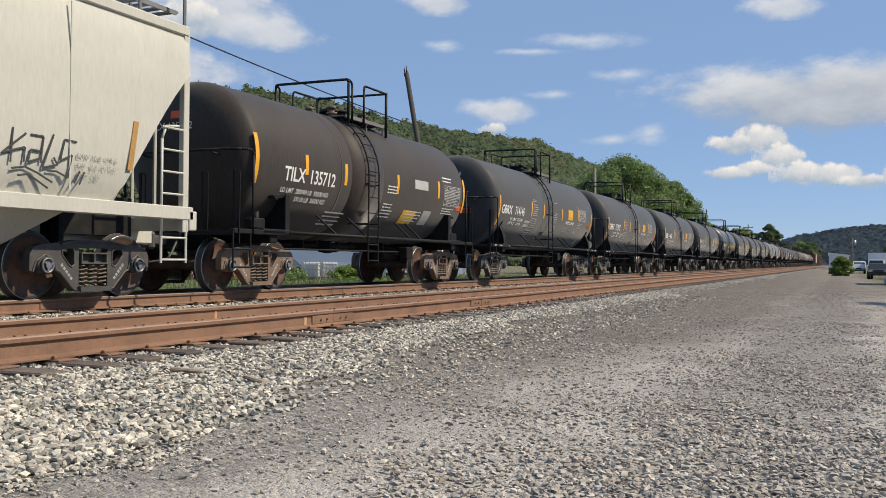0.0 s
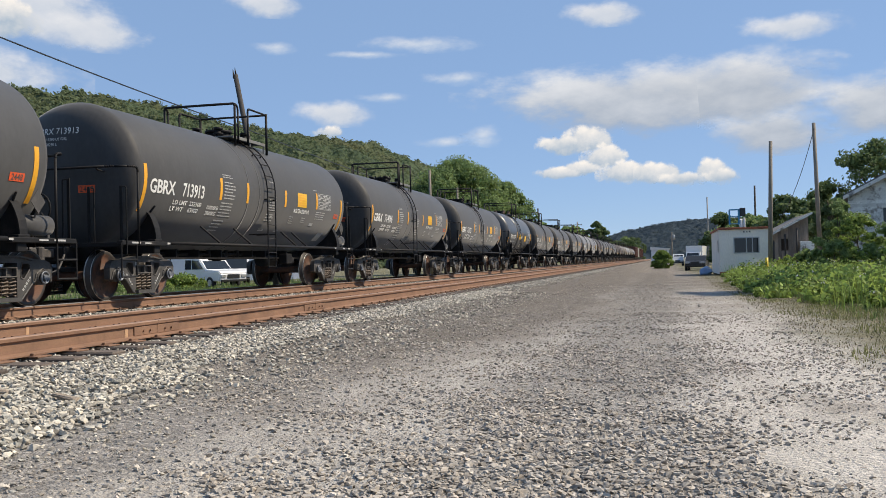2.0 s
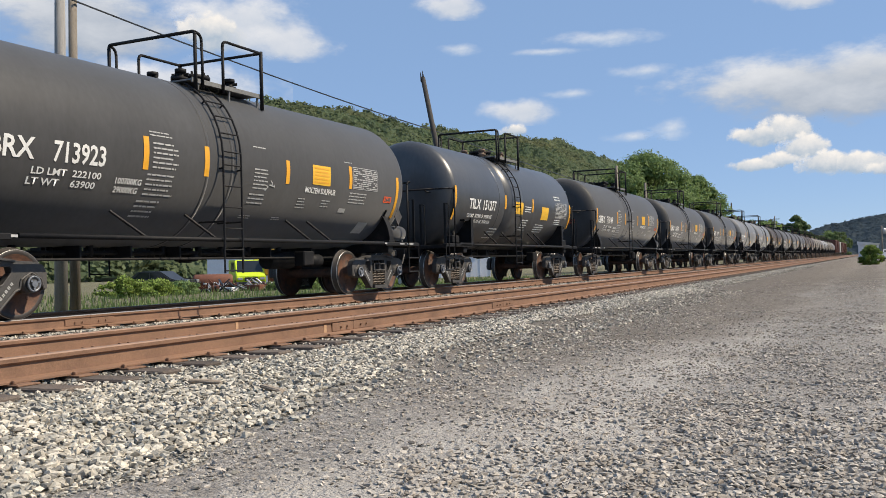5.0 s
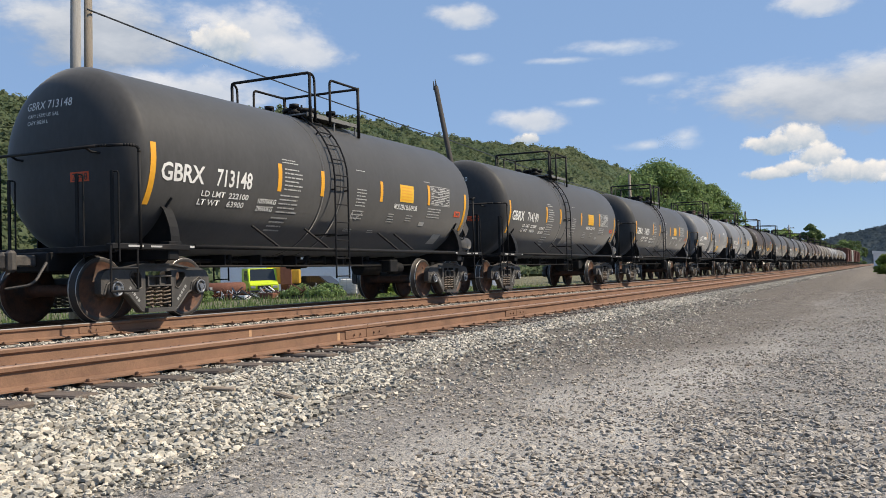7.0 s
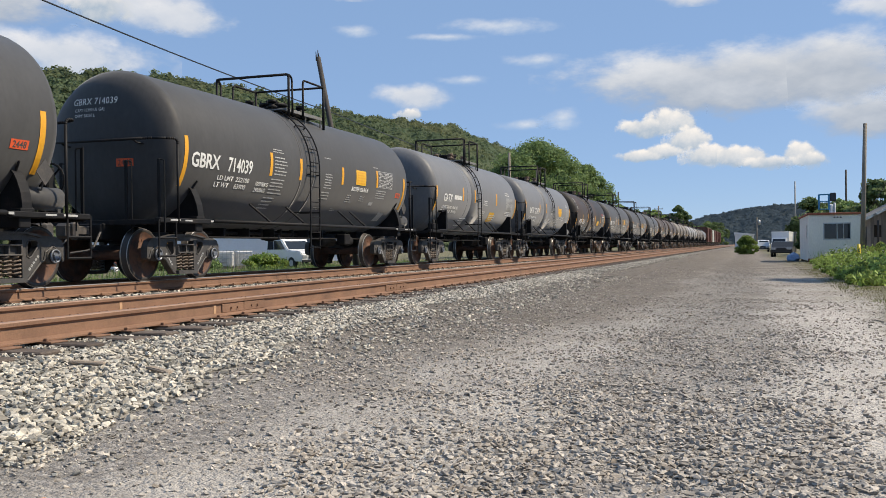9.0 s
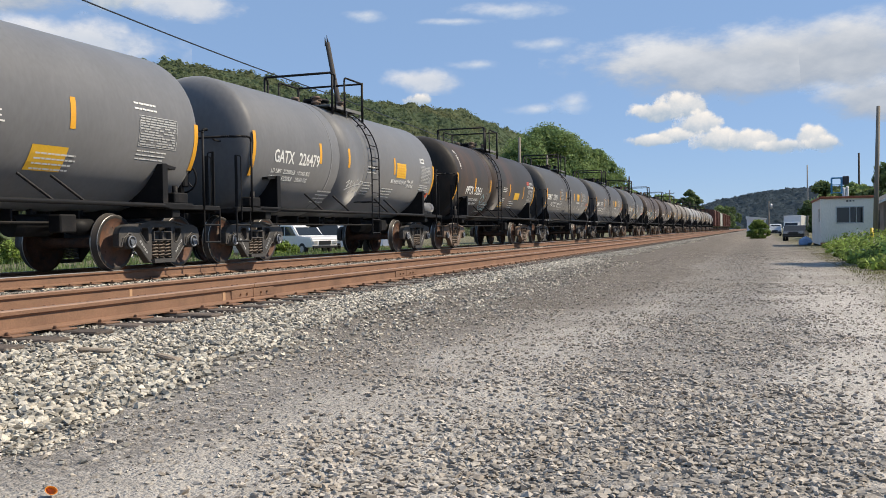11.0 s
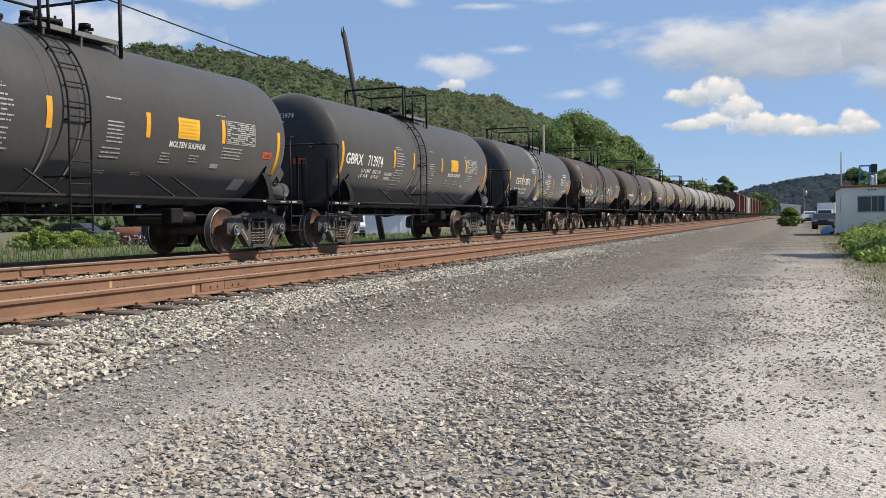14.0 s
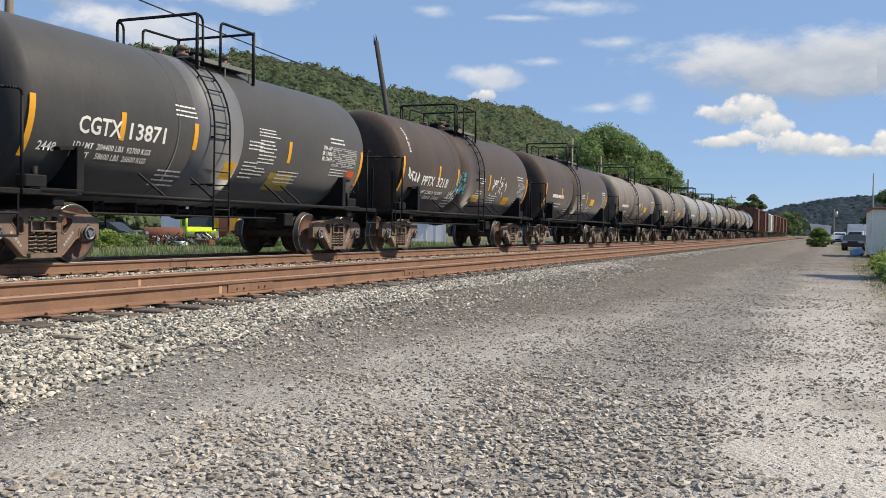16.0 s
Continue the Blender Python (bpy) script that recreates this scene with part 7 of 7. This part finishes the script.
def line_up():
    std = "black tank car with yellow reflective strips and white stencils"
    add = lambda car, c: CARS.append((car, c))
    add(hopper_car(), -92.0)
    c = tank_car(RUSTY, "tilx", 0.86, cast=CAST_RUST, label="brownish black tank car with dusty flanks and white stencils")
    mark_old(c, "TILX", "135712", ((-4.72, 1.9, 2.78), (-3.1, 2.18, 2.56), (-1.6, 2.1, 2.54), (0.8, 2.1, 2.53), (3.1, 2.14, 2.57), (4.75, 1.86, 2.75)), (-3.84, 2.03, 0.72, 0.2, 0.9), (1.36, 2.06, 1.45, 1.76), (3.45, 4.5, 1.98, 2.5),
             ("LD LMT  203900 LB  92500 KG", "LT WT     59100 LB  26800 KG"), 11, 4.64)
    cpart("stencil_panel", "t1", patch((1.7, 2.45, 2.28, 2.5), (2.45, 2.9, 1.46, 1.8)), CHART, c)
    cpart("placard", "t2", patch((4.35, 4.62, 1.9, 2.03)), ORANGE, c, label="red-orange number placard")
    head_piece(head_text("TILX 135712", 0.13, -0.75, 2.86, 4.64), WHITE_INK, c)
    cpart("placard", "t4", head_patch(-0.25, 0.1, 3.06, 3.2, 4.64), ORANGE, c, label="red-orange number placard on the tank end")
    add(c, -77.96)
    for number, centre in (("714146", -64.9), ("713913", -51.1), ("714096", -37.28), ("713923", -23.48)):
        c = tank_car(BLACK, "gbrx", label=std, rungs={"713913": 0.1, "714096": -0.35}.get(number, -0.52))
        mark_standard(c, "GBRX", number, int(number) % 97)
        add(c, centre)
    c = tank_car(GLOSSBLACK, "tilx", 0.82, label="glossy black tank car with two yellow placards and white stencils")
    mark_old(c, "TILX", "151277", ((-4.75, 1.7, 2.55), (-1.3, 2.1, 2.5), (1.0, 2.1, 2.5), (4.75, 1.7, 2.5)), (-3.86, 2.02, 0.75, 0.2, 0.9), (-0.5, 0.15, 2.0, 2.35), (3.2, 4.4, 2.0, 2.5), ("LD LMT  203900 LB  92500 KG", "LT WT     59100 LB  26800 KG"), 12, 4.68)
    cpart("placard", "t3", patch((1.85, 2.5, 1.9, 2.3)), PLACARD, c, label="yellow warning placard")
    add(c, -10.3)
    for number, centre in (("713148", 3.39), ("714140", 17.15), ("714039", 31.33)):
        c = tank_car(BLACK, "gbrx", label=std)
        mark_standard(c, "GBRX", number, int(number) % 97, ("222000", "64000", "100700KG", "29030KG") if number == "714140" else ("222100", "63900", "100700KG", "29000KG"))
        add(c, centre)
    g = "dark grey tank car with a worn shiny jacket and white stencils"
    c = tank_car(GREY, "tilx", 0.4, label=g)
    mark_old(c, "GATX", "", ((-5.15, 1.7, 2.5), (-2.3, 2.12, 2.58), (-0.85, 2.12, 2.58), (2.1, 2.12, 2.58), (5.15, 1.7, 2.5)), (-4.4, 2.04, 0.9, 0.2, 0.9), (1.4, 2.1, 1.5, 1.85), (3.6, 4.6, 2.0, 2.5), ("LD LMT  222800LB  101060 KG", "LT WT    63200LB    28660 KG"), 13, 5.1)
    add(c, 44.75)
    c = tank_car(GREY, "tilx", 0.35, rungs=0.62, label="dark grey tank car with white sprayed tags and a yellow placard")
    mark_old(c, "GATX", "226479", ((-5.2, 1.72, 2.6), (-2.32, 2.14, 2.59), (-0.8, 2.14, 2.6), (2.12, 2.13, 2.58), (5.2, 1.7, 2.55)), (-4.4, 2.05, 0.85, 0.22, 0.95), (2.29, 2.96, 2.06, 2.46), (4.15, 4.95, 2.0, 2.5), ("LD LMT  222800LB  101060 KG", "LT WT    63200LB    28660 KG"), 14, 5.15, head_print=False)
    letters(c, "MOLTEN SULFUR", 0.1, 1.95, 1.9, 1.1)
    letters(c, "FRA A/P", 0.085, 3.15, 1.95, 0.45)
    letters(c, "SR-8754", 0.085, 3.12, 1.83, 0.5)
    cpart("small_print", "g12", lambda bm: printed(bm, 2.29, 2.96, 2.08, 2.44, 5), YELLOW, c)
    cpart("placard", "g12a", patch((4.12, 4.45, 2.57, 2.71)), WHITE_INK, c, label="white number placard")
    letters(c, "2448", 0.09, 4.15, 2.6, 0.26, BLACK)
    cpart("placard", "g12b", patch((4.75, 5.08, 1.6, 1.74)), ORANGE, c, label="orange number placard")
    cpart("air_reservoir", "grey", air_reservoir, GREY, c, pose(0, -0.35, 0))
    cpart("graffiti", "g11", scrawl([[(-0.75, 1.78), (-0.6, 1.86), (-0.66, 1.7), (-0.48, 1.84), (-0.46, 1.68)], [(-0.4, 1.84), (-0.4, 1.55), (-0.3, 1.8), (-0.22, 1.72), (-0.3, 1.66)], [(-0.15, 1.9), (-0.15, 1.6), (-0.02, 1.82)], [(0.02, 1.85), (0.16, 1.84), (0.05, 1.6), (0.12, 1.5)], [(-0.7, 1.62), (-0.3, 1.74), (0.2, 1.8)]], 0.025), WHITE_INK, c, label="white sprayed tag")
    add(c, 57.08)
    c = tank_car(STREAKED, "tilx", 0.2, cast=CAST_RUST, label="rust-streaked black tank car with a pale blue sprayed tag")
    mark_old(c, "PPTX", "3261", ((-5.4, 1.62, 2.5), (-3.39, 1.96, 2.41), (-1.5, 1.98, 2.44), (1.3, 1.95, 2.41), (3.5, 1.91, 2.39), (5.3, 1.6, 2.5)), (-4.34, 1.86, 0.82, 0.2, 0.78), (2.07, 2.84, 1.83, 2.1), (4.2, 5.1, 1.82, 2.3), ("LD LMT  222500 LB  100900KG", "LT WT    63500 LB   28800KG NEW 09-97"), 15, 5.3, head_print=False)
    letters(c, "SR 5144", 0.09, 4.5, 2.52, 0.5)
    letters(c, "MOLTEN SULFUR", 0.095, 4.12, 2.37, 0.98)
    cpart("placard", "p12c", patch((4.05, 4.4, 2.5, 2.63)), ORANGE, c, label="red-orange number placard")
    letters(c, "2448", 0.08, 4.1, 2.53, 0.24, BLACK)
    falling_letters(c, "PPTX 3261", 0.11, -5.0, 3.3)
    pale = material("pale blue spray paint", (0.30, 0.52, 0.60), 0.6, bump=0)
    cpart("graffiti", "p12", scrawl([[(-1.75 + (y + 1.6) * 1.45, 1.6 + (z - 1.57) * 1.25) for y, z in st] for st in [[(-1.95, 1.55), (-2.05, 1.68), (-1.95, 1.8), (-1.82, 1.7), (-1.85, 1.52), (-1.95, 1.5), (-1.78, 1.42)], [(-1.72, 1.85), (-1.7, 1.5), (-1.6, 1.6)], [(-1.55, 1.62), (-1.5, 1.45), (-1.42, 1.6)], [(-1.75, 1.36), (-1.55, 1.42), (-1.25, 1.36)], [(-1.9, 1.38), (-1.85, 1.28)], [(-1.38, 1.5), (-1.28, 1.55), (-1.34, 1.42), (-1.22, 1.44)]]], 0.025), pale, c, label="pale blue sprayed tag")
    cpart("placard", "p12", patch((0.25, 0.75, 1.5, 1.68)), PLACARD, c)
    add(c, 70.1)
    for number, centre in (("713916", 83.52), ("713974", 97.19)):
        c = tank_car(BLACK, "gbrx", label=std)
        mark_standard(c, "GBRX", number, int(number) % 97)
        add(c, centre)
    c = tank_car(BLACK, "tilx", 0.62, cast=CAST_RUST, bandpaint=GREY, rungs=-0.66, label="black tank car with a grey middle band and white stencils")
    mark_old(c, "CGTX", "13871", ((-4.9, 1.55, 2.42), (-3.1, 1.93, 2.37), (-1.3, 1.93, 2.39), (1.75, 1.92, 2.36), (4.85, 1.6, 2.4)), (-4.01, 1.97, 0.9, 0.18, 0.85), (-0.3, 0.05, 1.48, 1.8), (3.5, 4.6, 1.98, 2.4), ("LD LMT  204400 LBS  92700 KGS", "LT  WT    58600 LBS  26600 KGS"), 16, 4.88)
    letters(c, "2448", 0.125, -4.68, 1.66, 0.34)
    letters(c, "FRA A/P", 0.085, 3.1, 2.32, 0.36)
    letters(c, "SR 13450", 0.085, 3.04, 2.2, 0.42)
    letters(c, "SR 13449", 0.085, 3.04, 2.08, 0.42)
    cpart("small_print", "c15", small_print(((0.62, 2.52, 3, 0.75, 0.035), (0.66, 2.3, 7, 0.62, 0.04), (0.66, 1.76, 3, 0.42, 0.035), (-1.85, 2.66, 3, 0.6, 0.045)), 31), WHITE_INK, c)
    cpart("placard", "c15", patch((1.25, 2.1, 1.36, 1.7)), material("faded yellow placard", (0.36, 0.26, 0.06), 0.6, bump=0), c)
    cpart("placard", "c15b", patch((4.3, 4.62, 1.78, 1.92)), ORANGE, c)
    add(c, 110.36)
    c = tank_car(BROWN, "tilx", 0.25, cast=CAST_RUST, rungs=0.3, label="dusty brown tank car with teal and white sprayed graffiti")
    mark_old(c, "PPTX", "3218", ((-5.3, 1.6, 2.5), (-2.9, 1.9, 2.4), (-1.5, 1.9, 2.4), (1.3, 1.9, 2.4), (5.2, 1.6, 2.5)), (-4.0, 1.82, 0.82, 0.2, 0.78), (0.1, 0.7, 1.5, 1.72), (4.2, 5.0, 1.8, 2.3), ("LD LMT  222500 LB  100900KG", "LT WT    63500 LB   28800KG"), 17, 5.25)
    falling_letters(c, "PPTX 3218", 0.11, -4.95, 3.3)
    teal = material("teal spray paint", (0.04, 0.22, 0.28), 0.6, bump=0)
    cpart("graffiti", "p16a", scrawl(tag_strokes(5, -1.45, -0.75, 1.75, 2.3, 5), 0.13), teal, c, label="teal sprayed graffiti")
    cpart("graffiti", "p16b", scrawl(tag_strokes(6, 1.5, 3.0, 1.75, 2.45, 7), 0.05), WHITE_INK, c, label="white sprayed graffiti")
    cpart("graffiti", "p16c", scrawl(tag_strokes(7, -5.0, -4.2, 1.85, 2.3, 4), 0.045), WHITE_INK, c, label="white sprayed graffiti")
    cpart("graffiti", "p16d", scrawl(tag_strokes(9, -1.9, -1.2, 1.4, 1.85, 5), 0.035), WHITE_INK, c, label="white sprayed graffiti")
    cpart("placard", "p16e", patch((3.0, 3.6, 1.5, 1.75)), YELLOW, c, label="orange placard")
    add(c, 122.9)
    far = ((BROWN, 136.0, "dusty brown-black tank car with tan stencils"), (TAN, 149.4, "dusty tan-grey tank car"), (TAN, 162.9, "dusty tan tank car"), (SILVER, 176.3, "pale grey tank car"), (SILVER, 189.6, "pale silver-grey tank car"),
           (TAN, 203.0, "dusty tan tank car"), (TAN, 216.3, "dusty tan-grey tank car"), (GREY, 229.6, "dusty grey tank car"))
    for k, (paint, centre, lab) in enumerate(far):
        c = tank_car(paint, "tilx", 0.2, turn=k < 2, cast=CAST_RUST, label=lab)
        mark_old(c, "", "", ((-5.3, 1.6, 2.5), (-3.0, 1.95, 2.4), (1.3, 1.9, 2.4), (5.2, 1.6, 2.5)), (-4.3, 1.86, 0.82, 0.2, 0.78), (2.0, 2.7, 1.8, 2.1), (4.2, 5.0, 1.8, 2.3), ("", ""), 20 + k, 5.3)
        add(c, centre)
    add(boxcar(BOXCAR, "oxide-red boxcar near the end of the train"), 245.0)
    add(boxcar(BOXCAR, "oxide-red boxcar near the end of the train"), 261.5)
    add(boxcar(CREAM, "cream-white boxcar near the end of the train", 15.5, 4.4), 278.0)
    for k in range(4):
        add(boxcar(BOXCAR, "oxide-red boxcar near the end of the train"), 294.5 + 16.5 * k)


line_up()


# ---- hill, clouds ----
def aim(az, el, dist):
    """A place by the angle to the left of the track, the angle above the horizon and the distance."""
    return Vector((-math.sin(radians(az)) * dist, math.cos(radians(az)) * dist, 0.6 + math.tan(radians(el)) * dist))


FOREST = leaf_material("wooded hillside leaves", (0.104, 0.146, 0.078), 0.2, 0.45, 0.25, 0.05, 0.6, tint=(0.145, 0.158, 0.078), tint_at=(0.42, 0.68), tint_scale=0.02)
# far leaves: blue air haze is mixed into the base colour
FARFOREST = leaf_material("distant woods with haze in the colour", (0.084, 0.118, 0.142), 0.06, 0.55, 0.12, 0.02, 0.08)


def lump(x, y, cell):
    """Domes side by side, one to a cell."""
    d = noise.voronoi(Vector((x / cell, y / cell, 0)))[0][0]
    return max(0.0, 1 - 1.5 * d * d)


def hill(name, crest, depth, label, size, cols, rows, seed, mat, leaves, leaf, tops):
    """A wooded ridge: a slope up to a crest line, its skin lumpy with tree crowns, thick with loose leaf masses."""
    rng = np.random.default_rng(seed)
    az, els, ds = (np.array([c[k] for c in crest]) for k in range(3))
    skin = np.zeros((rows + 1, cols + 1, 3))
    for j in range(rows + 1):
        u = j / rows
        for i in range(cols + 1):
            a = az[0] + (az[-1] - az[0]) * i / cols
            d = np.interp(a, az, ds)
            top = math.tan(radians(np.interp(a, az, els))) * d - size * 0.7
            dist = d * (1 - depth * (1 - u))
            x, y = -math.sin(radians(a)) * dist, math.cos(radians(a)) * dist
            n = noise.noise(Vector((x, y, seed)) / (size * 1.3))
            z = 0.6 + top * u ** 0.8 - 2 * (1 - u)
            z += size * (0.45 * lump(x + n * size * 0.6, y, size) + 0.25 * lump(x, y + n * size * 0.6, size * 0.45) + 0.45 * n + 0.35 * noise.noise(Vector((x, y, 1.0)) / (size * 4)))
            skin[j, i] = (x, y, z)
    nrm = np.cross(np.gradient(skin, axis=1), np.gradient(skin, axis=0)).reshape(-1, 3)
    nrm /= np.linalg.norm(nrm, axis=1)[:, None]
    nrm *= np.sign(nrm[:, 2:3] + 1e-9)
    k = cols + 1
    flat = skin.reshape(-1, 3)
    verts = flat.tolist() + [(v[0] * 1.3, v[1] * 1.3, -5) for v in flat[-k:]]
    faces = [(j * k + i, j * k + i + 1, (j + 1) * k + i + 1, (j + 1) * k + i) for j in range(rows + 1) for i in range(cols)]
    tagged(raw(name, verts, faces, mat, smooth=True), label, "hill", kind="structure")
    pick = rng.integers(0, len(flat), leaves)
    p = flat[pick] + rng.normal(size=(leaves, 3)) * size * np.array([0.16, 0.16, 0.05])
    q = nrm[pick] + rng.normal(size=(leaves, 3)) * 0.35
    q /= np.linalg.norm(q, axis=1)[:, None]
    s = leaf * (0.4 + 0.9 * rng.random((leaves, 1)))
    a = np.cross(q, rng.normal(size=(leaves, 3)))
    a /= np.linalg.norm(a, axis=1)[:, None]
    b = np.cross(q, a) * 0.7
    quads = np.stack([p - a * s, p - b * s, p + a * s, p + b * s], 1).reshape(-1, 3)
    tagged(quads_mesh(name.replace("hill", "trees"), quads, mat, None, tops), category="woods", kind="stuff")


hill("hill", [(4, 1.2, 800), (8, 2.2, 760), (12, 5.0, 680), (13.8, 6.0, 640), (15.5, 6.65, 580), (17.6, 7.55, 545), (21, 8.0, 500), (26.2, 8.75, 450), (28.8, 9.5, 430), (32, 10.1, 410), (36, 10.5, 385), (43, 10.4, 350), (56, 11.0, 330)],
     0.45, "long wooded hill behind the railway", 6.0, 430, 80, 3, FOREST, 230000, 0.75, "dense green summer woods covering the hillside")
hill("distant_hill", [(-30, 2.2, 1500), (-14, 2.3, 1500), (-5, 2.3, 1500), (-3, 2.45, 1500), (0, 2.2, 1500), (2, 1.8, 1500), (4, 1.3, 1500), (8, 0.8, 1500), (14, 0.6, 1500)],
     0.17, "distant wooded hill with blue haze in its colour", 7.0, 420, 60, 5, FARFOREST, 130000, 1.25, "distant woods on the far hill, blue haze in their colour")


def cloud_material(name, bright, grey, soft, scale, seed, most=0.97):
    m = bpy.data.materials.new(name)
    m.use_nodes = True
    n, l = m.node_tree.nodes, m.node_tree.links
    n.remove(n["Principled BSDF"])
    co = n.new("ShaderNodeTexCoord")
    info = n.new("ShaderNodeObjectInfo")
    off = n.new("ShaderNodeVectorMath")
    off.operation = "SCALE"
    off.inputs[0].default_value = (37, 91, 13)
    l.new(info.outputs["Random"], off.inputs["Scale"])
    add = n.new("ShaderNodeVectorMath")
    wide = n.new("ShaderNodeVectorMath")
    wide.operation = "MULTIPLY"
    wide.inputs[1].default_value = (1.0, seed, 1.0)
    l.new(co.outputs["Object"], wide.inputs[0])
    l.new(wide.outputs[0], add.inputs[0])
    l.new(off.outputs[0], add.inputs[1])
    tx = n.new("ShaderNodeTexNoise")
    tx.inputs["Scale"].default_value = scale
    tx.inputs["Detail"].default_value = 9
    tx.inputs["Roughness"].default_value = 0.58
    l.new(add.outputs[0], tx.inputs["Vector"])
    uv = n.new("ShaderNodeVectorMath")
    uv.operation = "MULTIPLY_ADD"
    l.new(co.outputs["UV"], uv.inputs[0])
    uv.inputs[1].default_value = (2, 2, 0)
    uv.inputs[2].default_value = (-1, -1, 0)
    ln = n.new("ShaderNodeVectorMath")
    ln.operation = "LENGTH"
    l.new(uv.outputs[0], ln.inputs[0])

    def op(kind, a, b):
        o = n.new("ShaderNodeMath")
        o.operation = kind
        for s, v in zip(o.inputs, (a, b)):
            if isinstance(v, (int, float)):
                s.default_value = v
            else:
                l.new(v, s)
        return o.outputs[0]
    body = op("SUBTRACT", op("MULTIPLY", tx.outputs["Fac"], 1.9), op("ADD", op("MULTIPLY", ln.outputs["Value"], 1.0), 0.02))
    alpha = n.new("ShaderNodeMapRange")
    alpha.interpolation_type = "SMOOTHSTEP"
    alpha.inputs["From Min"].default_value, alpha.inputs["From Max"].default_value = 0.0, soft
    alpha.inputs["To Max"].default_value = most
    l.new(body, alpha.inputs["Value"])
    sep = n.new("ShaderNodeSeparateXYZ")
    l.new(uv.outputs[0], sep.inputs[0])
    # brighter top and shaded grey base are painted into the card's glow
    tone = op("ADD", op("MULTIPLY", sep.outputs["Y"], 0.35), op("MULTIPLY", tx.outputs["Fac"], 0.9))
    mix = n.new("ShaderNodeMix")
    mix.data_type = "RGBA"
    mr = n.new("ShaderNodeMapRange")
    mr.inputs["From Min"].default_value, mr.inputs["From Max"].default_value = 0.26, 0.74
    l.new(tone, mr.inputs["Value"])
    l.new(mr.outputs[0], mix.inputs["Factor"])
    mix.inputs["A"].default_value, mix.inputs["B"].default_value = (*grey, 1), (*bright, 1)
    em = n.new("ShaderNodeEmission")
    l.new(mix.outputs["Result"], em.inputs["Color"])
    tp = n.new("ShaderNodeBsdfTransparent")
    ms = n.new("ShaderNodeMixShader")
    l.new(alpha.outputs[0], ms.inputs[0])
    l.new(tp.outputs[0], ms.inputs[1])
    l.new(em.outputs[0], ms.inputs[2])
    l.new(ms.outputs[0], n["Material Output"].inputs["Surface"])
    return m


SOFT = cloud_material("soft white cloud", (0.70, 0.74, 0.83), (0.48, 0.56, 0.70), 0.6, 0.0035, 1.7, 0.96)
CUMULUS = cloud_material("bright cumulus", (0.80, 0.80, 0.82), (0.36, 0.46, 0.60), 0.4, 0.013, 1.2)
WISP = cloud_material("thin white wisp", (0.66, 0.71, 0.82), (0.50, 0.60, 0.76), 0.95, 0.0045, 2.2, 0.85)
BANK = cloud_material("grey-white cloud bank", (0.64, 0.69, 0.78), (0.33, 0.40, 0.52), 0.6, 0.0027, 2.2, 0.95)


def cloud(az, el, w, h, mat, dist=3200, label=""):
    p = aim(az, el, dist)
    W, H = math.tan(radians(w / 2)) * dist * 1.25, math.tan(radians(h / 2)) * dist * 1.25
    bm = bmesh.new()
    vs = [bm.verts.new(v) for v in ((-W, -H, 0), (W, -H, 0), (W, H, 0), (-W, H, 0))]
    f = bm.faces.new(vs)
    uvl = bm.loops.layers.uv.new("uv")
    for lp, uvc in zip(f.loops, ((0, 0), (1, 0), (1, 1), (0, 1))):
        lp[uvl].uv = uvc
    o = part("cloud", bm, mat)
    q = (Vector((0, 0, 0.6)) - p).to_track_quat("Z", "Y").to_matrix().to_4x4()
    o.matrix_basis = Matrix.Translation(p) @ q
    tagged(o, label, "cloud", kind="structure")


for az, el, w, h in ((39.1, 14.3, 3.6, 2.1), (4.4, 7.35, 3.4, 1.7), (5.9, 7.1, 3.0, 1.1), (3.4, 6.2, 2.6, 1.7), (2.2, 5.3, 3.0, 1.4), (0.4, 5.15, 3.6, 1.3), (-2.9, 5.2, 1.9, 1.4), (-3.5, 4.8, 2.2, 0.9), (-1.3, 4.75, 3.0, 0.8), (5.0, 5.6, 2.4, 0.9),
                     (6.3, 5.4, 2.6, 0.7), (20.4, 8.2, 1.8, 0.8)):
    cloud(az, el, w, h, CUMULUS, 3000, "bright white cumulus cloud in a blue sky")
for az, el, w, h in ((24.0, 15.9, 4.6, 1.6), (14.3, 13.5, 7.0, 1.0), (23.6, 13.3, 2.8, 0.8), (12.3, 11.4, 4.2, 0.9), (19.9, 9.45, 5.2, 1.6), (13.2, 7.5, 3.4, 0.8), (10.9, 7.9, 2.6, 1.3), (3.1, 14.9, 5.0, 1.5), (-7.9, 13.2, 6.0, 1.5), (18.0, 12.9, 5.0, 0.5), (16.8, 10.3, 3.4, 0.7),
                     (37.0, 15.0, 8.5, 3.6), (40.4, 11.4, 10.0, 2.6), (34.2, 13.9, 5.6, 2.2)):
    cloud(az, el, w, h, SOFT if h > 1.4 else WISP, 3600, "thin white wisp of cloud")
for az, el, w, h in ((46.0, 14.6, 11, 5.0), (1.5, 9.7, 18.5, 4.2), (-4.5, 10.1, 11, 4.0), (-6.5, 7.4, 7.0, 2.6), (-13, 8.5, 9, 4)):
    cloud(az, el, w, h, BANK, 3900, "broad grey-white cloud bank")


# ---- all that moves ----
def motions():
    for car, centre in CARS:
        walk(car, [(t, pose(FAR_X, centre - SPEED * (t - 8.0), RT)) for t in (0.0, 8.0, 16.0)])
    step = 1 / 30
    turn = -math.degrees(SPEED * step / 0.457)
    for wheel, y in WHEELS:
        walk(wheel, [(k * step, pose(0, y, 0.457, -turn * k)) for k in range(481)])


motions()
